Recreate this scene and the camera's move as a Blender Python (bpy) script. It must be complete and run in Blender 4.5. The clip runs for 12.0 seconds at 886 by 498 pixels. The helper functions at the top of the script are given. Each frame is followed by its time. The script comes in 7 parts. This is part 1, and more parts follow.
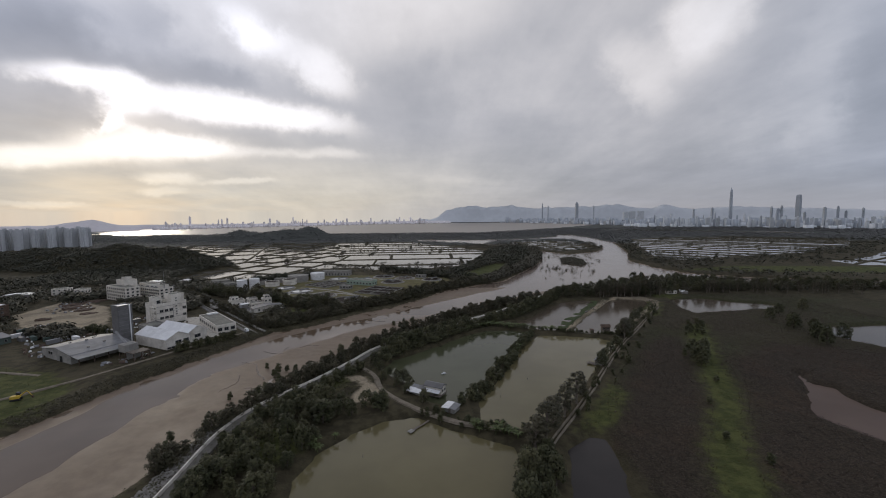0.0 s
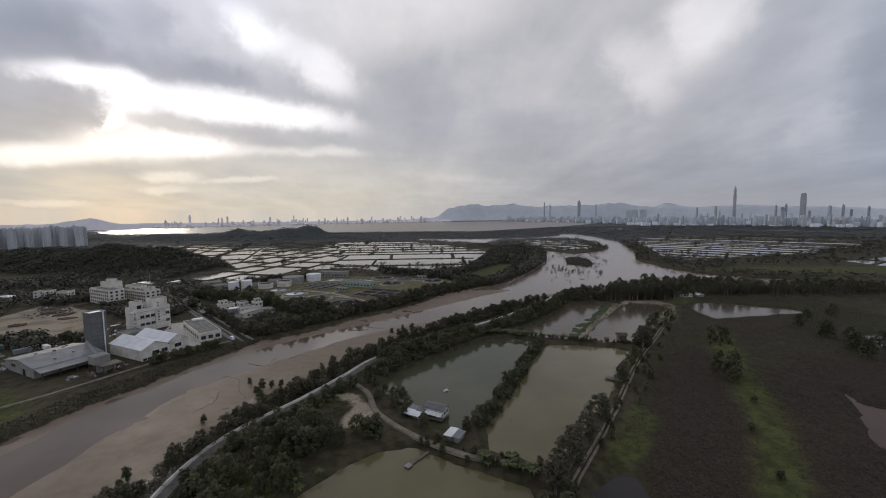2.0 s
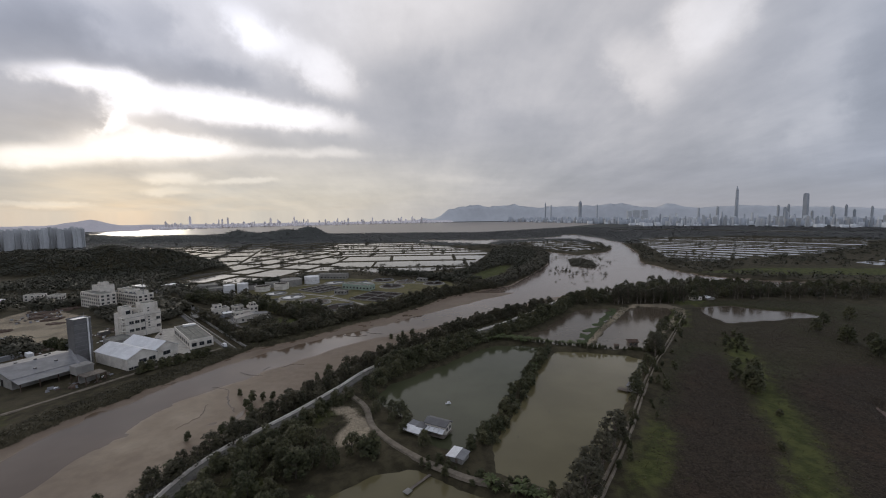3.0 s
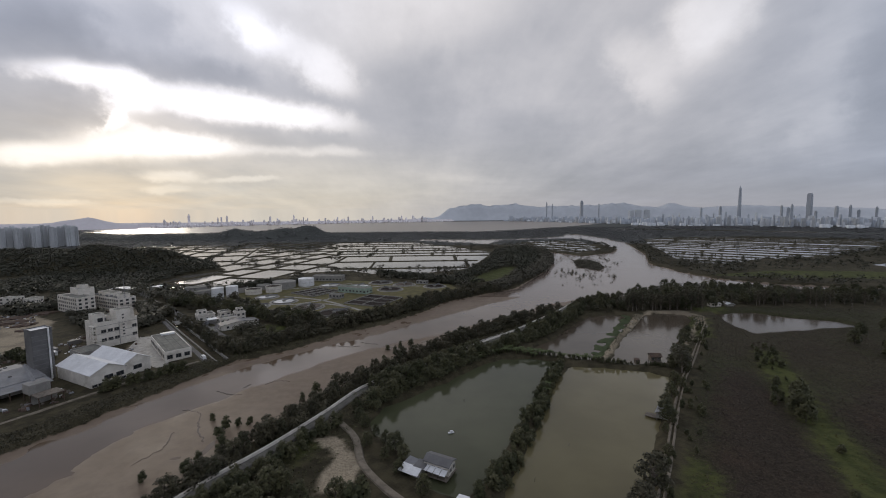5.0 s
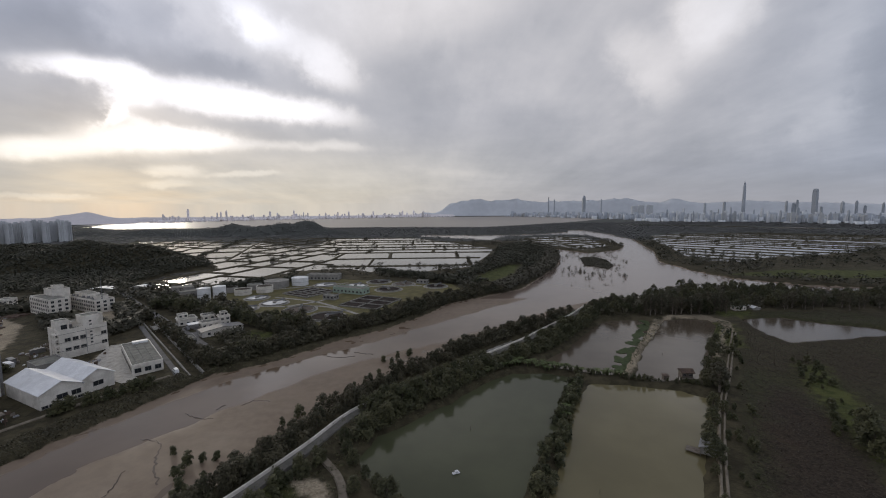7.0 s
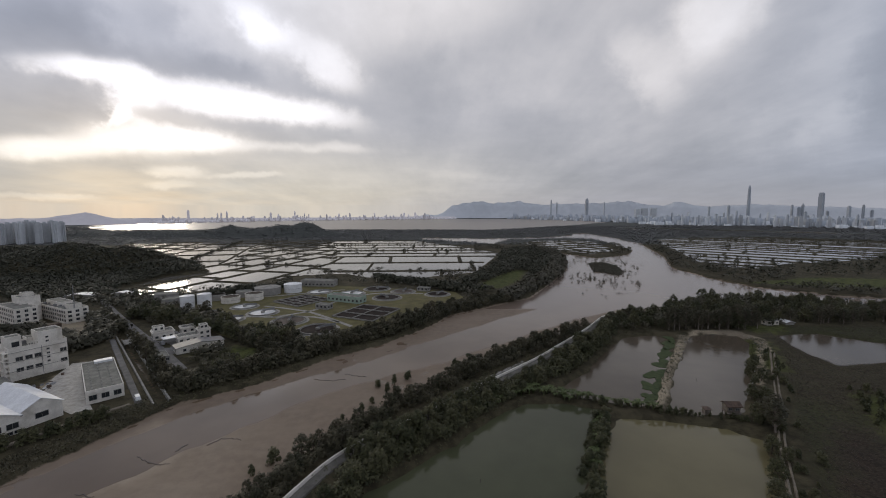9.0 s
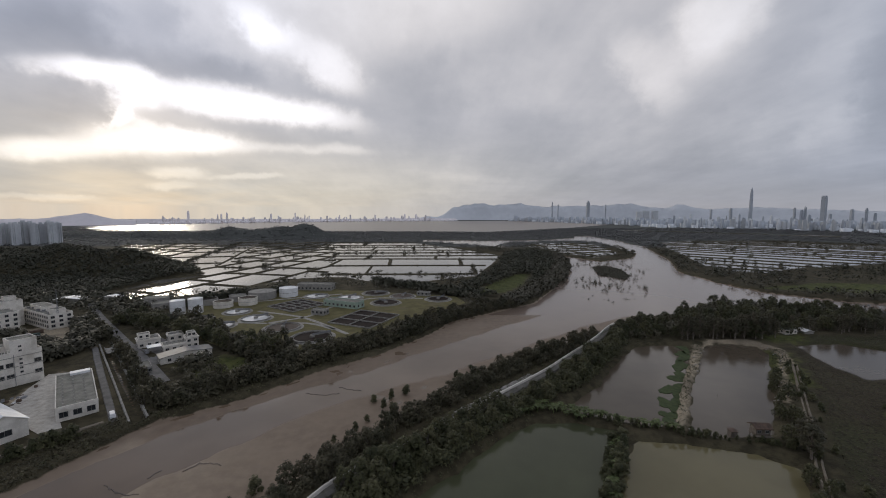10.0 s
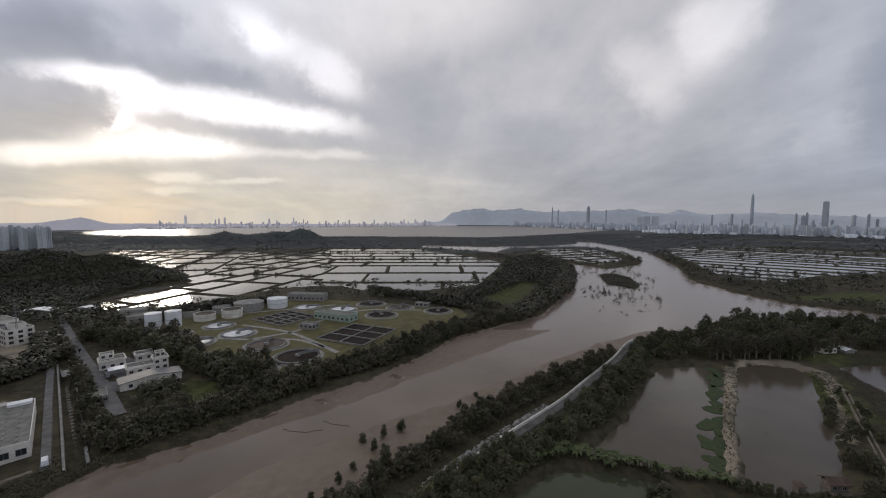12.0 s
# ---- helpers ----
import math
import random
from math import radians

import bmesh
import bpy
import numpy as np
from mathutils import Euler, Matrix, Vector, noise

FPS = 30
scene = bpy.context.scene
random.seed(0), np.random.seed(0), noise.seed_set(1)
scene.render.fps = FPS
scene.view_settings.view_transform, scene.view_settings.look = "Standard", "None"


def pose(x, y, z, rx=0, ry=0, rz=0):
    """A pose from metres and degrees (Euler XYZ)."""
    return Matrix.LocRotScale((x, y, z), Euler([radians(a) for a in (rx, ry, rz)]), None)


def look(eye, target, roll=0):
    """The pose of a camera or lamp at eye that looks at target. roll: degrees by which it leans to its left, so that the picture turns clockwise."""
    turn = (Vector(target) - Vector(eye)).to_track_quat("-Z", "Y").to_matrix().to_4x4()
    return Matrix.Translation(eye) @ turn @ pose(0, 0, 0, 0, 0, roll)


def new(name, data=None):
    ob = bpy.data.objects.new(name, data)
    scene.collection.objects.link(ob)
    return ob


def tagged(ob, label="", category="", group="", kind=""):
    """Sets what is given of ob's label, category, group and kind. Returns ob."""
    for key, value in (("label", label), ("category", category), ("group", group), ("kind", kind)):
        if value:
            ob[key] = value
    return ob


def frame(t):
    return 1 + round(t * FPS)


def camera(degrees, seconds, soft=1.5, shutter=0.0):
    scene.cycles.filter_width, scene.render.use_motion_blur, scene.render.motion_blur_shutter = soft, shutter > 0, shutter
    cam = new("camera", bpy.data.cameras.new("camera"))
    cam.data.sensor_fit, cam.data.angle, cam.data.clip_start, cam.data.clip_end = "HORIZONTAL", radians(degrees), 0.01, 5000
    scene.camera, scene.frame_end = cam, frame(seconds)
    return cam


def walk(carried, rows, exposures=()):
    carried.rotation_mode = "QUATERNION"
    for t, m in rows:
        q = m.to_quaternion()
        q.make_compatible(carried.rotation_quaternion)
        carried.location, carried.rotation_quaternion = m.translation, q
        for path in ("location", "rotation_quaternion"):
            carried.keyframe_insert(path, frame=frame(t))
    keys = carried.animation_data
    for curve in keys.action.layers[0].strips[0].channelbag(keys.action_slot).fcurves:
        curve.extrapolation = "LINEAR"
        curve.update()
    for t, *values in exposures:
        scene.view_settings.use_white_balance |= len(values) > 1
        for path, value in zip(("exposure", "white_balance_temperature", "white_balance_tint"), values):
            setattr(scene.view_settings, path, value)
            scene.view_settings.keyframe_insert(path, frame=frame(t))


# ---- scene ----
cam = camera(95.6, 12.0, soft=1.0)
PATH = [
    (0, (1.671, 1.074, 79.523), (1.697, 3.067, 79.357), -0.6),
    (0.5, (1.615, 6.441, 79.516), (1.641, 8.433, 79.345), -0.6),
    (1, (1.598, 11.758, 79.518), (1.619, 13.751, 79.345), -0.6),
    (1.5, (1.594, 17.052, 79.538), (1.616, 19.044, 79.364), -0.6),
    (2, (1.541, 22.483, 79.571), (1.561, 24.475, 79.398), -0.6),
    (2.5, (1.399, 28.052, 79.603), (1.416, 30.044, 79.434), -0.6),
    (3, (1.217, 33.717, 79.632), (1.233, 35.71, 79.463), -0.7),
    (5, (0.547, 56.775, 79.983), (0.561, 58.768, 79.809), -0.5),
    (5.5, (0.386, 62.908, 80.068), (0.399, 64.899, 79.886), -0.6),
    (6, (0.247, 69.237, 80.153), (0.259, 71.228, 79.969), -0.5),
    (6.5, (0.1, 75.667, 80.242), (0.111, 77.657, 80.05), -0.4),
    (7, (-0.09, 82.325, 80.315), (-0.081, 84.315, 80.117), -0.4),
    (9, (-1.034, 109.021, 80.984), (-1.032, 111.012, 80.796), -0.1),
    (9.5, (-1.248, 115.71, 81.057), (-1.248, 117.701, 80.87), 0.0),
    (10, (-1.418, 122.373, 81.113), (-1.419, 124.365, 80.934), 0.1),
    (10.5, (-1.607, 128.971, 81.166), (-1.608, 130.963, 80.992), 0.2),
    (11, (-1.79, 135.488, 81.209), (-1.791, 137.481, 81.04), 0.3),
    (11.5, (-2.026, 141.957, 81.217), (-2.027, 143.95, 81.056), 0.3),
    (12, (-2.328, 148.423, 81.215), (-2.326, 150.417, 81.061), 0.2),
]
walk(cam, [(t, look(eye, target, roll)) for t, eye, target, roll in PATH])

# ---------------------------------------------------------------- light
SUN_AZ, SUN_EL = -38.0, 11.0            # degrees left of the way ahead, degrees up
world = bpy.data.worlds.new("world")
scene.world = world
world.use_nodes = True


class Nodes:
    """Short-hand for building a node tree."""

    def __init__(self, tree):
        self.t = tree
        self.t.nodes.clear()

    def n(self, kind, **props):
        node = self.t.nodes.new(kind)
        for key, value in props.items():
            if key == "op":
                node.operation = value
            elif key == "blend":
                node.blend_type = value
            elif key == "dtype":
                node.data_type = value
            elif key == "attr":
                node.attribute_name = value
        return node

    def link(self, a, b):
        self.t.links.new(a, b)

    def m(self, op, a, b=None, c=None, clamp=False):
        node = self.n("ShaderNodeMath", op=op)
        node.use_clamp = clamp
        for i, v in enumerate((a, b, c)):
            if v is None:
                continue
            if isinstance(v, (int, float)):
                node.inputs[i].default_value = v
            else:
                self.link(v, node.inputs[i])
        return node.outputs[0]

    def noise(self, vec, scale, detail=4.0, rough=0.55):
        node = self.n("ShaderNodeTexNoise")
        self.link(vec, node.inputs["Vector"])
        node.inputs["Scale"].default_value = scale
        node.inputs["Detail"].default_value = detail
        node.inputs["Roughness"].default_value = rough
        return node.outputs["Fac"]

    def mix(self, fac, a, b, blend="MIX"):
        node = self.n("ShaderNodeMix", dtype="RGBA", blend=blend)
        node.clamp_factor = True
        for socket, v in ((node.inputs[0], fac), (node.inputs[6], a), (node.inputs[7], b)):
            if isinstance(v, (int, float)):
                socket.default_value = v
            elif isinstance(v, tuple):
                socket.default_value = (*v, 1.0)
            else:
                self.link(v, socket)
        return node.outputs[2]

    def step(self, x, lo, hi):
        node = self.n("ShaderNodeMapRange")
        node.interpolation_type = "SMOOTHSTEP"
        self.link(x, node.inputs[0])
        node.inputs[1].default_value, node.inputs[2].default_value = lo, hi
        return node.outputs[0]


def build_sky():
    w = Nodes(world.node_tree)
    out = w.n("ShaderNodeOutputWorld")
    coord = w.n("ShaderNodeTexCoord").outputs["Generated"]
    sep = w.n("ShaderNodeSeparateXYZ")
    w.link(coord, sep.inputs[0])
    x, y, z = sep.outputs
    az0 = w.m("MULTIPLY", w.m("ARCTAN2", x, y), 57.2958)
    el0 = w.m("MAXIMUM", w.m("MULTIPLY", w.m("ARCSINE", z), 57.2958), 0.7)
    # clouds lie on a high sheet, so they flatten towards the horizon
    depth = w.m("ADD", w.m("MAXIMUM", z, 0.012), 0.13)
    comb = w.n("ShaderNodeCombineXYZ")
    w.link(w.m("DIVIDE", x, depth), comb.inputs[0])
    w.link(w.m("DIVIDE", y, depth), comb.inputs[1])
    sheet = comb.outputs[0]
    big = w.noise(sheet, 0.55, 5.0, 0.55)
    fine = w.noise(sheet, 1.7, 6.0, 0.6)
    n1 = w.m("SUBTRACT", big, 0.5)
    n2 = w.m("SUBTRACT", fine, 0.5)
    stretch = w.n("ShaderNodeVectorMath", op="MULTIPLY")
    w.link(sheet, stretch.inputs[0])
    stretch.inputs[1].default_value = (1.5, 0.28, 1.0)
    wisp = w.m("SUBTRACT", w.noise(stretch.outputs[0], 1.3, 6.0, 0.6), 0.5)
    curl = w.m("SUBTRACT", w.noise(coord, 9.0, 5.0, 0.6), 0.5)
    curl2 = w.m("SUBTRACT", w.noise(coord, 26.0, 4.0, 0.6), 0.5)
    az = w.m("ADD", az0, w.m("ADD", w.m("MULTIPLY", curl, 6.0), w.m("MULTIPLY", curl2, 2.5)))
    el = w.m("ADD", el0, w.m("ADD", w.m("MULTIPLY", curl, 1.8), w.m("MULTIPLY", curl2, 0.9)))

    def lobe(a0, e0, sa, se, turn=0.0):
        """A soft oval in the sky, its long axis turned by so many degrees."""
        c, s = math.cos(radians(turn)), math.sin(radians(turn))
        da, de = w.m("SUBTRACT", az, a0), w.m("SUBTRACT", el, e0)
        p = w.m("DIVIDE", w.m("ADD", w.m("MULTIPLY", da, c), w.m("MULTIPLY", de, s)), sa)
        q = w.m("DIVIDE", w.m("SUBTRACT", w.m("MULTIPLY", de, c), w.m("MULTIPLY", da, s)), se)
        r2 = w.m("ADD", w.m("MULTIPLY", p, p), w.m("MULTIPLY", q, q))
        return w.m("EXPONENT", w.m("MULTIPLY", w.m("POWER", r2, 1.9), -1.0))

    # brightness of the cloud sheet: a base, thin bright parts, thick dark parts
    mid = w.m("ADD", 0.46, w.m("MULTIPLY", n1, 0.16))
    lum = w.m("ADD", mid, w.m("MULTIPLY", wisp, 0.10))
    for a0, e0, sa, se, turn, level, cover in SKY_LOBES:
        f = w.m("MULTIPLY", lobe(a0, e0, sa, se, turn), cover)
        lum = w.m("ADD", lum, w.m("MULTIPLY", w.m("SUBTRACT", level, lum), f))
    grain = w.m("ADD", w.m("ADD", w.m("MULTIPLY", wisp, 0.26), w.m("MULTIPLY", n2, 0.24)), w.m("MULTIPLY", curl, 0.26))
    lum = w.m("MULTIPLY", lum, w.m("ADD", 1.0, grain))
    lum = w.m("MAXIMUM", lum, 0.12)
    lum = w.m("MULTIPLY", lum, 1.13)
    thin = w.step(lum, 0.25, 0.75)
    tone = w.mix(thin, (0.93, 0.966, 1.10), (1.01, 0.982, 1.015))
    grey = w.n("ShaderNodeVectorMath", op="SCALE")
    w.link(tone, grey.inputs[0])
    w.link(lum, grey.inputs["Scale"])
    # warm light low down under the sun, bluish further away from it
    low = w.m("SUBTRACT", 1.0, w.step(el0, 1.0, 13.0))
    near = w.m("SUBTRACT", 1.0, w.step(w.m("ABSOLUTE", w.m("SUBTRACT", az0, SUN_AZ + 8)), 8.0, 60.0))
    warm = w.m("MULTIPLY", w.m("MULTIPLY", low, near), 0.95)
    col = w.mix(warm, grey.outputs[0], w.mix(1.0, grey.outputs[0], (1.0, 0.955, 0.80), "MULTIPLY"))
    rightblue = w.m("MULTIPLY", w.step(az0, 25.0, 60.0), 0.65)
    col = w.mix(rightblue, col, w.mix(1.0, col, (0.84, 0.95, 1.10), "MULTIPLY"))
    leftblue = w.m("MULTIPLY", w.m("MULTIPLY", w.m("SUBTRACT", 1.0, w.step(az0, -42.0, -4.0)), w.step(el0, 9.0, 20.0)), 0.9)
    col = w.mix(leftblue, col, w.mix(1.0, col, (0.93, 0.985, 1.09), "MULTIPLY"))
    haze = w.m("MULTIPLY", w.m("MULTIPLY", w.m("SUBTRACT", 1.0, w.step(el0, -1.0, 5.0)), w.step(az0, -25.0, 20.0)), 0.6)
    col = w.mix(haze, col, (0.36, 0.355, 0.385))
    sky = w.n("ShaderNodeTexSky")
    sky.sky_type = "NISHITA"
    sky.sun_disc = False
    sky.sun_elevation, sky.sun_rotation = radians(SUN_EL), radians(SUN_AZ)
    clear = w.n("ShaderNodeVectorMath", op="SCALE")
    w.link(sky.outputs[0], clear.inputs[0])
    clear.inputs["Scale"].default_value = 0.05
    cover = w.m("ADD", 0.95, w.m("MULTIPLY", n1, 0.25), clamp=True)
    col = w.mix(cover, clear.outputs[0], col)
    bg = w.n("ShaderNodeBackground")
    w.link(col, bg.inputs[0])
    bg.inputs[1].default_value = 1.0
    w.link(bg.outputs[0], out.inputs[0])


# azimuth, elevation, half widths (degrees), turn, brightness, cover of each mass of cloud or gap
SKY_LOBES = (
    # mostly above the view: dark cloud extended upward to dim the river's reflection
    (-48.0, 31.0, 26.0, 11.0, 0.0, 0.33, 0.9),
    (-14.5, 27.4, 25.6, 7.32, 5.0, 0.74, 1),
    (-18.2, 23.1, 18.2, 5.75, 6.1, 0.62, 0.6),
    (-43.3, 17.2, 6.1, 3.52, 13.5, 0.33, 1),
    (-47.1, 20.0, 1.6, 1.51, 19.0, 0.50, 0.8),
    (-34.8, 20.3, 2.3, 2.48, 12.7, 0.45, 0.7),
    (-42.2, 15.3, 7.4, 1.79, 10.6, 0.36, 1),
    (-29.0, 16.1, 6.9, 1.94, -4.3, 0.37, 1),
    (-14.9, 14.0, 9.7, 2.34, -10.4, 0.45, 0.9),
    (-23.0, 22.0, 4.2, 2.41, -16.7, 0.95, 1),
    (-15.6, 18.7, 4.7, 2.72, -26.9, 0.86, 1),
    (-17.5, 23.1, 6.1, 1.54, -10.9, 0.62, 0.6),
    (-39.2, 14.4, 5.7, 1.33, 3.3, 1.10, 1),
    (-36.9, 12.4, 2.7, 3.22, 15.4, 1.10, 1),
    (-24.8, 12.9, 12.5, 2.01, -4.5, 1.10, 1),
    (-44.7, 11.9, 5.0, 1.22, 2.7, 0.42, 1),
    (-45.0, 9.9, 4.7, 1.85, 9.5, 0.39, 1),
    (-46.1, 7.8, 3.4, 1.05, 6.0, 0.41, 1),
    (-44.3, 6.2, 5.5, 1.30, 7.4, 0.95, 1),
    (-32.8, 8.0, 8.4, 2.03, 2.0, 1.10, 1),
    (-17.9, 8.4, 7.8, 0.86, 1.5, 0.80, 0.9),
    (-33.6, 10.7, 5.0, 0.92, -1.8, 0.56, 0.95),
    (-20.7, 10.1, 9.0, 1.51, -2.0, 0.47, 0.95),
    (-38.7, 10.2, 0.8, 1.26, -36.4, 1.20, 1),
    (-42.8, 4.2, 7.4, 1.18, 6.6, 0.47, 0.95),
    (-24.8, 6.5, 12.5, 1.28, 3.2, 0.48, 0.95),
    (-40.3, 2.9, 10.6, 0.77, 2.8, 0.50, 0.8),
    (-33.1, 4.6, 3.2, 0.68, -0.7, 0.74, 0.9),
    (-25.5, 4.6, 3.7, 0.36, 2.7, 0.74, 0.9),
    (-44.7, 1.5, 5.0, 0.36, 2.8, 0.68, 0.9),
    (-33.7, 3.2, 2.3, 0.50, 3.0, 0.70, 0.8),
    (-14.0, 3.6, 20.0, 4.6, 0.0, 0.66, 0.45),
    (-2.3, 13.8, 6.7, 6.55, -47.8, 0.40, 0.8),
    (-2.7, 5.2, 12.1, 0.60, -2.8, 0.54, 0.9),
    (26.3, 16.5, 5.6, 2.89, -49.1, 0.66, 0.8),
    (32.7, 20.5, 3.8, 5.0, -48.3, 0.82, 0.8),
    (12.8, 16.4, 6.2, 4.42, -35.5, 0.50, 0.7),
    (12.4, 9.7, 9.4, 4.43, -4.4, 0.39, 0.8),
    (32.1, 9.1, 4.7, 3.84, -1.5, 0.39, 0.8),
    (38.5, 15.1, 5.9, 1.89, -120.7, 0.41, 0.8),
    (43.1, 8.8, 3.1, 1.77, -147.4, 0.51, 0.8),
    (47.7, 11.8, 7.4, 3.05, -90.0, 0.32, 0.9),
    (34.3, 3.2, 22.0, 4.2, -2.1, 0.315, 0.85),
    (-32.6, 0.4, 21.7, 1.36, -0.0, 0.56, 0.7),
)
build_sky()
sun_data = bpy.data.lights.new("sun", "SUN")
sun_data.energy, sun_data.angle, sun_data.color = 0.5, radians(11), (1.0, 0.90, 0.74)
sun = new("sun", sun_data)
sun.matrix_world = look((300 * math.sin(radians(SUN_AZ)), 300 * math.cos(radians(SUN_AZ)), 300 * math.tan(radians(SUN_EL))), (0, 0, 0))


# ---------------------------------------------------------------- materials
def principled(m, rough=0.8, metal=0.0, spec=0.4):
    m.use_nodes = True
    k = Nodes(m.node_tree)
    out = k.n("ShaderNodeOutputMaterial")
    b = k.n("ShaderNodeBsdfPrincipled")
    b.inputs["Roughness"].default_value = rough
    b.inputs["Metallic"].default_value = metal
    b.inputs["Specular IOR Level"].default_value = spec
    k.link(b.outputs[0], out.inputs[0])
    return k, b


def bump(k, b, height, strength, distance):
    node = k.n("ShaderNodeBump")
    node.inputs["Strength"].default_value = strength
    node.inputs["Distance"].default_value = distance
    k.link(height, node.inputs["Height"])
    k.link(node.outputs[0], b.inputs["Normal"])


def surface(name, dark, light, scale=0.5, rough=0.85, metal=0.0, spec=0.3, relief=0.02, stain=None, per_object=0.0):
    """A weathered surface: two scales of mottling, an optional stain colour, a variation from object to object."""
    m = bpy.data.materials.new(name)
    k, b = principled(m, rough, metal, spec)
    pos = k.n("ShaderNodeNewGeometry").outputs["Position"]
    a, c = k.noise(pos, scale, 5.0), k.noise(pos, scale * 9.0, 3.0)
    f = k.m("ADD", k.m("MULTIPLY", a, 0.65), k.m("MULTIPLY", c, 0.35))
    col = k.mix(k.step(f, 0.35, 0.65), dark, light)
    if stain:
        col = k.mix(k.m("MULTIPLY", k.step(k.noise(pos, scale * 0.45, 6.0, 0.65), 0.52, 0.70), 0.7), col, stain)
    if per_object:
        r = k.n("ShaderNodeObjectInfo").outputs["Random"]
        v = k.m("ADD", 1.0 - per_object, k.m("MULTIPLY", r, 2.0 * per_object))
        g = k.n("ShaderNodeCombineColor")
        for i in range(3):
            k.link(v, g.inputs[i])
        col = k.mix(1.0, col, g.outputs[0], "MULTIPLY")
    k.link(col, b.inputs["Base Color"])
    bump(k, b, c, 0.5, relief)
    return m


def foliage(name, dark, light, per_object=0.3):
    m = bpy.data.materials.new(name)
    k, b = principled(m, 0.65, 0.0, 0.25)
    pos = k.n("ShaderNodeNewGeometry")
    island = pos.outputs["Random Per Island"]
    r = k.n("ShaderNodeObjectInfo").outputs["Random"]
    n = k.noise(pos.outputs["Position"], 0.22, 3.0)
    f = k.m("ADD", k.m("MULTIPLY", island, 0.35), k.m("MULTIPLY", n, 0.65))
    col = k.mix(k.step(f, 0.25, 0.75), dark, light)
    v = k.m("ADD", 1.0 - per_object, k.m("MULTIPLY", r, 2.0 * per_object))
    g = k.n("ShaderNodeCombineColor")
    k.link(v, g.inputs[0])
    k.link(k.m("ADD", k.m("MULTIPLY", v, 0.8), 0.2), g.inputs[1])
    k.link(v, g.inputs[2])
    k.link(k.mix(1.0, col, g.outputs[0], "MULTIPLY"), b.inputs["Base Color"])
    return m


def water(name, deep, silt, rough=0.07, ripple=0.12, scale=0.35, plume=None, gloss=0.5):
    """Turbid water: the silt gives its colour, the sky lies on it."""
    m = bpy.data.materials.new(name)
    k, b = principled(m, rough, 0.0, gloss)
    b.inputs["IOR"].default_value = 1.33
    pos = k.n("ShaderNodeNewGeometry").outputs["Position"]
    col = k.mix(k.step(k.noise(pos, 0.03, 4.0), 0.35, 0.65), deep, silt)
    grade = k.m("ADD", rough, k.m("MULTIPLY", k.noise(pos, 0.02, 3.0), rough))
    if plume:
        # silt stirred up where the rivers meet
        split = k.n("ShaderNodeSeparateXYZ")
        k.link(pos, split.inputs[0])
        amount = k.m("MULTIPLY", k.step(split.outputs[1], 330.0, 520.0), k.m("SUBTRACT", 1.0, k.step(split.outputs[1], 1300.0, 1700.0)))
        col = k.mix(amount, col, plume)
        grade = k.m("ADD", k.m("ADD", grade, k.m("MULTIPLY", amount, 0.10)), k.m("MULTIPLY", k.step(split.outputs[1], 1400.0, 1900.0), 0.25))
    k.link(col, b.inputs["Base Color"])
    k.link(grade, b.inputs["Roughness"])
    bump(k, b, k.noise(pos, scale, 4.0, 0.6), ripple, 0.15)
    return m


M_BARK = surface("bark", (0.06, 0.05, 0.04), (0.13, 0.11, 0.09), 2.0)
M_PALEBARK = surface("pale_bark", (0.10, 0.085, 0.072), (0.22, 0.185, 0.155), 1.0)
M_MANGROVE = foliage("mangrove_leaves", (0.032, 0.030, 0.017), (0.080, 0.072, 0.040))
M_LEAF = foliage("broad_leaves", (0.032, 0.034, 0.016), (0.087, 0.085, 0.038))
M_GUM = foliage("gum_leaves", (0.038, 0.035, 0.021), (0.084, 0.075, 0.044), 0.2)
M_BANANA = foliage("banana_leaves", (0.040, 0.052, 0.018), (0.100, 0.120, 0.045), 0.2)
M_WOODS = foliage("far_woods", (0.034, 0.034, 0.022), (0.074, 0.069, 0.045))
M_REED = foliage("reed_stalks", (0.030, 0.022, 0.017), (0.066, 0.049, 0.038))
M_GRASSBLADE = foliage("grass_blades", (0.050, 0.044, 0.013), (0.093, 0.074, 0.024))
M_RIVER = water("river_water", (0.122, 0.087, 0.058), (0.150, 0.108, 0.073), 0.03, 0.03, 0.3, (0.200, 0.155, 0.126))
M_POND_GREEN = water("green_pond_water", (0.056, 0.060, 0.033), (0.073, 0.077, 0.043), 0.06, 0.06, 0.5, gloss=0.36)
M_POND_OLIVE = water("olive_pond_water", (0.124, 0.106, 0.055), (0.150, 0.129, 0.068), 0.06, 0.06, 0.5, gloss=0.40)
M_POND_BROWN = water("brown_pond_water", (0.076, 0.060, 0.043), (0.095, 0.076, 0.054), 0.09, 0.08, 0.5, gloss=0.34)
M_POND_RED = water("reddish_pond_water", (0.102, 0.069, 0.054), (0.125, 0.086, 0.067), 0.25, 0.08, 0.5, gloss=0.12)
M_POND_DARK = water("dark_pond_water", (0.026, 0.022, 0.021), (0.036, 0.031, 0.029), 0.10, 0.05, 0.5, gloss=0.24)
M_CREEK = water("creek_water", (0.085, 0.064, 0.050), (0.11, 0.083, 0.064), 0.12, 0.05, 0.5)
# leaf colours greyed and lifted: distance haze is painted into them
M_BAYWOODS = foliage("hazy_bay_mangroves", (0.076, 0.079, 0.076), (0.112, 0.116, 0.110))
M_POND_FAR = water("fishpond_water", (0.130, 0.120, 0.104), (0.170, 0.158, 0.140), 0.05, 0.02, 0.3)
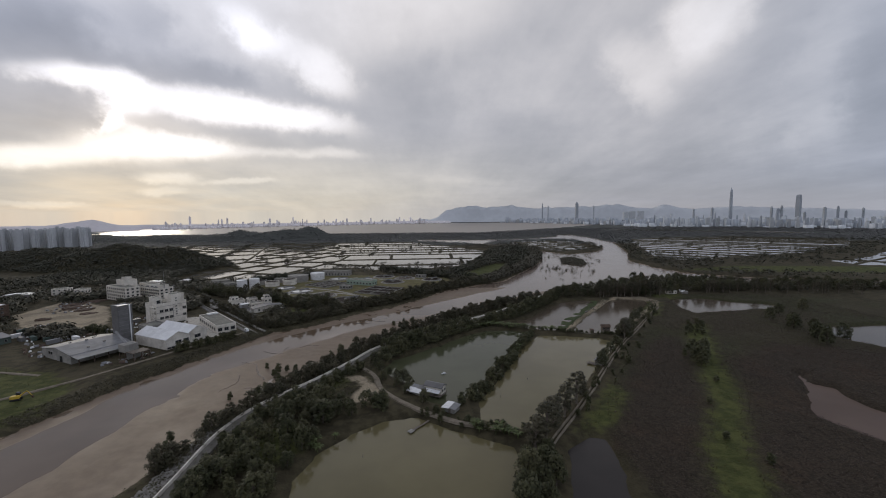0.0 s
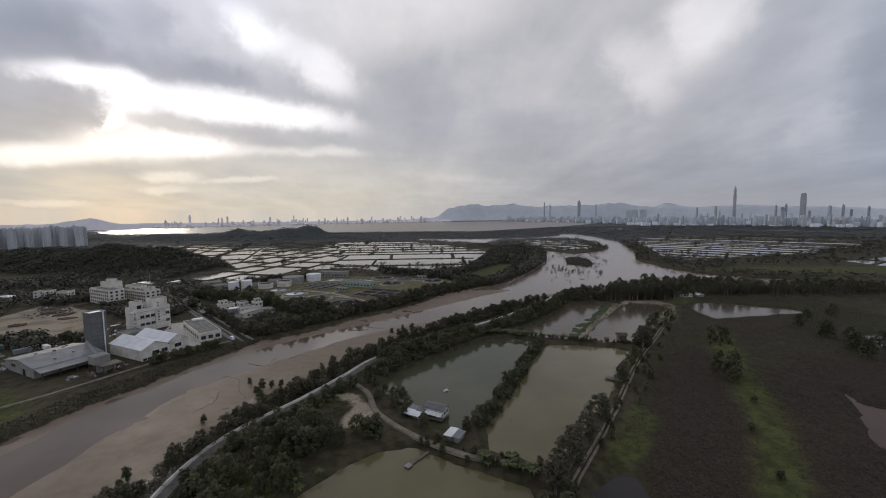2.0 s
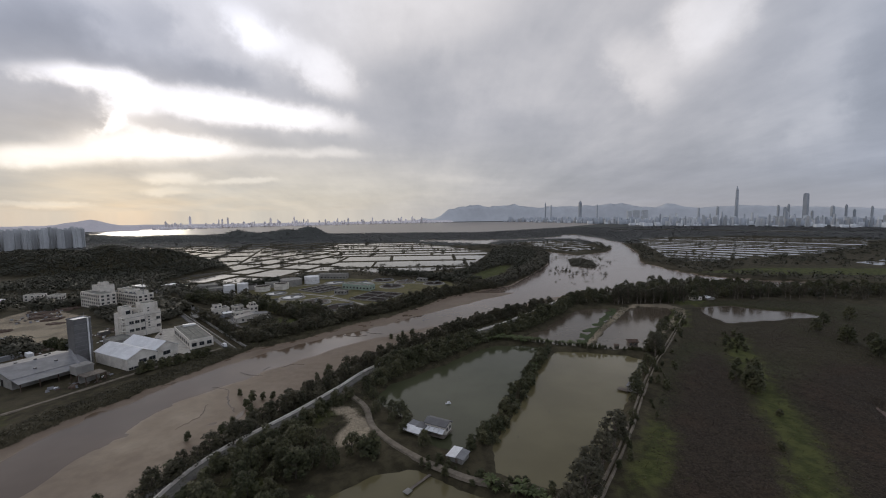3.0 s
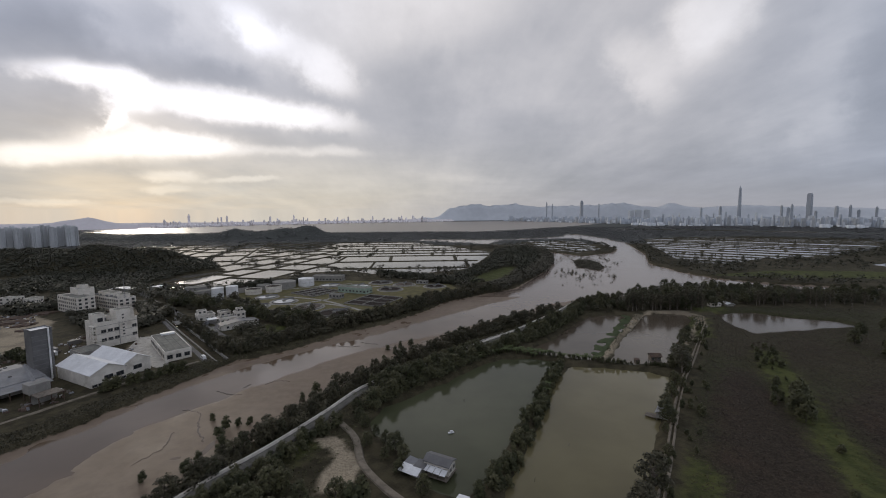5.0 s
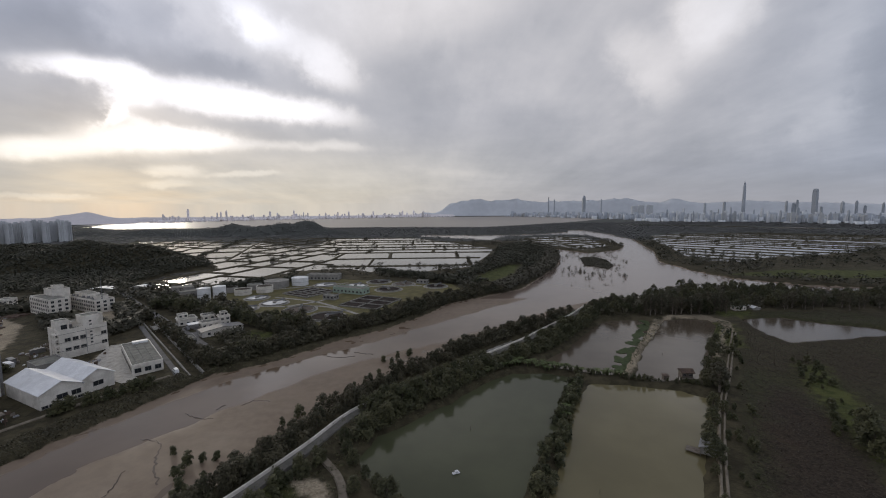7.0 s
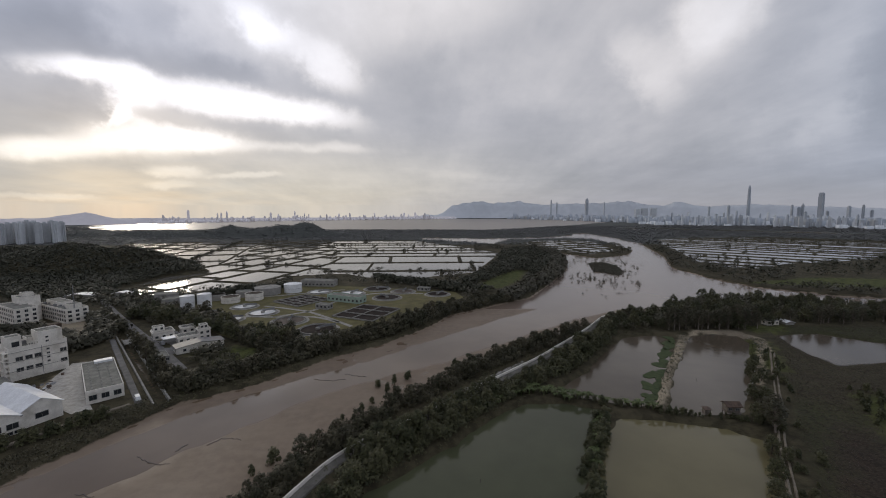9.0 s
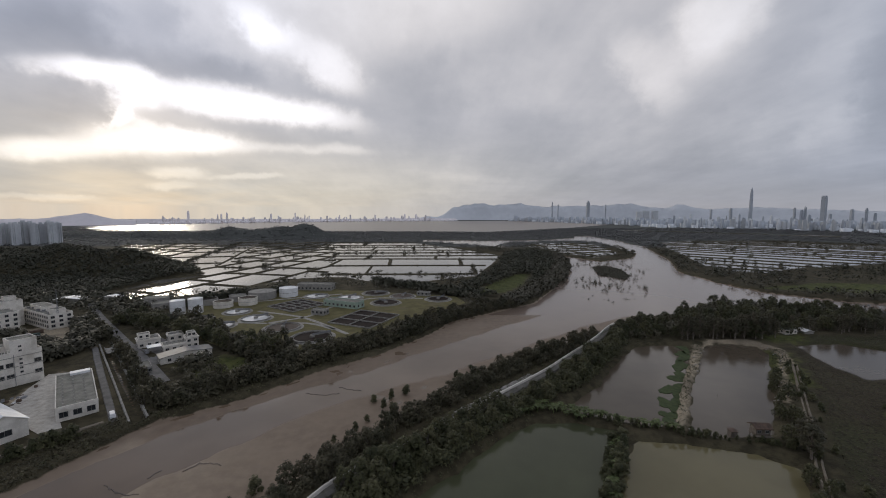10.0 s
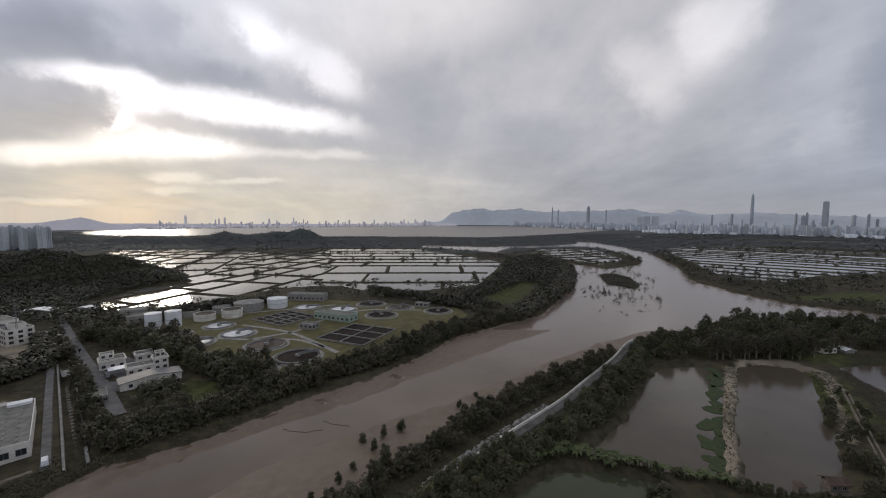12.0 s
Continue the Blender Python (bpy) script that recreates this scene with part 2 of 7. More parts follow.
M_WHITEWALL = surface("white_painted_wall", (0.58, 0.54, 0.48), (0.76, 0.715, 0.645), 0.25, 0.8, stain=(0.42, 0.375, 0.31))
M_GREYWALL = surface("grey_rendered_wall", (0.22, 0.21, 0.195), (0.32, 0.305, 0.28), 0.3, 0.85, stain=(0.20, 0.19, 0.17))
M_CONCRETE = surface("concrete", (0.20, 0.19, 0.17), (0.33, 0.315, 0.285), 0.4, 0.9, stain=(0.15, 0.14, 0.125))
M_OLDROOF = surface("weathered_flat_roof", (0.13, 0.13, 0.11), (0.24, 0.23, 0.20), 0.3, 0.9, stain=(0.09, 0.09, 0.07))
M_WHITEMETAL = surface("white_sheet_metal", (0.62, 0.62, 0.62), (0.80, 0.80, 0.80), 0.15, 0.5, stain=(0.55, 0.54, 0.52))
M_GREYMETAL = surface("grey_sheet_metal", (0.17, 0.17, 0.175), (0.24, 0.24, 0.245), 0.2, 0.6, 0.0, 0.3, stain=(0.14, 0.135, 0.13))
M_DARKMETAL = surface("dark_cladding", (0.115, 0.112, 0.112), (0.165, 0.162, 0.16), 0.3, 0.55, 0.1, 0.4)
M_RUST = surface("rusty_iron", (0.060, 0.042, 0.033), (0.125, 0.085, 0.062), 0.8, 0.85)
M_WOOD = surface("grey_timber", (0.10, 0.085, 0.07), (0.20, 0.17, 0.14), 1.0, 0.85)
M_ASPHALT = surface("asphalt", (0.105, 0.10, 0.095), (0.165, 0.158, 0.15), 0.3, 0.9, stain=(0.21, 0.20, 0.185))
M_DIRTROAD = surface("dirt_track", (0.13, 0.11, 0.085), (0.23, 0.195, 0.15), 0.4, 0.95)
M_ROAD = surface("worn_concrete_road", (0.09, 0.084, 0.075), (0.15, 0.14, 0.125), 0.3, 0.9, stain=(0.09, 0.083, 0.072))
M_PALECONC = surface("pale_concrete", (0.36, 0.335, 0.295), (0.52, 0.49, 0.435), 0.5, 0.9, stain=(0.25, 0.23, 0.20))
# far shore and its towers: haze painted in as pale lavender base colours
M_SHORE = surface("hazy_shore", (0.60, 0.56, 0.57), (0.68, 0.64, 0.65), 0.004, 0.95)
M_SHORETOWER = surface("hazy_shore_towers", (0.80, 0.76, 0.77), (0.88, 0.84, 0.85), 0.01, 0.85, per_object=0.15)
M_STONE = surface("rip_rap_stone", (0.20, 0.185, 0.165), (0.36, 0.34, 0.31), 0.8, 0.9, per_object=0.25)
M_GLASS = surface("dark_window_glass", (0.02, 0.022, 0.025), (0.035, 0.038, 0.042), 0.2, 0.15, spec=0.6, relief=0.001)
M_GREENWALL = surface("pale_green_wall", (0.25, 0.32, 0.26), (0.33, 0.40, 0.33), 0.3, 0.85)
M_SLUDGE = surface("dark_sludge_water", (0.016, 0.012, 0.010), (0.034, 0.024, 0.020), 0.2, 0.6, spec=0.03, relief=0.005)
M_BROWNWATER = surface("brown_tank_water", (0.060, 0.045, 0.035), (0.090, 0.068, 0.052), 0.2, 0.5, spec=0.06, relief=0.005)
M_FROTH = surface("pale_tank_water", (0.50, 0.50, 0.48), (0.66, 0.66, 0.64), 0.3, 0.25, spec=0.5, relief=0.01)
M_LAWN = surface("mown_lawn", (0.080, 0.070, 0.027), (0.130, 0.114, 0.044), 0.15, 0.95, stain=(0.12, 0.10, 0.055))
M_WEED = surface("floating_weed", (0.036, 0.050, 0.020), (0.066, 0.082, 0.032), 0.5, 0.95)
M_YELLOW = surface("yellow_machine_paint", (0.45, 0.30, 0.04), (0.60, 0.42, 0.07), 1.0, 0.5)
# far city: these two pale blue-grey base colours carry painted haze
M_TOWER = surface("hazy_pale_towers", (0.50, 0.52, 0.54), (0.62, 0.64, 0.66), 0.01, 0.8, per_object=0.3)
M_TOWERDARK = surface("hazy_grey_tower", (0.36, 0.39, 0.43), (0.43, 0.46, 0.50), 0.01, 0.5, per_object=0.1)
# wooded mountains: the pale blue-grey base colour stands in for haze
M_RIDGE = surface("hazy_blue_ridge", (0.49, 0.51, 0.535), (0.57, 0.59, 0.615), 0.002, 0.95)
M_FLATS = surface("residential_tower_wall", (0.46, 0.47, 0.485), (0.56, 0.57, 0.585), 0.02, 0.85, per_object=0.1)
M_TYRE = surface("black_rubber", (0.02, 0.02, 0.02), (0.03, 0.03, 0.03), 3.0, 0.8)
M_BLUETARP = surface("grey_green_netting", (0.06, 0.085, 0.075), (0.10, 0.13, 0.115), 0.5, 0.9)


def ground_material():
    """Scrub soil with mud, reeds, grass and bare sand where the plan has them."""
    m = bpy.data.materials.new("ground")
    k, b = principled(m, 0.95, 0.0, 0.2)
    pos = k.n("ShaderNodeNewGeometry").outputs["Position"]
    a, c, d = k.noise(pos, 0.035, 5.0), k.noise(pos, 0.25, 5.0), k.noise(pos, 1.6, 3.0)

    def share(attr, soft=0.25):
        v = k.n("ShaderNodeAttribute", attr=attr).outputs["Fac"]
        return k.step(k.m("ADD", v, k.m("MULTIPLY", k.m("SUBTRACT", c, 0.5), 0.9)), 0.5 - soft, 0.5 + soft)

    col = k.mix(k.step(c, 0.35, 0.65), (0.037, 0.032, 0.019), (0.068, 0.058, 0.034))
    col = k.mix(k.m("MULTIPLY", k.step(a, 0.5, 0.7), 0.6), col, (0.095, 0.080, 0.050))
    lay = k.n("ShaderNodeMapping")
    k.link(pos, lay.inputs[0])
    lay.inputs["Rotation"].default_value = (0, 0, radians(-32))
    lay.inputs["Scale"].default_value = (1.0, 0.22, 1.0)
    streak = k.noise(lay.outputs[0], 0.5, 4.0, 0.65)
    reed = k.mix(k.step(d, 0.3, 0.7), (0.042, 0.037, 0.022), (0.074, 0.065, 0.037))
    reed = k.mix(k.m("MULTIPLY", k.step(a, 0.45, 0.65), 0.7), reed, (0.050, 0.040, 0.025))
    reed = k.mix(k.m("MULTIPLY", k.step(k.noise(pos, 0.012, 3.0), 0.42, 0.60), 0.6), reed, (0.050, 0.056, 0.024))
    dry = k.mix(k.step(d, 0.3, 0.7), (0.031, 0.024, 0.017), (0.063, 0.049, 0.035))
    dry = k.mix(k.m("MULTIPLY", k.step(a, 0.48, 0.66), 0.6), dry, (0.064, 0.043, 0.029))
    reed = k.mix(share("brown", 0.3), reed, dry)
    reed = k.mix(k.m("MULTIPLY", k.step(streak, 0.46, 0.64), 0.3), reed, (0.019, 0.016, 0.011))
    clump = k.noise(pos, 0.9, 2.0, 0.5)
    reed = k.mix(k.m("MULTIPLY", k.step(clump, 0.50, 0.62), 0.6), reed, (0.018, 0.016, 0.011))
    col = k.mix(share("reed"), col, reed)
    grass = k.mix(k.step(c, 0.35, 0.65), (0.046, 0.054, 0.017), (0.084, 0.090, 0.030))
    col = k.mix(share("grass"), col, grass)
    sand = k.mix(k.step(d, 0.3, 0.7), (0.24, 0.195, 0.135), (0.39, 0.33, 0.24))
    sand = k.mix(k.m("MULTIPLY", k.step(a, 0.48, 0.62), 0.55), sand, (0.12, 0.10, 0.075))
    col = k.mix(share("sand"), col, sand)
    # far treetops, with the same haze mixed into the base colours
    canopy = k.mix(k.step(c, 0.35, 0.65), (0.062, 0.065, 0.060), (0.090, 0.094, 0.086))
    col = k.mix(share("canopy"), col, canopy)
    mudv = share("mud", 0.12)
    mud = k.mix(k.step(c, 0.3, 0.7), (0.156, 0.115, 0.081), (0.196, 0.147, 0.105))
    mud = k.mix(k.m("MULTIPLY", k.step(a, 0.42, 0.62), 0.5), mud, (0.212, 0.162, 0.117))
    col = k.mix(mudv, col, mud)
    k.link(col, b.inputs["Base Color"])
    wet = k.m("ADD", 0.42, k.m("MULTIPLY", k.noise(pos, 0.06, 4.0), 0.34))
    k.link(k.m("ADD", k.m("MULTIPLY", mudv, k.m("SUBTRACT", wet, 0.95)), 0.95), b.inputs["Roughness"])
    k.link(k.m("ADD", 0.15, k.m("MULTIPLY", mudv, 0.07)), b.inputs["Specular IOR Level"])
    bump(k, b, k.m("MULTIPLY", k.m("ADD", c, d), k.m("SUBTRACT", 1.0, k.m("MULTIPLY", mudv, 0.88))), 0.6, 0.5)
    return m


M_GROUND = ground_material()


# ---------------------------------------------------------------- mesh helpers
def part(name, bm, material, parent, label=""):
    """Links a bmesh, or a mesh, as one mesh object under a thing or a part."""
    if isinstance(bm, bmesh.types.BMesh):
        me = bpy.data.meshes.new(name)
        bm.to_mesh(me)
        bm.free()
    else:
        me = bm
    if material and not me.materials:
        me.materials.append(material)
    ob = new(name, me)
    ob.parent = parent
    return tagged(ob, label)


def thing(name, m, label, category, group="", kind=""):
    ob = new(name)
    ob.matrix_basis = m
    return tagged(ob, label, category, group, kind)


def box(bm, x, y, z, sx, sy, sz, rz=0.0):
    """A box that stands on z, its middle at x, y."""
    m = Matrix.Translation((x, y, z + sz / 2)) @ Matrix.Rotation(radians(rz), 4, "Z") @ Matrix.Diagonal((sx, sy, sz, 1))
    return bmesh.ops.create_cube(bm, size=1.0, matrix=m)["verts"]


def boxed(*args, soft=0.0):
    bm = bmesh.new()
    box(bm, *args)
    if soft:
        bmesh.ops.bevel(bm, geom=bm.edges[:], offset=soft, segments=1, affect="EDGES")
    return bm


def tube(bm, x, y, z, r1, r2, h, n=16, cap=True):
    return bmesh.ops.create_cone(bm, cap_ends=cap, segments=n, radius1=r1, radius2=r2, depth=h,
                                 matrix=Matrix.Translation((x, y, z + h / 2)))["verts"]


def ring(bm, r_in, r_out, z0, z1, n=40):
    """A round wall with thickness."""
    rows = []
    for r, z in ((r_in, z0), (r_in, z1), (r_out, z1), (r_out, z0)):
        rows.append([bm.verts.new((r * math.cos(2 * math.pi * i / n), r * math.sin(2 * math.pi * i / n), z)) for i in range(n)])
    for j in range(4):
        a, c = rows[j], rows[(j + 1) % 4]
        for i in range(n):
            bm.faces.new((a[i], a[(i + 1) % n], c[(i + 1) % n], c[i]))


def limb(bm, p, q, r1, r2, n=6):
    p, q = Vector(p), Vector(q)
    d = q - p
    m = Matrix.Translation((p + q) / 2) @ d.to_track_quat("Z", "Y").to_matrix().to_4x4()
    bmesh.ops.create_cone(bm, cap_ends=True, segments=n, radius1=r1, radius2=r2, depth=d.length, matrix=m)


def quad_mesh(name, verts, quads, material, sides=4):
    me = bpy.data.meshes.new(name)
    me.vertices.add(len(verts))
    me.vertices.foreach_set("co", np.asarray(verts, dtype=np.float32).ravel())
    n = len(quads)
    me.loops.add(sides * n)
    me.loops.foreach_set("vertex_index", np.asarray(quads, dtype=np.int32).ravel())
    me.polygons.add(n)
    me.polygons.foreach_set("loop_start", np.arange(0, sides * n, sides, dtype=np.int32))
    me.update(calc_edges=True)
    me.materials.append(material)
    return me


def leaf_quads(rng, centres, radii, per, size, lift=0.5):
    """Small pointed leaf sprays on the shells of many clumps: three corners each."""
    n, per, size = len(centres), int(per * 1.5), size * 0.86
    d = rng.normal(size=(n, per, 3))
    d /= np.linalg.norm(d, axis=2, keepdims=True)
    d[:, :, 2] = np.where(d[:, :, 2] < -0.45, -d[:, :, 2], d[:, :, 2])
    p = centres[:, None, :] + d * radii[:, None, :] * rng.uniform(0.5, 1.14, (n, per, 1))
    nor = d + rng.normal(scale=0.5, size=d.shape) + (0, 0, 0.9 * lift)
    nor /= np.linalg.norm(nor, axis=2, keepdims=True)
    t = np.cross(nor, rng.normal(size=d.shape))
    t /= np.linalg.norm(t, axis=2, keepdims=True) + 1e-9
    s = np.cross(nor, t)
    k = (size if np.isscalar(size) else size[:, None, None]) * rng.uniform(0.6, 1.3, (n, per, 1))
    k2 = k * rng.uniform(0.5, 0.9, (n, per, 1))
    v = np.stack((p - t * k - s * k2 * 0.6, p + t * k * 0.9 - s * k2 * 0.5, p + s * k2 * 1.25 + t * k * 0.2), axis=2)
    soft = d * max(0.1, 1.0 - lift) + nor * max(0.05, 0.8 - 0.7 * lift) + (0, 0, lift)
    soft /= np.linalg.norm(soft, axis=2, keepdims=True)
    return v.reshape(-1, 3), np.repeat(soft.reshape(-1, 3), 3, axis=0)


def leaf_mesh(name, rng, centres, radii, per, size, material, lift=0.5):
    v, soft = leaf_quads(rng, np.asarray(centres, float), np.asarray(radii, float), per, size, lift)
    me = quad_mesh(name, v, np.arange(len(v)).reshape(-1, 3), material, 3)
    me.polygons.foreach_set("use_smooth", np.ones(len(me.polygons), bool))
    me.normals_split_custom_set_from_vertices(soft.tolist())
    return me


# ---------------------------------------------------------------- the plan
RIVER = [(-190, 40), (-158, 143), (-148, 182), (-138, 205), (-125, 237), (-113, 270), (-87, 290), (-61, 323), (-36, 347),
         (-8, 386), (4, 414), (39, 443), (81, 478), (126, 564), (170, 658), (201, 769), (218, 890), (205, 990), (150, 1060),
         (60, 1150), (-60, 1260), (-60, 1330), (120, 1290), (300, 1330), (430, 1440), (470, 1560), (500, 1540), (516, 1368),
         (479, 1078), (388, 811), (325, 676), (318, 584), (330, 527), (373, 483), (600, 415), (900, 330), (900, 290),
         (600, 372), (334, 447), (283, 472), (232, 471), (192, 445), (152, 419), (112, 396), (84, 375), (50, 347), (21, 319),
         (-2, 292), (-23, 268), (-42, 246), (-55, 223), (-64, 198), (-74, 176), (-83, 156), (-86, 137), (-92, 111), (-110, 40)]
CHANNEL = [(-174, 40), (-158, 100), (-149, 140), (-144, 178), (-134, 206), (-124, 226), (-113, 246), (-104, 262), (-88, 280), (-70, 297), (-50, 312), (-27, 336),
           (4, 368), (50, 412), (100, 458), (170, 600), (330, 760), (330, 600), (240, 500), (150, 436), (104, 408), (62, 374), (32, 346), (3, 321), (-23, 303), (-45, 288),
           (-63, 270), (-78, 251), (-92, 233), (-104, 215), (-113, 202), (-118, 185), (-121, 160), (-122, 125), (-130, 90), (-140, 40)]
ISLAND = [(130, 1120), (187, 1240), (360, 1290), (430, 1250), (390, 930), (345, 850), (262, 790), (235, 850), (190, 960)]
FAR_ISLE = [(196, 1120), (240, 1195), (350, 1225), (392, 1180), (362, 960), (330, 890), (272, 850), (244, 930)]
PONDS = {
    "front": [(-41, 110), (-43, 117), (-39, 129), (-31, 142), (-20, 152), (-9, 153), (0, 147), (16, 138), (26, 132), (28, 122),
              (22, 100), (20, 60), (-36, 60)],
    "green": [(-27, 206), (-24, 216), (-18, 222), (-6, 233), (6, 244), (20, 260), (34, 271), (51, 271), (66, 264), (56, 246), (45, 228), (32, 206), (25, 192),
              (20, 180), (13, 170), (6, 163), (-4, 168), (-9, 179), (-16, 189), (-24, 198)],
    "olive": [(67, 259), (84, 257), (105, 251), (113, 243), (101, 227), (88, 210), (75, 191), (62, 171), (50, 156), (42, 146), (34, 143), (27, 146),
              (17, 151), (19, 166), (27, 181), (36, 202), (50, 233)],
    "brown_west": [(116, 360), (132, 364), (148, 361), (134, 337), (105, 298), (88, 270), (79, 268), (68, 272), (58, 277),
                   (50, 281), (55, 288), (71, 303), (88, 328)],
    "brown_east": [(159, 362), (176, 366), (190, 362), (186, 348), (155, 308), (140, 287), (130, 274), (119, 264), (108, 262),
                   (98, 261), (90, 265), (114, 301)],
    "reed_pool": [(215, 363), (247, 367), (262, 351), (285, 340), (290, 325), (258, 319), (228, 314), (204, 311), (204, 325)],
    "far_pool": [(262, 268), (311, 272), (400, 265), (380, 225), (300, 215), (262, 222), (252, 240)],
    "red_pool": [(178, 190), (174, 179), (180, 173), (176, 166), (176, 156), (185, 140), (190, 115), (160, 125), (150, 140),
                 (148, 149), (153, 155), (167, 173)],
    "dark_pool": [(34, 80), (38, 107), (45, 129), (54, 138), (60, 136), (60, 126), (56, 112), (54, 80)],
}
BAY = [(-1560, 1890), (-1200, 1850), (-900, 1800), (-407, 1850), (-20, 1830), (200, 1800), (500, 2090), (1113, 2887), (1500, 3600), (1700, 4250),
       (0, 4250), (-1400, 3820), (-2480, 2930)]
FAR_WEST = [(-332, 500), (-271, 490), (-228, 530), (-206, 574), (-171, 612), (-127, 622), (-60, 572), (40, 632), (78, 765), (110, 890), (20, 1060), (-80, 1215),
            (-496, 1220), (-800, 1120), (-700, 950), (-480, 760), (-345, 600)]
FAR_EAST = [(588, 1226), (463, 892), (401, 730), (404, 677), (441, 660), (505, 705), (600, 735), (700, 765), (790, 815), (900, 880), (1060, 1000), (1180, 1150),
            (1000, 1330), (700, 1300)]
FAR_EDGE = [(640, 640), (760, 690), (900, 790), (1100, 900), (1180, 820), (900, 640), (700, 560), (620, 580)]
FAR_NORTH = [(760, 1900), (923, 1830), (1250, 1480), (1420, 1330), (1500, 1400), (1300, 1650), (1050, 1900), (850, 2000)]
REEDS = [(62, 60), (60, 130), (72, 165), (100, 207), (135, 256), (186, 322), (200, 345), (235, 380), (330, 370), (420, 300), (500, 60)]
GREEN_STRIP = [(72, 90), (89, 126), (106, 148), (118, 166), (135, 200), (160, 250), (176, 275), (190, 275), (170, 240), (150, 206), (131, 166), (117, 146), (103, 126), (88, 90)]
BROWN_REEDS = [[(62, 60), (60, 130), (74, 162), (100, 198), (130, 238), (146, 252), (150, 240), (134, 202), (116, 166), (104, 148), (87, 126), (70, 90), (66, 60)],
               [(90, 60), (92, 90), (106, 126), (120, 146), (134, 166), (156, 204), (200, 232), (262, 214), (330, 200), (330, 60)]]
YARD = [(-345, 326), (-282, 276), (-240, 288), (-262, 322), (-290, 355), (-355, 392)]
FACTORY_GROUND = [(-232, 222), (-182, 203), (-162, 216), (-130, 262), (-148, 288), (-178, 330), (-215, 335), (-240, 290)]
GATE_GROUND = [(-192, 374), (-150, 326), (-122, 332), (-132, 352), (-160, 374)]
WORKS = [(-215, 420), (-160, 372), (-120, 345), (-95, 340), (-60, 372), (-20, 420), (20, 470), (10, 500), (-60, 520), (-150, 545), (-200, 480)]
GRASSES = [GREEN_STRIP, [(30, 515), (60, 520), (85, 560), (110, 640), (95, 640), (60, 585)], [(-142, 327), (-127, 339), (-108, 337), (-100, 318), (-120, 312)],
           [(-66, 120), (-50, 122), (-44, 140), (-56, 150), (-68, 138)], [(-48, 178), (-40, 188), (-44, 196), (-56, 186)],
           [(52, 140), (66, 142), (84, 170), (82, 180)], [(170, 300), (196, 345), (186, 352), (160, 312)], [(-246, 214), (-222, 207), (-198, 202), (-168, 184), (-161, 158), (-170, 130), (-260, 130)],
           [(200, 364), (225, 366), (235, 380), (205, 380)], [(330, 545), (420, 520), (700, 480), (700, 540), (440, 580)]]
SANDS = [[(-50, 196), (-36, 193), (-24, 178), (-26, 166), (-35, 163), (-37, 172), (-34, 182)], YARD,
         [(152, 356), (166, 370), (190, 372), (198, 352), (186, 330), (182, 331), (191, 351), (184, 364), (167, 366), (156, 353)],
         [(84.5, 267), (88.5, 264.5), (112.5, 301), (157, 359), (152, 361.5), (108, 302)], [(-185, 285), (-160, 262), (-150, 272), (-178, 300), (-182, 312), (-195, 318)],
         [(142, 285), (145, 285), (186, 336), (183, 337)],
         [(232, 474), (206, 462), (196, 450), (204, 472)], [(-300, 378), (-250, 340), (-205, 350), (-230, 392), (-260, 410)]]


CANAL = [(-119, 271), (-160, 313), (-208, 362)]


def inside(poly, x, y):
    """Signed distance to the outline of poly, positive inside."""
    x, y = np.asarray(x, float), np.asarray(y, float)
    best = np.full(x.shape, 1e18)
    odd = np.zeros(x.shape, bool)
    for (ax, ay), (bx, by) in zip(poly, poly[1:] + poly[:1]):
        ex, ey = bx - ax, by - ay
        t = np.clip(((x - ax) * ex + (y - ay) * ey) / (ex * ex + ey * ey), 0, 1)
        best = np.minimum(best, (x - ax - t * ex) ** 2 + (y - ay - t * ey) ** 2)
        cross = (ay > y) != (by > y)
        if by != ay:
            odd ^= cross & (x < ax + (y - ay) * ex / (by - ay))
    return np.where(odd, 1, -1) * np.sqrt(best)


def wobble(x, y, scale, seed=0.0):
    """A cheap smooth noise about -1 to 1."""
    a, c = x / scale + seed, y / scale - seed * 1.7
    return (np.sin(a * 1.1 + 1.7 * np.sin(c * 0.9 + seed)) + np.sin(c * 1.3 + 1.3 * np.sin(a * 0.7)) + np.sin((a + c) * 2.1 + np.sin(a * 1.9 - c))) / 3


HILLS = ((-500, 655, 160, 85, 8, 32), (-640, 680, 170, 90, 0, 27), (-800, 700, 200, 100, 0, 22), (-395, 640, 80, 50, 0, 12),
         (-450, 1400, 110, 90, 0, 42), (-500, 1400, 230, 90, 0, 35), (-640, 1400, 230, 100, 0, 31), (-677, 1390, 90, 80, 0, 37), (-880, 1400, 260, 100, 0, 22), (-1300, 1420, 400, 120, 0, 20))


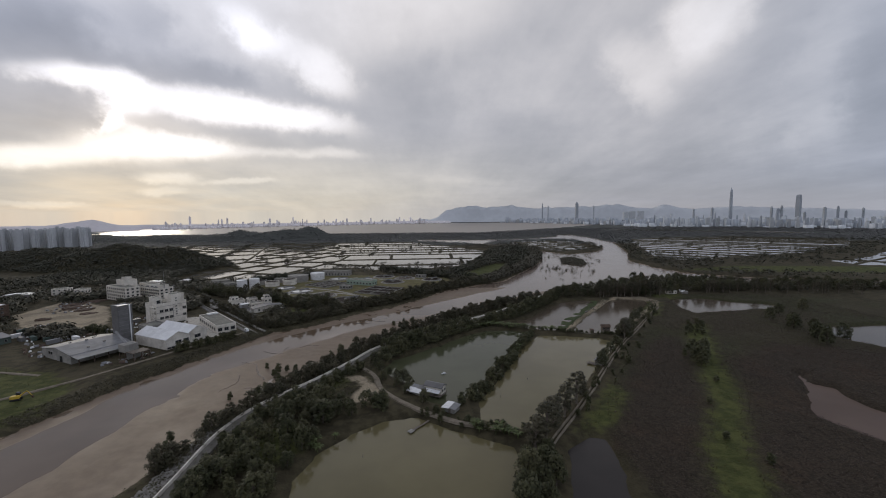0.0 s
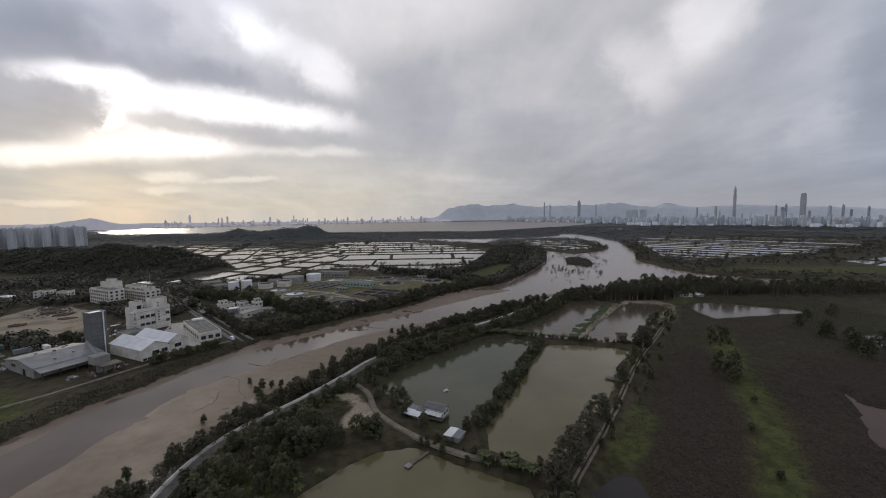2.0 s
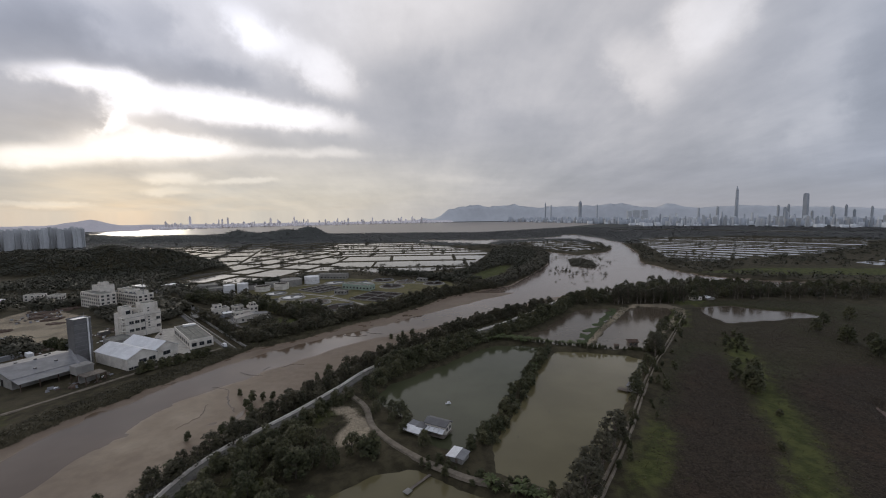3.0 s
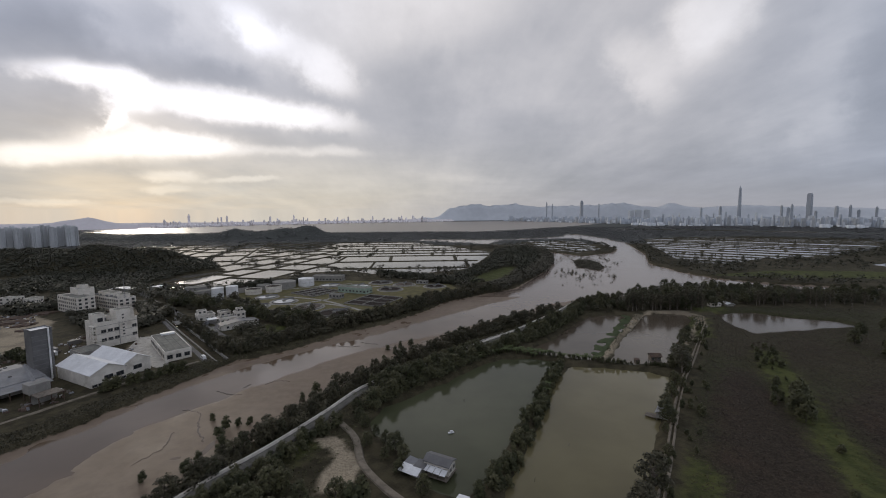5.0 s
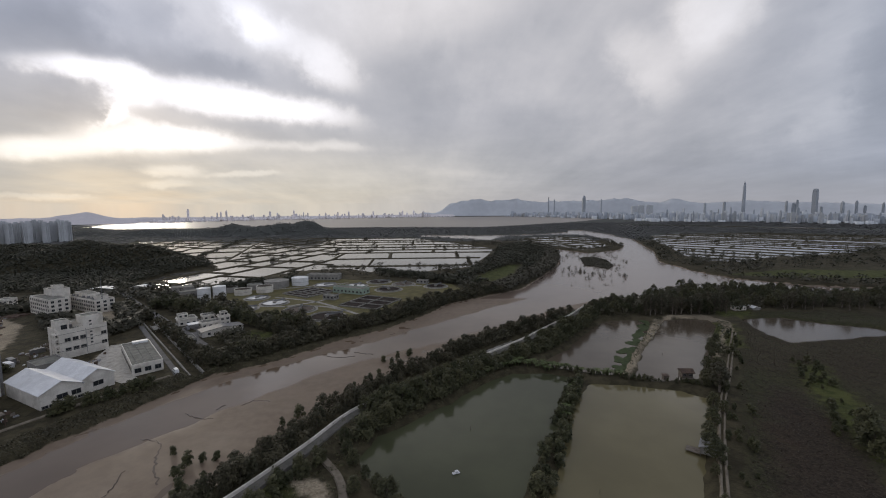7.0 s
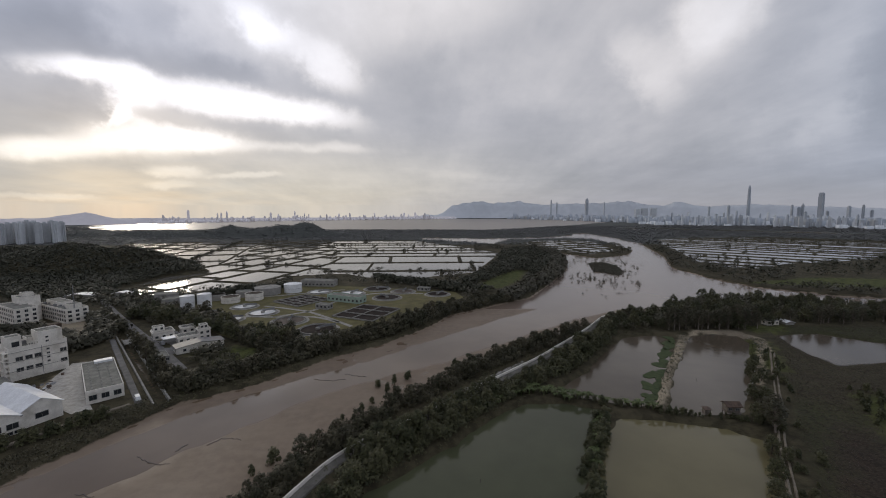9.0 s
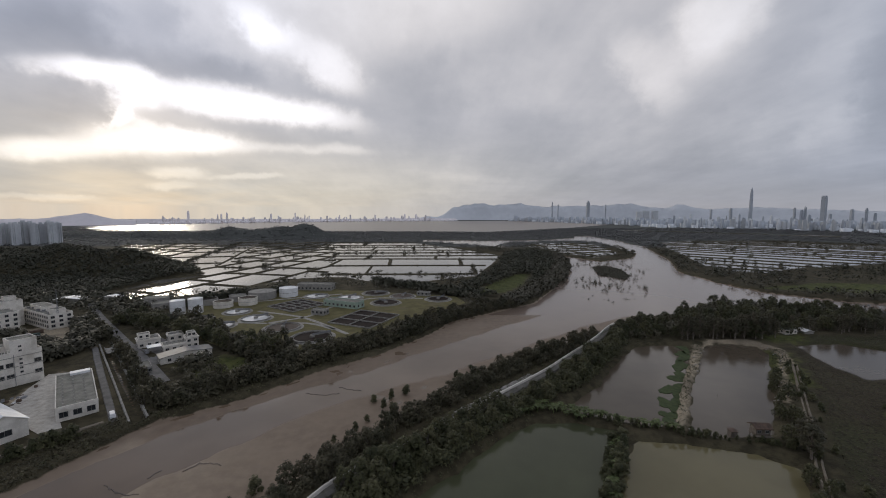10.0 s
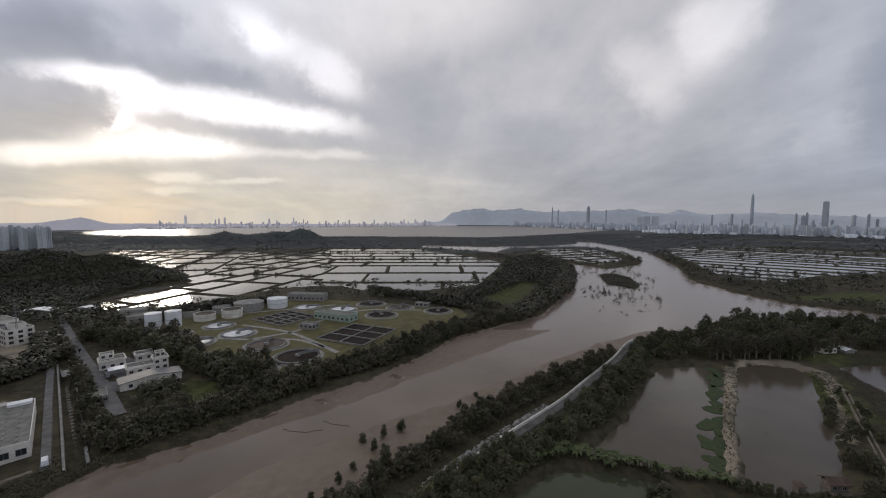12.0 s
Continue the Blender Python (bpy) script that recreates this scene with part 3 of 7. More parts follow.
def height(x, y):
    x, y = np.asarray(x, float), np.asarray(y, float)
    near = np.clip(1.0 - (np.abs(y - 300) - 300) / 300.0, 0.15, 1.0)
    jig = wobble(x, y, 3.1) * 0.8 + wobble(x, y, 9.0, 3.0) * 1.0
    river = np.minimum(inside(RIVER, x, y), -inside(ISLAND, x, y))
    wet = np.maximum(river, inside(BAY, x, y))
    pond = np.full(x.shape, -1e9)
    for poly in PONDS.values():
        pond = np.maximum(pond, inside(poly, x, y))
    far = np.maximum(np.maximum(inside(FAR_WEST, x, y), inside(FAR_EAST, x, y)), np.maximum(np.maximum(inside(FAR_NORTH, x, y), inside(FAR_EDGE, x, y)), inside(FAR_ISLE, x, y)))
    shore = -(np.maximum(wet, np.maximum(pond, far))) + jig * near
    land = 1.7 + 0.35 * wobble(x, y, 17.0, 1.0) + 0.2 * wobble(x, y, 5.0, 2.0)
    z = np.where(shore > 0, land * np.clip(shore / 3.2, 0, 1) ** 0.8 + 0.02, np.maximum(shore * 0.5, -1.6))
    mud = (river + jig > 0.0) & (y < 440)
    flat = 0.07 + 0.05 * wobble(x, y, 11.0, 5.0) + 0.03 * wobble(x, y, 4.0, 6.0)
    creek = np.exp(-(wobble(x, y, 13.0, 7.0) / 0.07) ** 2) * (wobble(x, y, 37.0, 2.0) > 0.1)
    edge = inside(CHANNEL, x, y) + 0.7 * wobble(x, y, 9.0, 3.0) + 1.0 * wobble(x, y, 23.0, 6.0)
    flat = flat - 0.10 * creek - 0.045 * np.clip(edge + 1.5, 0, 20)
    z = np.where(mud, np.where(river < 0, np.maximum(flat, -river * 0.2), flat), z)
    for hx, hy, rx, ry, turn, h in HILLS:
        c, s = math.cos(radians(turn)), math.sin(radians(turn))
        p, q = ((x - hx) * c + (y - hy) * s) / rx, ((y - hy) * c - (x - hx) * s) / ry
        r2 = p * p + q * q
        lump = np.clip(1 - r2, 0, None) ** 1.3 * h * (1 + 0.18 * wobble(x, y, 40.0, 4.0) + 0.1 * wobble(x, y, 15.0, 8.0))
        z = np.where((lump > 0.05) & (wet < -6), np.maximum(z, lump + 0.3), z)
    cut = np.full(x.shape, 1e9)
    for (ax, ay), (bx, by) in zip(CANAL, CANAL[1:]):
        ex, ey = bx - ax, by - ay
        t = np.clip(((x - ax) * ex + (y - ay) * ey) / (ex * ex + ey * ey), 0, 1)
        cut = np.minimum(cut, np.hypot(x - ax - t * ex, y - ay - t * ey))
    # the works, the yards and the roads stand on made ground
    made = np.clip(np.max([inside(p, x, y) for p in (WORKS, YARD, FACTORY_GROUND, GATE_GROUND)], axis=0) / 4.0, 0, 1)
    z = z * (1 - made) + 1.7 * made
    z = np.where(cut < 7.0, np.minimum(z, np.clip((cut - 2.4) * 0.8, 0, 4) + np.clip((cut - 0.8) * 0.3, -0.2, 0.25)), z)
    return z


def axis_lines(stops):
    """Lines along one axis: (from, to, step) stretches."""
    out = []
    for a, c, d in stops:
        out.extend(np.linspace(a, c, max(2, int(round((c - a) / d)) + 1))[:-1])
    return np.array(out + [stops[-1][1]])


def build_ground():
    gx = axis_lines([(-4950, -1500, 230), (-1500, -800, 40), (-800, -360, 12), (-360, -200, 4.5), (-200, 290, 2.6), (290, 480, 6), (480, 1300, 20), (1300, 4950, 230)])
    gy = axis_lines([(-1500, 0, 150), (0, 90, 10), (90, 400, 2.6), (400, 560, 4), (560, 1100, 9), (1100, 1700, 20), (1700, 4300, 90), (4300, 4950, 200)])
    X, Y = np.meshgrid(gx, gy)
    Z = height(X, Y)
    verts = np.stack((X, Y, Z), axis=2).reshape(-1, 3)
    ny, nx = X.shape
    i = np.arange(ny * nx).reshape(ny, nx)
    quads = np.stack((i[:-1, :-1], i[:-1, 1:], i[1:, 1:], i[1:, :-1]), axis=2).reshape(-1, 4)
    me = quad_mesh("ground", verts, quads, M_GROUND)
    x, y = X.ravel(), Y.ravel()
    river = inside(RIVER, x, y)

    def store(name, value):
        me.attributes.new(name, "FLOAT", "POINT").data.foreach_set("value", np.clip(value, 0, 1).astype(np.float32))

    def area(polys, soft=4.0):
        d = np.full(x.shape, -1e9)
        for poly in polys:
            d = np.maximum(d, inside(poly, x, y))
        return np.clip(d / soft * 0.5 + 0.5, 0, 1)

    store("mud", np.clip(np.minimum(river, -inside(ISLAND, x, y)) / 3.0 + 0.75, 0, 1))
    store("reed", area([REEDS], 5.0) * (1 - 0.85 * area([GREEN_STRIP], 14.0)))
    store("brown", area(BROWN_REEDS, 12.0))
    # beyond about 1 km the ground takes the haze-paled treetop colour
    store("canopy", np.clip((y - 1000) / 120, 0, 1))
    store("grass", area(GRASSES, 8.0))
    store("sand", area(SANDS, 3.0))
    me.polygons.foreach_set("use_smooth", np.ones(len(me.polygons), bool))
    return tagged(new("ground", me), "marshy ground with mud, scrub, grass and dry reeds", "ground", kind="structure")


build_ground()


def sheet(name, poly, z, material, label, grow=3.0):
    """A level sheet of water, a little wider than its shore so that it runs in under the banks."""
    cx, cy = np.mean([p[0] for p in poly]), np.mean([p[1] for p in poly])
    bm = bmesh.new()
    vs = []
    for px, py in poly:
        d = math.hypot(px - cx, py - cy)
        vs.append(bm.verts.new((cx + (px - cx) * (d + grow) / d, cy + (py - cy) * (d + grow) / d, z)))
    bmesh.ops.triangulate(bm, faces=[bm.faces.new(vs)])
    bmesh.ops.recalc_face_normals(bm, faces=bm.faces[:])
    if sum(f.normal.z for f in bm.faces) < 0:
        bmesh.ops.reverse_faces(bm, faces=bm.faces[:])
    return tagged(part(name, bm, material, None), label, "water", kind="structure")


sheet("water_river", [(-4900, -100), (4900, -100), (4900, 4300), (-4900, 4300)], 0.0, M_RIVER, "brown silty river and bay water", 0)
for key, material, label in (("front", M_POND_OLIVE, "olive green fish pond water"), ("green", M_POND_GREEN, "dark green fish pond water"),
                             ("olive", M_POND_OLIVE, "olive brown fish pond water"), ("brown_west", M_POND_BROWN, "dull brown fish pond water"),
                             ("brown_east", M_POND_BROWN, "dull brown fish pond water"), ("reed_pool", M_POND_BROWN, "still pool among the reeds"),
                             ("far_pool", M_POND_BROWN, "still pool among the reeds"), ("red_pool", M_POND_RED, "reddish brown marsh pool"),
                             ("dark_pool", M_POND_DARK, "dark marsh pool")):
    sheet("water_" + key, PONDS[key], 0.12, material, label)
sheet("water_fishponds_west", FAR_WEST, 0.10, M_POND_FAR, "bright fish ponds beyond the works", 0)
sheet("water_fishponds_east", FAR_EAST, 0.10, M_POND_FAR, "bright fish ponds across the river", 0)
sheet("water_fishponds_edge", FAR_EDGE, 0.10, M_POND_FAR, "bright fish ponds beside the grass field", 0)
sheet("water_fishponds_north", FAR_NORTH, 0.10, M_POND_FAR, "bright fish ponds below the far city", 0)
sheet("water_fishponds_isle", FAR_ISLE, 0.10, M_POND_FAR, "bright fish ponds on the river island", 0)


# ---------------------------------------------------------------- far fish ponds
def bund_lines(poly, turn, rows, cols, seed):
    """Bunds of a field of ponds: long rows, and short cross bunds that differ from row to row."""
    rng = np.random.default_rng(seed)
    c, s = math.cos(radians(turn)), math.sin(radians(turn))
    xs, ys = [p[0] for p in poly], [p[1] for p in poly]
    mx, my = np.mean(xs), np.mean(ys)
    reach = max(max(xs) - min(xs), max(ys) - min(ys))
    out, b = [], -reach

    def world_at(a, bb):
        return mx + a * c - bb * s, my + a * s + bb * c

    while b < reach:
        step = rng.uniform(*rows)
        out.append([world_at(a, b + 2.5 * math.sin(a / 70.0 + b)) for a in np.arange(-reach, reach, 12.0)])
        a = -reach + rng.uniform(0, 60)
        while a < reach:
            lean = rng.uniform(-6, 6)
            out.append([world_at(a + lean * k / 4, b + step * k / 4) for k in range(5)])
            a += rng.uniform(*cols)
        b += step
    return out


def build_bunds(name, poly, turn, rows, cols, seed, label):
    rng = np.random.default_rng(seed + 50)
    verts, quads, tufts = [], [], []
    for line in bund_lines(poly, turn, rows, cols, seed):
        arr = np.array(line)
        ok = inside(poly, arr[:, 0], arr[:, 1]) > -4
        thick = rng.uniform(0.9, 1.7)
        bushy = rng.random() < 0.36
        for i in range(len(arr) - 1):
            if not (ok[i] and ok[i + 1]):
                continue
            p, q = arr[i], arr[i + 1]
            d = (q - p) / (np.linalg.norm(q - p) + 1e-9)
            n = np.array((-d[1], d[0]))
            base = len(verts)
            for e in (p - d * 0.6, q + d * 0.6):
                for off, z in ((-2.6 * thick, -0.4), (-1.3 * thick, 1.0), (1.3 * thick, 1.1), (2.6 * thick, -0.4)):
                    verts.append((*(e + n * (off + rng.uniform(-0.3, 0.3))), z))
            quads += [(base + j, base + 4 + j, base + 5 + j, base + 1 + j) for j in range(3)]
            for _ in range(4 if bushy else 2):
                if rng.random() < (0.7 if bushy else 0.3):
                    w = p + (q - p) * rng.random()
                    big = rng.uniform(3.0, 4.6) if bushy and rng.random() < 0.12 else rng.uniform(0.8, 2.4 if bushy else 1.3)
                    tufts.append((w[0] + rng.uniform(-1.5, 1.5), w[1] + rng.uniform(-1.5, 1.5), big))
    ob = tagged(new(name, quad_mesh(name, verts, quads, M_GROUND)), label, "pond bank", kind="stuff")
    t = np.array(tufts)
    me = leaf_mesh("bund_bushes", rng, np.stack((t[:, 0], t[:, 1], 0.7 + t[:, 2] * 0.5), 1),
                   np.stack((t[:, 2] * 1.0, t[:, 2] * 1.0, t[:, 2] * 0.75), 1), 14, t[:, 2] * 0.42, M_WOODS)
    tagged(new("bund_bushes", me), "dark bushes along the pond banks", "bushes", kind="stuff")
    return ob


WEST_LEFT = [(-345, 600), (-350, 760), (-420, 1000), (-496, 1220), (-800, 1120), (-700, 950), (-480, 760)]
WEST_MID = [(-332, 500), (-271, 490), (-228, 530), (-206, 574), (-171, 612), (-160, 660), (-185, 800), (-230, 960), (-300, 1215), (-496, 1220), (-420, 1000), (-350, 760), (-345, 600)]
WEST_RIGHT = [(-171, 612), (-127, 622), (-60, 572), (40, 632), (78, 765), (110, 890), (20, 1060), (-80, 1215), (-300, 1215), (-230, 960), (-185, 800), (-160, 660)]
BANKS = "low earth banks between fish ponds, grown with weeds"
build_bunds("pond_bunds", WEST_LEFT, 106.0, (38, 58), (62, 110), 4, BANKS)
build_bunds("pond_bunds", WEST_MID, 76.0, (40, 64), (58, 100), 5, BANKS)
build_bunds("pond_bunds", WEST_RIGHT, 2.0, (52, 96), (75, 165), 7, BANKS)
build_bunds("pond_bunds", FAR_EAST, -41.0, (34, 62), (120, 260), 9, BANKS)
build_bunds("pond_bunds", FAR_EDGE, 28.0, (40, 70), (70, 150), 11, BANKS)
build_bunds("pond_bunds", FAR_NORTH, -30.0, (40, 80), (90, 200), 14, BANKS)
build_bunds("pond_bunds", FAR_ISLE, 20.0, (40, 70), (60, 120), 19, BANKS)


# ---------------------------------------------------------------- trees
def tree_meshes(kind, seed):
    """Trunk with limbs, and a crown of many leaf clumps, about 1 unit = 1 m."""
    rng = np.random.default_rng(seed)
    form = {
        "mangrove_tree": (7.0, 2.3, 20, 42, 0.32, 0.15, M_MANGROVE, M_BARK),
        "broadleaf_tree": (9.0, 3.3, 24, 48, 0.38, 0.16, M_LEAF, M_BARK),
        "gum_tree": (17.0, 3.6, 28, 44, 0.40, 0.34, M_GUM, M_PALEBARK),
        "bush": (3.0, 1.7, 8, 60, 0.26, 0.10, M_LEAF, M_BARK),
        "bank_tree": (8.0, 3.0, 19, 30, 0.46, 0.12, M_MANGROVE, M_BARK),
    }[kind]
    h, r, clumps, per, leaf, clear, leaves, bark = form
    bm = bmesh.new()
    lean = rng.uniform(-0.05, 0.05, 2) * h
    top = (lean[0], lean[1], h * 0.8)
    mid = (lean[0] * 0.4, lean[1] * 0.4, h * 0.4)
    limb(bm, (0, 0, -0.5), mid, 0.028 * h, 0.02 * h, 7)
    limb(bm, mid, top, 0.02 * h, 0.006 * h, 6)
    cs, rs = [], []
    for i in range(clumps):
        f = (i + 0.5) / clumps
        z = h * (clear + (0.93 - clear) * f)
        # widest at about two fifths of the crown, uneven
        w = r * (0.35 + 0.75 * math.sin(math.pi * min(1.0, 0.25 + 0.72 * f)) * rng.uniform(0.55, 1.15))
        if kind == "bush":
            w = r * rng.uniform(0.3, 0.8) * (1.1 - 0.6 * f)
        ang = i * 2.4 + rng.uniform(-0.5, 0.5)
        c = (w * math.cos(ang) * 0.75 + lean[0] * z / h, w * math.sin(ang) * 0.75 + lean[1] * z / h, z)
        k = r * rng.uniform(0.24, 0.46)
        cs.append(c)
        rs.append((k, k, k * (rng.uniform(0.6, 0.85) if kind == "gum_tree" else rng.uniform(0.8, 1.3))))
        if i % 2 == 0:
            z0 = max(0.15 * h, z - 0.22 * h)
            limb(bm, (lean[0] * z0 / h, lean[1] * z0 / h, z0), c, 0.010 * h, 0.004 * h, 5)
    trunk = bpy.data.meshes.new("trunk")
    bm.to_mesh(trunk)
    bm.free()
    trunk.materials.append(bark)
    return trunk, leaf_mesh("crown", rng, cs, rs, per, leaf, leaves), h


TREES = {kind: [tree_meshes(kind, 10 * i + j) for j in range(n)]
         for i, (kind, n) in enumerate((("mangrove_tree", 5), ("broadleaf_tree", 5), ("gum_tree", 4), ("bush", 4), ("bank_tree", 4)))}
TREE_WORDS = {
    "mangrove_tree": ("dark olive mangrove tree on the muddy bank", "mangroves along the river"),
    "broadleaf_tree": ("dense dark green broadleaf tree", "broadleaf trees by the ponds"),
    "gum_tree": ("tall pale-trunked gum tree with a thin crown", "gum trees"),
    "bush": ("low dense green bush", "bushes on the banks"),
    "bank_tree": ("dark bushy tree in the belt along the works", "trees round the works"),
}
tree_rng = np.random.default_rng(77)


def plant(kind, spots, low, high, label="", wide=1.0):
    """Trees of one kind at these spots, each of its own height."""
    if len(spots) == 0:
        return
    arr = np.array(spots, float)
    zs = height(arr[:, 0], arr[:, 1])
    words, group = TREE_WORDS[kind]
    for (x, y), z in zip(arr, zs):
        trunk, crown, h = TREES[kind][tree_rng.integers(len(TREES[kind]))]
        k = tree_rng.uniform(low, high) / h
        w = k * tree_rng.uniform(0.85, 1.25) * wide
        ob = thing(kind, Matrix.LocRotScale((x, y, z - 0.1), Euler((0, 0, tree_rng.uniform(0, 6.28))), (w, w, k)), label or words, "bush" if kind == "bush" else "tree", group)
        part("trunk", trunk, None, ob)
        part("crown", crown, None, ob)


def scatter(n, polys=(), line=(), width=10.0, gap=2.5, seed=1, dry=0.3):
    """Random spots in polygons, or along a line, not closer than gap and not in the water."""
    rng = np.random.default_rng(seed)
    if line:
        p = np.array(line, float)
        seg = np.linalg.norm(np.diff(p, axis=0), axis=1)
        t = rng.random(n * 4) * seg.sum()
        acc = np.concatenate(([0], np.cumsum(seg)))
        i = np.clip(np.searchsorted(acc, t) - 1, 0, len(seg) - 1)
        d = np.diff(p, axis=0)[i] / seg[i][:, None]
        cand = p[i] + d * (t - acc[i])[:, None] + np.stack((-d[:, 1], d[:, 0]), 1) * rng.uniform(-width / 2, width / 2, len(t))[:, None]
    else:
        allp = np.array([q for poly in polys for q in poly], float)
        lo, hi = allp.min(0), allp.max(0)
        cand = rng.uniform(lo, hi, (n * 25, 2))
        d = np.full(len(cand), -1e9)
        for poly in polys:
            d = np.maximum(d, inside(poly, cand[:, 0], cand[:, 1]))
        cand = cand[d > 0]
    if dry is not None:
        cand = cand[height(cand[:, 0], cand[:, 1]) > dry]
    out = []
    for c in cand:
        if len(out) >= n:
            break
        if all((c[0] - o[0]) ** 2 + (c[1] - o[1]) ** 2 > gap * gap for o in out):
            out.append(tuple(c))
    return out


RIGHT_BELT = [(-84, 118), (-77, 150), (-66, 179), (-56, 203), (-46, 229), (-33, 249), (-14, 272), (7, 296), (31, 320), (60, 344), (89, 367), (117, 389), (146, 410)]
POND_BELT = [(-34, 214), (-24, 228), (-10, 243), (6, 260), (20, 275), (35, 289), (52, 301), (67, 317), (83, 337), (98, 357), (110, 374)]
LEFT_BELT = [(-120, 282), (-102, 300), (-78, 328), (-56, 350), (-28, 380), (-12, 408), (14, 436), (54, 468), (94, 522), (134, 602), (172, 700), (200, 800), (206, 900)]
ROAD = [(-76, 60), (-75, 108), (-76, 139), (-71, 160), (-56, 185), (-44, 208), (-31, 234), (-3, 260), (20, 285), (49, 314), (68, 336), (96, 369), (118, 398), (134, 410)]


WORKS_ROAD = [(-310, 470), (-272, 431), (-207, 372), (-164, 334), (-132, 304)]


def line_gap(line, spots, gap):
    """Leaves out the spots that stand on a road."""
    keep = []
    for x, y in spots:
        best = 1e9
        for (ax, ay), (bx, by) in zip(line, line[1:]):
            ex, ey = bx - ax, by - ay
            t = min(1, max(0, ((x - ax) * ex + (y - ay) * ey) / (ex * ex + ey * ey)))
            best = min(best, math.hypot(x - ax - t * ex, y - ay - t * ey))
        if best > gap:
            keep.append((x, y))
    return keep


plant("mangrove_tree", line_gap(ROAD, scatter(190, line=RIGHT_BELT, width=11, gap=2.6, seed=3), 4.2), 4.5, 8.0)
plant("broadleaf_tree", line_gap(ROAD, scatter(95, line=POND_BELT, width=13, gap=3.4, seed=4), 6.0), 5.5, 9.0)
plant("broadleaf_tree", scatter(26, line=[(-31, 231), (-12, 247), (8, 268), (20, 280)], width=4.5, gap=2.6, seed=17), 5.5, 8.0)
WOODS = [(100, 378), (120, 369), (150, 371), (200, 373), (230, 384), (300, 392), (400, 385), (470, 390), (430, 420), (340, 440), (280, 462), (230, 462), (195, 440), (150, 413)]
plant("broadleaf_tree", line_gap(ROAD, scatter(150, [WOODS], gap=5.0, seed=5), 4.0), 6.5, 10.5)
plant("gum_tree", scatter(26, line=[(150, 374), (180, 374), (212, 374)], width=9, gap=3.0, seed=6), 12.0, 17.0)
plant("gum_tree", scatter(26, line=[(235, 386), (300, 384), (400, 374)], width=14, gap=5.0, seed=7), 10.0, 14.0)
plant("broadleaf_tree", line_gap(ROAD, scatter(42, [[(-68, 104), (-46, 104), (-46, 118), (-42, 132), (-34, 148), (-26, 158), (-32, 166), (-46, 172), (-58, 172), (-66, 160), (-58, 140), (-68, 122)]], gap=3.6, seed=8), 5.5), 5.0, 9.0)
plant("bush", line_gap(ROAD, scatter(64, line=[(-69, 96), (-70, 138), (-65, 158), (-51, 180), (-39, 204)], width=5, gap=1.7, seed=9), 2.6), 3.0, 5.6, "dense dark bush beside the river road")
plant("bush", [(-21, 160), (-23, 158)], 6.0, 6.5, "round dense green bush beside the dirt track", 1.1)
plant("broadleaf_tree", [(-31, 205), (-28, 200), (-23, 194), (-19, 189), (-15, 185), (-25, 187), (-12, 181), (-18, 180), (-13, 173), (-33, 211), (-5, 163), (-28, 216), (-21, 225)], 4.0, 6.5)
plant("bush", scatter(75, line=[(63, 262), (50, 237), (40, 213), (30, 193), (20, 173), (12, 160)], width=6, gap=1.5, seed=11, dry=None), 2.6, 5.0)
plant("bush", scatter(24, line=[(-4, 156), (8, 147), (20, 143), (34, 139)], width=5, gap=1.7, seed=12, dry=None), 1.5, 3.5)
plant("bush", scatter(34, line=[(84, 262), (98, 258.5), (110, 256), (122, 252)], width=4, gap=1.3, seed=18, dry=None), 0.9, 2.2)
plant("bush", scatter(38, line=[(44, 280), (64, 270), (84, 264), (96, 260)], width=5, gap=1.6, seed=13, dry=None), 1.2, 2.8)
plant("broadleaf_tree", [(29, 119), (33, 115), (27, 112), (36, 122), (25, 105), (31, 107), (35, 110), (24, 98), (30, 100)], 7.0, 11.0)
plant("gum_tree", [(33, 127), (38, 133), (44, 144), (50, 150), (58, 160), (118, 246), (121, 250)], 11.0, 15.0, "grey-green gum tree beside the pond track", 1.25)
plant("broadleaf_tree", scatter(24, line=[(30, 124), (46, 150), (62, 170), (78, 190), (96, 217), (114, 242), (126, 262), (150, 296), (166, 318)], width=7, gap=3.2, seed=14), 4.0, 7.5)
plant("bush", scatter(50, line=[(54, 146), (72, 170), (96, 205), (124, 244), (150, 282), (186, 330)], width=9, gap=2.0, seed=15), 1.5, 3.8)
plant("broadleaf_tree", [(138, 203), (141, 208), (148, 216), (240, 262), (246, 268), (258, 246), (262, 300), (290, 310), (238, 244), (233, 238), (244, 252), (228, 227), (242, 284), (136, 199), (145, 212)], 7.0, 11.0, "solitary dark tree standing in the reed bed")
plant("bush", scatter(30, line=[(138, 208), (150, 228), (170, 258), (185, 280)], width=10, gap=2.4, seed=16), 1.6, 4.0)
plant("bush", [(112, 158), (100, 132), (104, 118), (130, 180)], 2.0, 3.0)
plant("bush", [(-90, 172), (-89, 208), (-81, 202), (-77, 204), (-73, 205), (-80, 196), (-76, 191), (-73, 189), (-72, 183), (-72, 196), (-80, 177), (-78, 176), (-94, 139), (-88, 133),
               (-92, 134), (-75, 187), (-79, 182), (-60, 226), (-56, 232), (-40, 258), (-34, 266), (-31, 272), (-31, 288), (-26, 283), (-22, 280), (-21, 278), (5, 315), (7, 311), (8, 308),
               (13, 325), (-18, 296), (-86, 146), (-84, 154), (-24, 292)], 2.4, 4.4,
      "young mangrove bush standing alone on the mud")
plant("bank_tree", scatter(150, line=LEFT_BELT[:8], width=17, gap=3.3, seed=20), 5.0, 9.0)
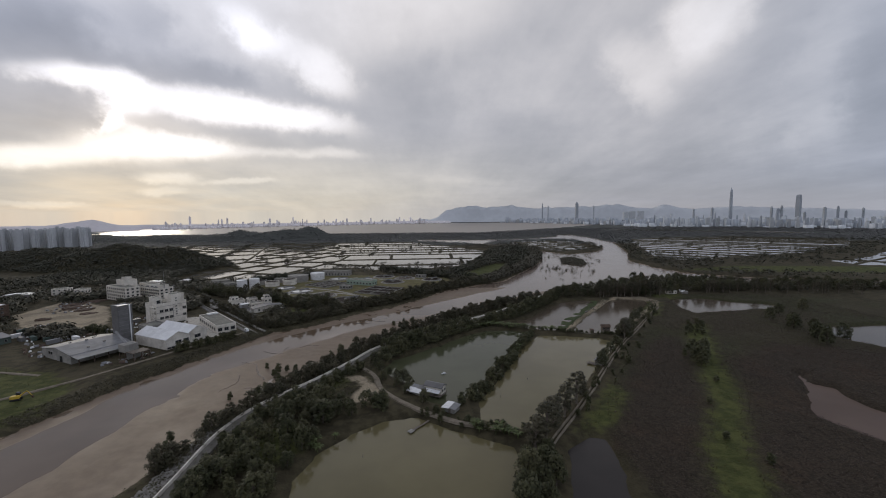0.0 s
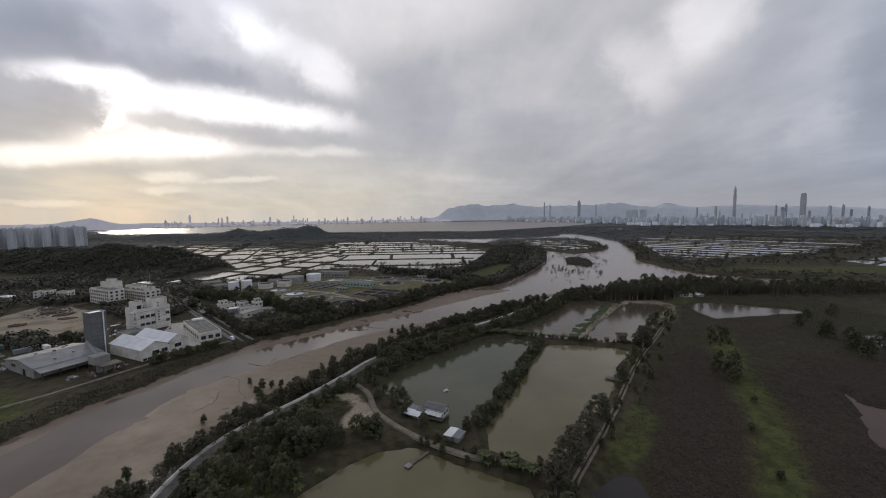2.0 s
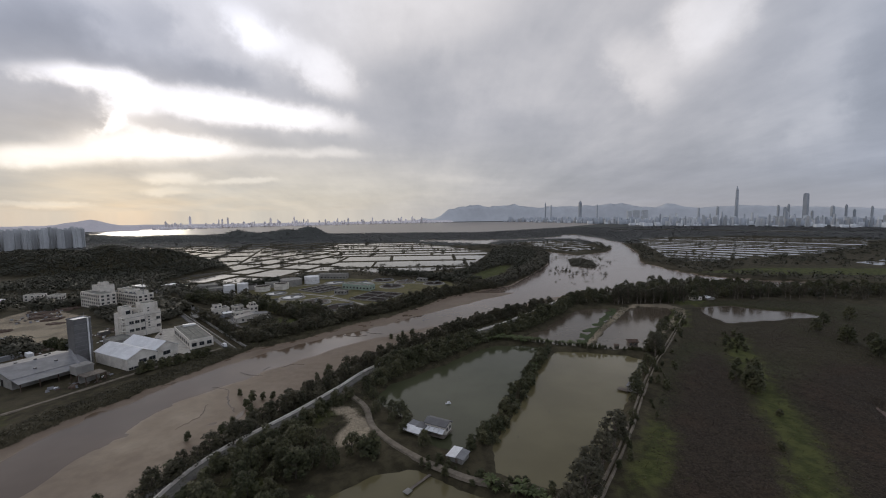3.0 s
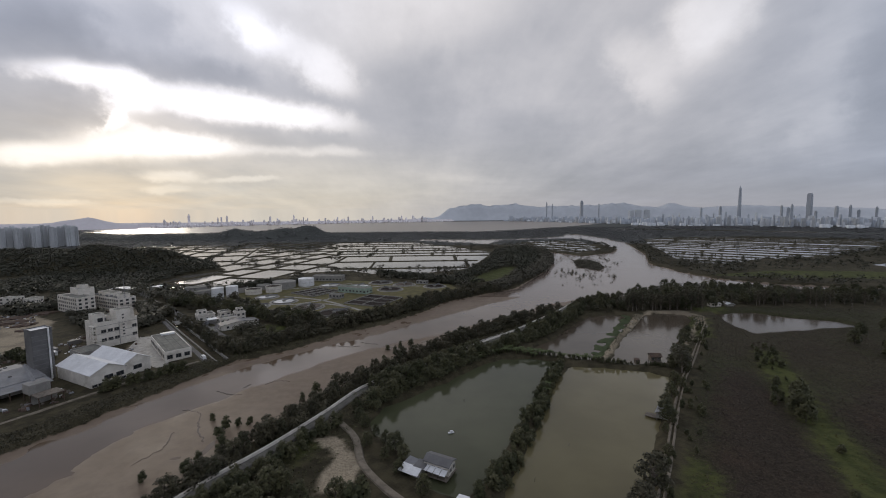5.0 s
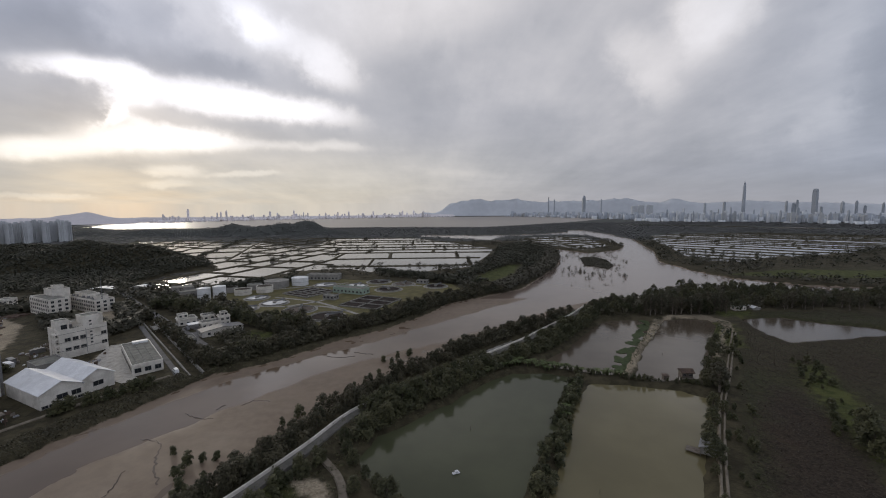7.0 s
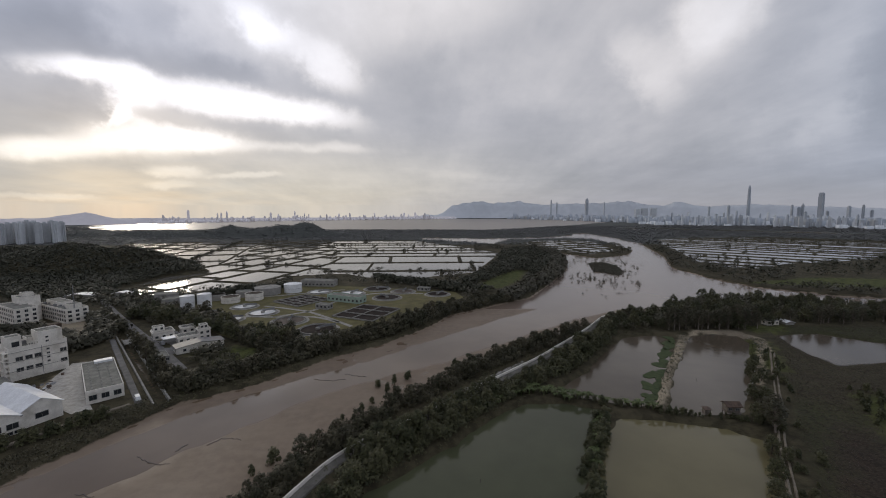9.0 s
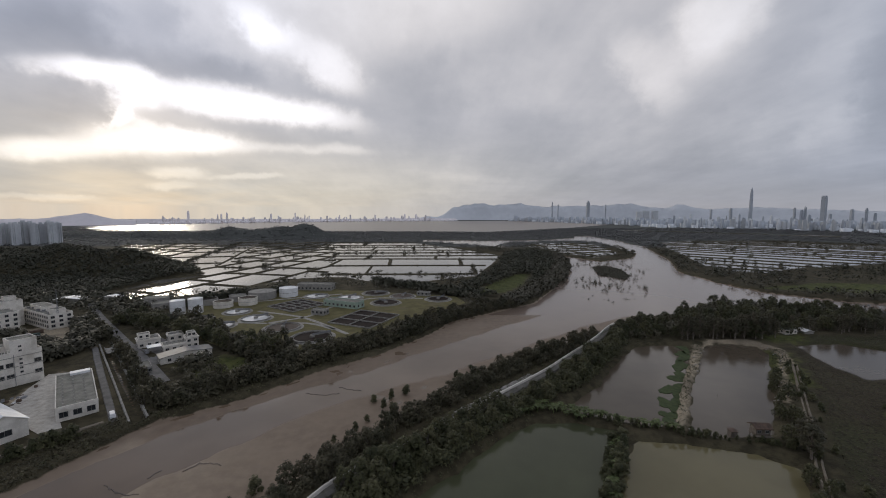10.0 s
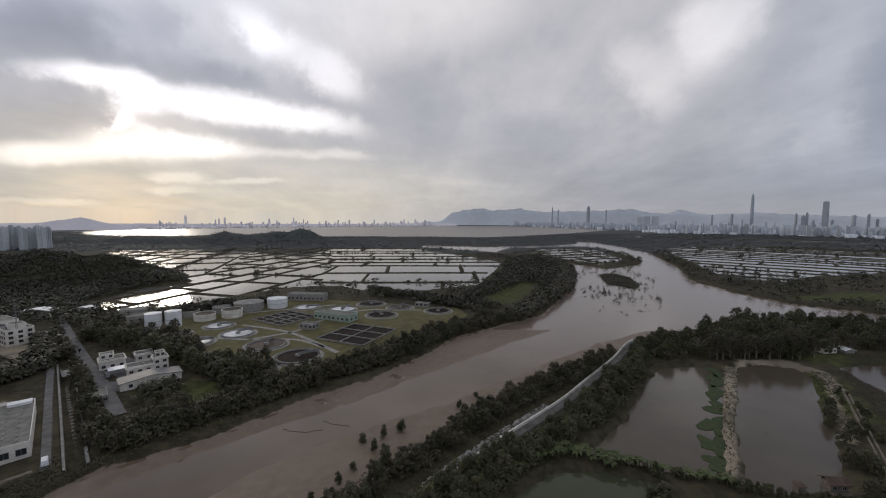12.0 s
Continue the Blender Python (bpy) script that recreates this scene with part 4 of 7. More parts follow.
plant("bank_tree", line_gap(WORKS_ROAD, scatter(110, [[(-121, 278), (-126, 294), (-152, 326), (-200, 370), (-262, 424), (-266, 416), (-212, 362), (-164, 314)]], gap=3.4, seed=21), 4.6), 4.5, 8.0)


def woods(name, spots, low, high, per, label, seed, squat=0.8, leaf=0.19, leaves=None, lift=0.55):
    """Woods too far off or too dense to count."""
    rng = np.random.default_rng(seed)
    a = np.array(spots, float)
    z = height(a[:, 0], a[:, 1])
    k = rng.uniform(low, high, len(a))
    me = leaf_mesh(name, rng, np.stack((a[:, 0], a[:, 1], z + k * 0.45), 1), np.stack((k * 0.62, k * 0.62, k * 0.62 * squat), 1), per, k * leaf, leaves or M_WOODS, lift)
    return tagged(new(name, me), label, "woods", kind="stuff")


def free_spots(n, lo, hi, seed, keep):
    """Random dry spots in a box for which keep(x, y, z) holds."""
    rng = np.random.default_rng(seed)
    c = rng.uniform(lo, hi, (n, 2))
    z = height(c[:, 0], c[:, 1])
    return c[keep(c[:, 0], c[:, 1], z)]


woods("bank_woods", scatter(260, line=LEFT_BELT[7:], width=20, gap=3.2, seed=22), 5.0, 8.5, 70, "dense belt of trees along the river bend", 22, 0.95)
woods("thicket", line_gap(ROAD, scatter(420, line=RIGHT_BELT, width=12, gap=1.7, seed=23), 3.4), 2.0, 4.2, 110, "dense low mangrove thicket on the river bank", 23, 0.9, 0.12, M_MANGROVE)
woods("thicket", line_gap(ROAD, scatter(360, line=POND_BELT, width=14, gap=1.7, seed=24), 5.2), 2.2, 4.8, 110, "dense thicket between road and ponds", 24, 0.9, 0.12, M_LEAF)
woods("thicket", scatter(420, line=LEFT_BELT[:8], width=19, gap=1.9, seed=25), 2.5, 5.0, 70, "dense thicket along the works", 25, 0.9, 0.14, M_MANGROVE)
woods("thicket", scatter(300, [WOODS], gap=3.4, seed=26), 3.5, 6.5, 100, "dense wood behind the ponds", 26, 0.9, 0.12, M_GUM)


NO_WOODS = [YARD, WORKS, [(-350, 400), (-300, 360), (-230, 190), (-100, 150), (-100, 280), (-190, 350), (-250, 430), (-320, 440)], [(28, 512), (62, 516), (92, 562), (112, 630), (96, 640), (70, 590), (46, 556)],
            [(330, 540), (420, 515), (900, 430), (900, 520), (700, 560), (440, 585)]]


def open_land(x, y):
    d = np.full(x.shape, -1e9)
    for poly in NO_WOODS:
        d = np.maximum(d, inside(poly, x, y))
    return d < 0


woods("hill_woods", free_spots(22000, (-950, 480), (-280, 780), 31, lambda x, y, z: (z > 2.6) & open_land(x, y)), 2.8, 5.4, 8, "dark wooded hillside", 31, 0.9, 0.26, None, 0.72)
woods("plain_woods", free_spots(5200, (-420, 430), (460, 1050), 32, lambda x, y, z: (z > 1.0) & (z < 3) & open_land(x, y) & (wobble(x, y, 22.0, 2.0) > -0.15)), 3.5, 8.0, 18,
      "dark scrub and trees between river and ponds", 32)
woods("bend_woods", [p for p in scatter(900, [[(0, 485), (40, 500), (110, 585), (165, 720), (200, 850), (190, 980), (120, 900), (90, 760), (60, 640), (20, 560)]], gap=3.6, seed=39) if open_land(np.array([p[0]]), np.array([p[1]]))[0]], 4.0, 8.0, 30, "dense woods inside the river bend", 39, 0.9)
woods("hill_foot_woods", free_spots(3400, (-520, 470), (-340, 650), 38, lambda x, y, z: (z > 1.0) & (z < 6) & open_land(x, y)), 3.0, 6.5, 16, "scrub and trees at the foot of the hill", 38)
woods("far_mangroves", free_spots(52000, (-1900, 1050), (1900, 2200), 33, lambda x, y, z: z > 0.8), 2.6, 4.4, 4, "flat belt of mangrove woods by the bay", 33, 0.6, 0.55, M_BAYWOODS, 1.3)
woods("east_woods", free_spots(6000, (330, 380), (1400, 1100), 34, lambda x, y, z: (z > 1.0) & open_land(x, y) & (wobble(x, y, 30.0, 6.0) > -0.2)), 3.5, 8.0, 14, "scrub and trees across the river", 34)
woods("west_woods", free_spots(3600, (-700, 240), (-240, 520), 35, lambda x, y, z: (z > 1.0) & open_land(x, y) & (wobble(x, y, 26.0, 9.0) > -0.35)), 3.5, 7.5, 16, "trees and scrub beyond the yards", 35)
river_bits = free_spots(5000, (60, 440), (330, 860), 36, lambda x, y, z: (inside([(150, 560), (165, 640), (200, 740), (225, 800), (300, 800), (300, 700), (250, 620), (215, 560), (200, 510), (150, 470), (120, 490)], x, y) > 0) & (wobble(x, y, 14.0, 3.0) > 0.22))
woods("river_mangroves", river_bits[:90], 1.4, 2.5, 40, "clumps of young mangrove standing in the river", 36, 1.6, 0.17)
loose_bits = free_spots(2200, (110, 470), (310, 800), 40, lambda x, y, z: (inside([(140, 540), (165, 640), (200, 740), (225, 800), (300, 800), (290, 700), (250, 620), (225, 560), (205, 505), (150, 478)], x, y) > 0) & (wobble(x, y, 31.0, 5.0) > -0.1))
woods("river_mangroves", loose_bits[:150], 1.8, 3.4, 44, "single young mangroves standing in the river", 40, 1.7, 0.17)
woods("islet_mangroves", free_spots(3000, (195, 600), (260, 740), 37, lambda x, y, z: inside([(203, 642), (222, 610), (240, 640), (252, 690), (248, 732), (224, 724)], x, y) > 0), 2.5, 4.5, 14, "mangrove islet in the river", 37)


# ---------------------------------------------------------------- roads and banks
def strip(line, width, z, bm=None, off=0.0):
    """A flat ribbon along a line."""
    bm = bm or bmesh.new()
    p = [Vector((x, y, 0)) for x, y in line]
    fine = []
    for i in range(len(p) - 1):
        a, c, d, e = p[max(0, i - 1)], p[i], p[i + 1], p[min(len(p) - 1, i + 2)]
        for k in range(6):
            t = k / 6
            fine.append(0.5 * ((2 * c) + (d - a) * t + (2 * a - 5 * c + 4 * d - e) * t * t + (3 * c - a - 3 * d + e) * t ** 3))
    fine.append(p[-1])
    last = None
    for i, q in enumerate(fine):
        d = (fine[min(i + 1, len(fine) - 1)] - fine[max(i - 1, 0)]).normalized()
        n = Vector((-d.y, d.x, 0))
        c = q + n * off
        row = [bm.verts.new((*(c + n * w).xy, z - dz)) for w, dz in ((-width / 2 - 0.4, 0.7), (-width / 2, 0), (width / 2, 0), (width / 2 + 0.4, 0.7))]
        if last:
            for j in range(3):
                bm.faces.new((last[j], row[j], row[j + 1], last[j + 1]))
        last = row
    bmesh.ops.recalc_face_normals(bm, faces=bm.faces[:])
    if sum(f.normal.z for f in bm.faces) < 0:
        bmesh.ops.reverse_faces(bm, faces=bm.faces[:])
    return bm


def wall_along(line, off, z0, z1, thick):
    """A low parapet along a line."""
    s = strip(line, thick, z1, off=off)
    for v in s.verts:
        if v.co.z < z1 - 0.1:
            v.co.z = z0
    return s


RAISED = 2.35
tagged(part("road_river", strip(ROAD, 3.2, RAISED), M_ROAD, None), "narrow grey asphalt road along the river bank", "road", kind="structure")
tagged(part("parapet", wall_along(ROAD, 2.2, 1.2, RAISED + 0.8, 0.5), M_WHITEWALL, None), "pale concrete parapet beside the river road", "wall", kind="structure")
tagged(part("track_pond", strip([(-43, 208), (-34, 198), (-29, 190), (-25, 178), (-18, 168), (-9, 159), (0, 152), (12, 145), (30, 140)], 2.0, 2.15), M_DIRTROAD, None), "pale dirt track between ponds", "track", kind="structure")
for off, name in ((-0.75, "track_east_rut"), (0.75, "track_east_rut_2")):
    tagged(part(name, strip([(36, 126), (45, 139), (66, 168), (92, 207), (114, 238), (130, 258), (160, 297), (184, 328)], 0.42, 2.12, off=off), M_DIRTROAD, None), "pale wheel rut of the track beside the reed bed", "track", kind="structure")
tagged(part("road_works", strip(WORKS_ROAD, 5.2, 2.1), M_ASPHALT, None), "grey asphalt road to the treatment works", "road", kind="structure")
tagged(part("road_canal", strip([(-206, 352), (-172, 316), (-126, 268)], 2.4, 2.1), M_ASPHALT, None), "grey service road beside the canal", "road", kind="structure")
tagged(part("road_embankment", strip([(-190, 170), (-172, 195), (-158, 222), (-143, 250), (-130, 268)], 1.5, 2.2), M_DIRTROAD, None), "pale embankment path", "path", kind="structure")


# ---------------------------------------------------------------- distance
def far(az, r):
    """A place on the far shore: degrees to the right of the way ahead, metres away."""
    return r * math.sin(radians(az)), r * math.cos(radians(az))


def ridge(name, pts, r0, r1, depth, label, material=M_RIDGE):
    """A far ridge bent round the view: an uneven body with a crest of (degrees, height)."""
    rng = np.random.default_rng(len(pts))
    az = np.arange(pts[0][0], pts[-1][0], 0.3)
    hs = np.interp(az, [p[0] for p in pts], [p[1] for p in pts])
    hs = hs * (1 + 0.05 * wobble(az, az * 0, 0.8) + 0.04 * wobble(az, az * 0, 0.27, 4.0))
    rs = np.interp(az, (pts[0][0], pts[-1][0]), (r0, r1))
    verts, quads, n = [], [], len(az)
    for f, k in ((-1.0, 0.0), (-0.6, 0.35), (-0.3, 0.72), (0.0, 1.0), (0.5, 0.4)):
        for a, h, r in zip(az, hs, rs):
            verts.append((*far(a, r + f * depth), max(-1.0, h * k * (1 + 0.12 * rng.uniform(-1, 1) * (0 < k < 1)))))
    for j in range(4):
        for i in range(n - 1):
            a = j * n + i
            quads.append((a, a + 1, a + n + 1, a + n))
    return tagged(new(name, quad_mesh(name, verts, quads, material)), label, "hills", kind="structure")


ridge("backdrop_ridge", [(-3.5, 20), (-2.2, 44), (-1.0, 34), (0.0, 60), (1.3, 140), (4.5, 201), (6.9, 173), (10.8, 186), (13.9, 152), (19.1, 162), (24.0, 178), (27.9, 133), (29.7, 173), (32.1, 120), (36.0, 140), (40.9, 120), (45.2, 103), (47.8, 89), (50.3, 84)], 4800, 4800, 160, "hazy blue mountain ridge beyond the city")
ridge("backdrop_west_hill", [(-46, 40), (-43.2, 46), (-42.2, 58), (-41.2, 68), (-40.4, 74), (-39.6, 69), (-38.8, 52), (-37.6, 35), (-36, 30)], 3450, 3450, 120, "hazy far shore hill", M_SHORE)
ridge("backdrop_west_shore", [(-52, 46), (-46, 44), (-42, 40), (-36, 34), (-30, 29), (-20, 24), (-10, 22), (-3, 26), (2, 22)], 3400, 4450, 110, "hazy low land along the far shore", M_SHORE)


def tower_mesh(name, w, d, h, storeys, steps, material):
    """A tower block with floor bands, setbacks and a roof box."""
    rows = []
    z = 0.0
    for share, size in steps:
        n = max(1, round(storeys * share))
        step = h * share / n
        for i in range(n):
            rows += [(size, z), (size, z + step * 0.62), (size * 0.975, z + step * 0.62), (size * 0.975, z + step)]
            z += step
    rows += [(0.35, z), (0.35, z + h * 0.04)]
    bm = bmesh.new()
    last = None
    for size, zz in rows:
        ring_v = [bm.verts.new((sx * w * size / 2, sy * d * size / 2, zz)) for sx, sy in ((-1, -1), (1, -1), (1, 1), (-1, 1))]
        if last:
            for i in range(4):
                bm.faces.new((last[i], last[(i + 1) % 4], ring_v[(i + 1) % 4], ring_v[i]))
        last = ring_v
    bm.faces.new(last)
    me = bpy.data.meshes.new(name)
    bm.to_mesh(me)
    bm.free()
    me.materials.append(material)
    return me


TOWER_KINDS = [tower_mesh("tower", 30, 26, 90, 10, ((1.0, 1.0),), M_TOWER), tower_mesh("tower", 24, 24, 120, 12, ((0.8, 1.0), (0.2, 0.75)), M_TOWER),
               tower_mesh("tower", 46, 24, 70, 8, ((1.0, 1.0),), M_TOWER), tower_mesh("tower", 22, 22, 150, 14, ((0.93, 1.0), (0.07, 0.8)), M_TOWERDARK), tower_mesh("tower", 26, 22, 90, 10, ((0.9, 1.0), (0.1, 0.7)), M_SHORETOWER)]


def tower(x, y, z, kind, h, wide=1.0, label="hazy pale tower block across the bay", group="towers of the far city", rz=0.0, material=None):
    me = TOWER_KINDS[kind]
    base = (90, 120, 70, 150, 90)[kind]
    k = h / base
    ob = tagged(new("tower_block", me), label, "tower block", group)
    ob.matrix_basis = Matrix.LocRotScale((x, y, z), Euler((0, 0, radians(rz))), (wide, wide, k))
    return ob


city = np.random.default_rng(5)
for i in range(230):          # the city on the east shore
    a = 10.0 + 38.5 * city.random() ** 0.75
    r = float(np.interp(a, (10, 27, 50), (4200, 2650, 2450))) + city.uniform(0, 500)
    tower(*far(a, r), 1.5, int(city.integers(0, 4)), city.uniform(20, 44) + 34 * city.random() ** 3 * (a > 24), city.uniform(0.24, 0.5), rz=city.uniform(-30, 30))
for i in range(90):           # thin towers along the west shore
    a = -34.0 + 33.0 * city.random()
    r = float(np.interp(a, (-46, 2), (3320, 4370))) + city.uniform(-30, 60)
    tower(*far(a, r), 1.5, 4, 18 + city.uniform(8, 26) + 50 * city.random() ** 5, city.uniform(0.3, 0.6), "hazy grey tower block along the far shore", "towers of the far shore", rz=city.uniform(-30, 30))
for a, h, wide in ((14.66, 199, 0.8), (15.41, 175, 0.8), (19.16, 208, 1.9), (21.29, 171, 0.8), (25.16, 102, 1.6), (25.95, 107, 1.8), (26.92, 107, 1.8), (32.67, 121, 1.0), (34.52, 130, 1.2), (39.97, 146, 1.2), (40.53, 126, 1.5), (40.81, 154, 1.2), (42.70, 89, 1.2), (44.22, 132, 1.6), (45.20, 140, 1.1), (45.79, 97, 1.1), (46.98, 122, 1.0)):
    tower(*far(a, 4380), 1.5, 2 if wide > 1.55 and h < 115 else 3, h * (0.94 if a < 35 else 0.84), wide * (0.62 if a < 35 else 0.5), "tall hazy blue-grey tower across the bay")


def low_city(n, line, low, high, label, material):
    """The low blocks of a far city, too small to tell apart."""
    rng = np.random.default_rng(n)
    verts, quads = [], []
    for i in range(n):
        a = rng.uniform(line[0][0], line[-1][0])
        x, y = far(a, np.interp(a, [p[0] for p in line], [p[1] for p in line]) + rng.uniform(0, 420))
        w, d, h = rng.uniform(12, 34), rng.uniform(12, 24), rng.uniform(low, high)
        o = len(verts)
        for z in (0, h):
            verts += [(x - w / 2, y - d / 2, z), (x + w / 2, y - d / 2, z), (x + w / 2, y + d / 2, z), (x - w / 2, y + d / 2, z)]
        quads += [(o, o + 1, o + 5, o + 4), (o + 1, o + 2, o + 6, o + 5), (o + 2, o + 3, o + 7, o + 6), (o + 3, o, o + 4, o + 7), (o + 4, o + 5, o + 6, o + 7)]
    return tagged(new("city_blocks", quad_mesh("city_blocks", verts, quads, material)), label, "city", kind="stuff")


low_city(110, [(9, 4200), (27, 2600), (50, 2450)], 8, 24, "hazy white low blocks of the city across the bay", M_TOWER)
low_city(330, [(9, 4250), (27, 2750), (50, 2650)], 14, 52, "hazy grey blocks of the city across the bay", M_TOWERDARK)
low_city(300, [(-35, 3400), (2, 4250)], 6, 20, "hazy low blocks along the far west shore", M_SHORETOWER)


def spire_tower(az, r, w, h, label, profile, sides):
    """A slender tower drawn from (share of height, share of width) rings."""
    bm = bmesh.new()
    last = None
    for f, k in profile:
        row = [bm.verts.new((w / 2 * k * math.cos(2 * math.pi * (i + 0.5) / sides), w / 2 * k * math.sin(2 * math.pi * (i + 0.5) / sides), h * f)) for i in range(sides)]
        if last:
            for i in range(sides):
                bm.faces.new((last[i], last[(i + 1) % sides], row[(i + 1) % sides], row[i]))
        last = row
    bm.faces.new(last)
    ob = tagged(part("skyscraper", bm, M_TOWERDARK, None), label, "skyscraper")
    ob.matrix_basis = pose(*far(az, r), 2.5, 0, 0, 20)


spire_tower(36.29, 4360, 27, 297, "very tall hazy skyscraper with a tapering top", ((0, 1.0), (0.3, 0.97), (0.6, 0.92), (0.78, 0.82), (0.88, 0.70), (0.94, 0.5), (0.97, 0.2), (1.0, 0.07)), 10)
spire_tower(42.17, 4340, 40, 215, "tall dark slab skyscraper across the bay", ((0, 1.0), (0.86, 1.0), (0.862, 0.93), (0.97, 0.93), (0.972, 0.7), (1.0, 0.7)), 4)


def flats_mesh(w, h, storeys):
    """A residential tower on a cross-shaped plan with deep light wells, floor lines and a roof house."""
    bm = bmesh.new()
    for sx, sy in ((1.0, 0.30), (0.30, 1.0), (0.60, 0.60)):
        box(bm, 0, 0, 0, w * sx, w * sy, h)
    for i in range(storeys):
        for sx, sy in ((1.02, 0.32), (0.32, 1.02)):
            box(bm, 0, 0, (i + 0.9) * h / storeys, w * sx, w * sy, 0.35)
    box(bm, 0, 0, h, w * 0.4, w * 0.4, 3.6)
    me = bpy.data.meshes.new("residential_tower")
    bm.to_mesh(me)
    bm.free()
    me.materials.append(M_FLATS)
    return me


FLATS = [flats_mesh(17.0, 52, 16), flats_mesh(15.0, 54, 17)]
for i in range(26):           # the new town on the west edge
    ob = tagged(new("residential_tower", FLATS[i % 2]), "pale grey residential tower in a tight row", "tower block", "residential towers")
    ob.matrix_basis = Matrix.LocRotScale((*far(-50.6 + 0.40 * i + city.uniform(-0.05, 0.05), 1490 + 24 * (i % 3)), 1.5), Euler((0, 0, radians(24 + (i % 5) * 11))), (1, 1, city.uniform(0.92, 1.04) if i > 7 else city.uniform(0.74, 0.98)))


# ---------------------------------------------------------------- buildings
WINDOWS = {}


def window(parent, x, y, z, w, h, rz):
    """A framed window with a dark pane, set on a wall whose outer side looks along the local -y turned by rz."""
    key = (round(w, 2), round(h, 2))
    if key not in WINDOWS:
        bm = bmesh.new()
        t = 0.12
        box(bm, 0, -0.04, 0, w + 2 * t, 0.16, t)
        box(bm, 0, -0.04, h + t, w + 2 * t, 0.16, t)
        for sx in (-1, 0, 1):
            box(bm, sx * (w / 2 + t / 2) * (1 if sx else 0), -0.04, t, t if sx else 0.07, 0.16, h)
        fr = bpy.data.meshes.new("window")
        bm.to_mesh(fr)
        bm.free()
        fr.materials.append(M_GREYWALL)
        bm = boxed(0, 0, t, w, 0.06, h)
        pane = bpy.data.meshes.new("pane")
        bm.to_mesh(pane)
        bm.free()
        pane.materials.append(M_GLASS)
        WINDOWS[key] = (fr, pane)
    fr, pane = WINDOWS[key]
    ob = part("window", fr, None, parent)
    ob.matrix_basis = pose(x, y, z, 0, 0, rz)
    part("pane", pane, None, ob)
    return ob


def window_rows(parent, w, d, floors, z0, rise, nw, nd, ww, wh, sides="fbrl", cx=0.0, cy=0.0):
    """Rows of windows on the sides of a block: front, back, right, left."""
    for f in range(floors):
        z = z0 + f * rise
        for side, n, length in (("f", nw, w), ("b", nw, w), ("r", nd, d), ("l", nd, d)):
            if side not in sides:
                continue
            for i in range(n):
                a = (i + 0.5) / n * length - length / 2
                x, y, rz = {"f": (a, -d / 2 - 0.03, 0), "b": (a, d / 2 + 0.03, 180), "r": (w / 2 + 0.03, a, 90), "l": (-w / 2 - 0.03, a, -90)}[side]
                window(parent, cx + x, cy + y, z, ww, wh, rz)


def parapet(bm, x, y, z, w, d, h, t=0.3):
    for sx, sy, lx, ly in ((0, -1, w, t), (0, 1, w, t), (-1, 0, t, d - 2 * t), (1, 0, t, d - 2 * t)):
        box(bm, x + sx * (w - t) / 2, y + sy * (d - t) / 2, z, lx, ly, h)


def block(parent, w, d, h, material, roofing, x=0.0, y=0.0, z=0.0, rim=0.9, name="wall"):
    """A block of a building: walls, a flat roof set in, and a parapet round it."""
    part(name, boxed(x, y, z - 0.3, w, d, h + 0.3), material, parent)
    part("roof", boxed(x, y, z + h, w - 0.7, d - 0.7, 0.12), roofing, parent)
    if rim:
        bm = bmesh.new()
        parapet(bm, x, y, z + h + 0.003, w, d, rim)
        part("parapet", bm, material, parent)


def gable_bm(w, d, eave, top, x=0.0, z=0.0, t=0.25, over=0.5):
    """A pitched roof of two thick slopes, ridge along y."""
    bm = bmesh.new()
    for s in (-1, 1):
        a, c = (x + s * (w / 2 + over), z + eave - over * (top - eave) / (w / 2)), (x, z + top)
        vs = [bm.verts.new(p) for p in ((a[0], -d / 2 - over, a[1]), (c[0], -d / 2 - over, c[1]), (c[0], d / 2 + over, c[1]), (a[0], d / 2 + over, a[1]),
                                        (a[0], -d / 2 - over, a[1] + t), (c[0], -d / 2 - over, c[1] + t), (c[0], d / 2 + over, c[1] + t), (a[0], d / 2 + over, a[1] + t))]
        for f in ((0, 1, 2, 3), (4, 5, 6, 7), (0, 1, 5, 4), (1, 2, 6, 5), (2, 3, 7, 6), (3, 0, 4, 7)):
            bm.faces.new([vs[i] for i in f])
    bmesh.ops.recalc_face_normals(bm, faces=bm.faces[:])
    return bm


def gable_body(w, d, eave, top, x=0.0):
    """Walls of a gabled shed."""
    bm = bmesh.new()
    rows = []
    for y in (-d / 2, d / 2):
        rows.append([bm.verts.new(p) for p in ((x - w / 2, y, -0.3), (x + w / 2, y, -0.3), (x + w / 2, y, eave), (x, y, top), (x - w / 2, y, eave))])
    bm.faces.new(rows[0])
    bm.faces.new(rows[1][::-1])
    for i in range(5):
        bm.faces.new((rows[0][i], rows[0][(i + 1) % 5], rows[1][(i + 1) % 5], rows[1][i]))
    bmesh.ops.recalc_face_normals(bm, faces=bm.faces[:])
    return bm


G = 1.7                              # level of the made ground
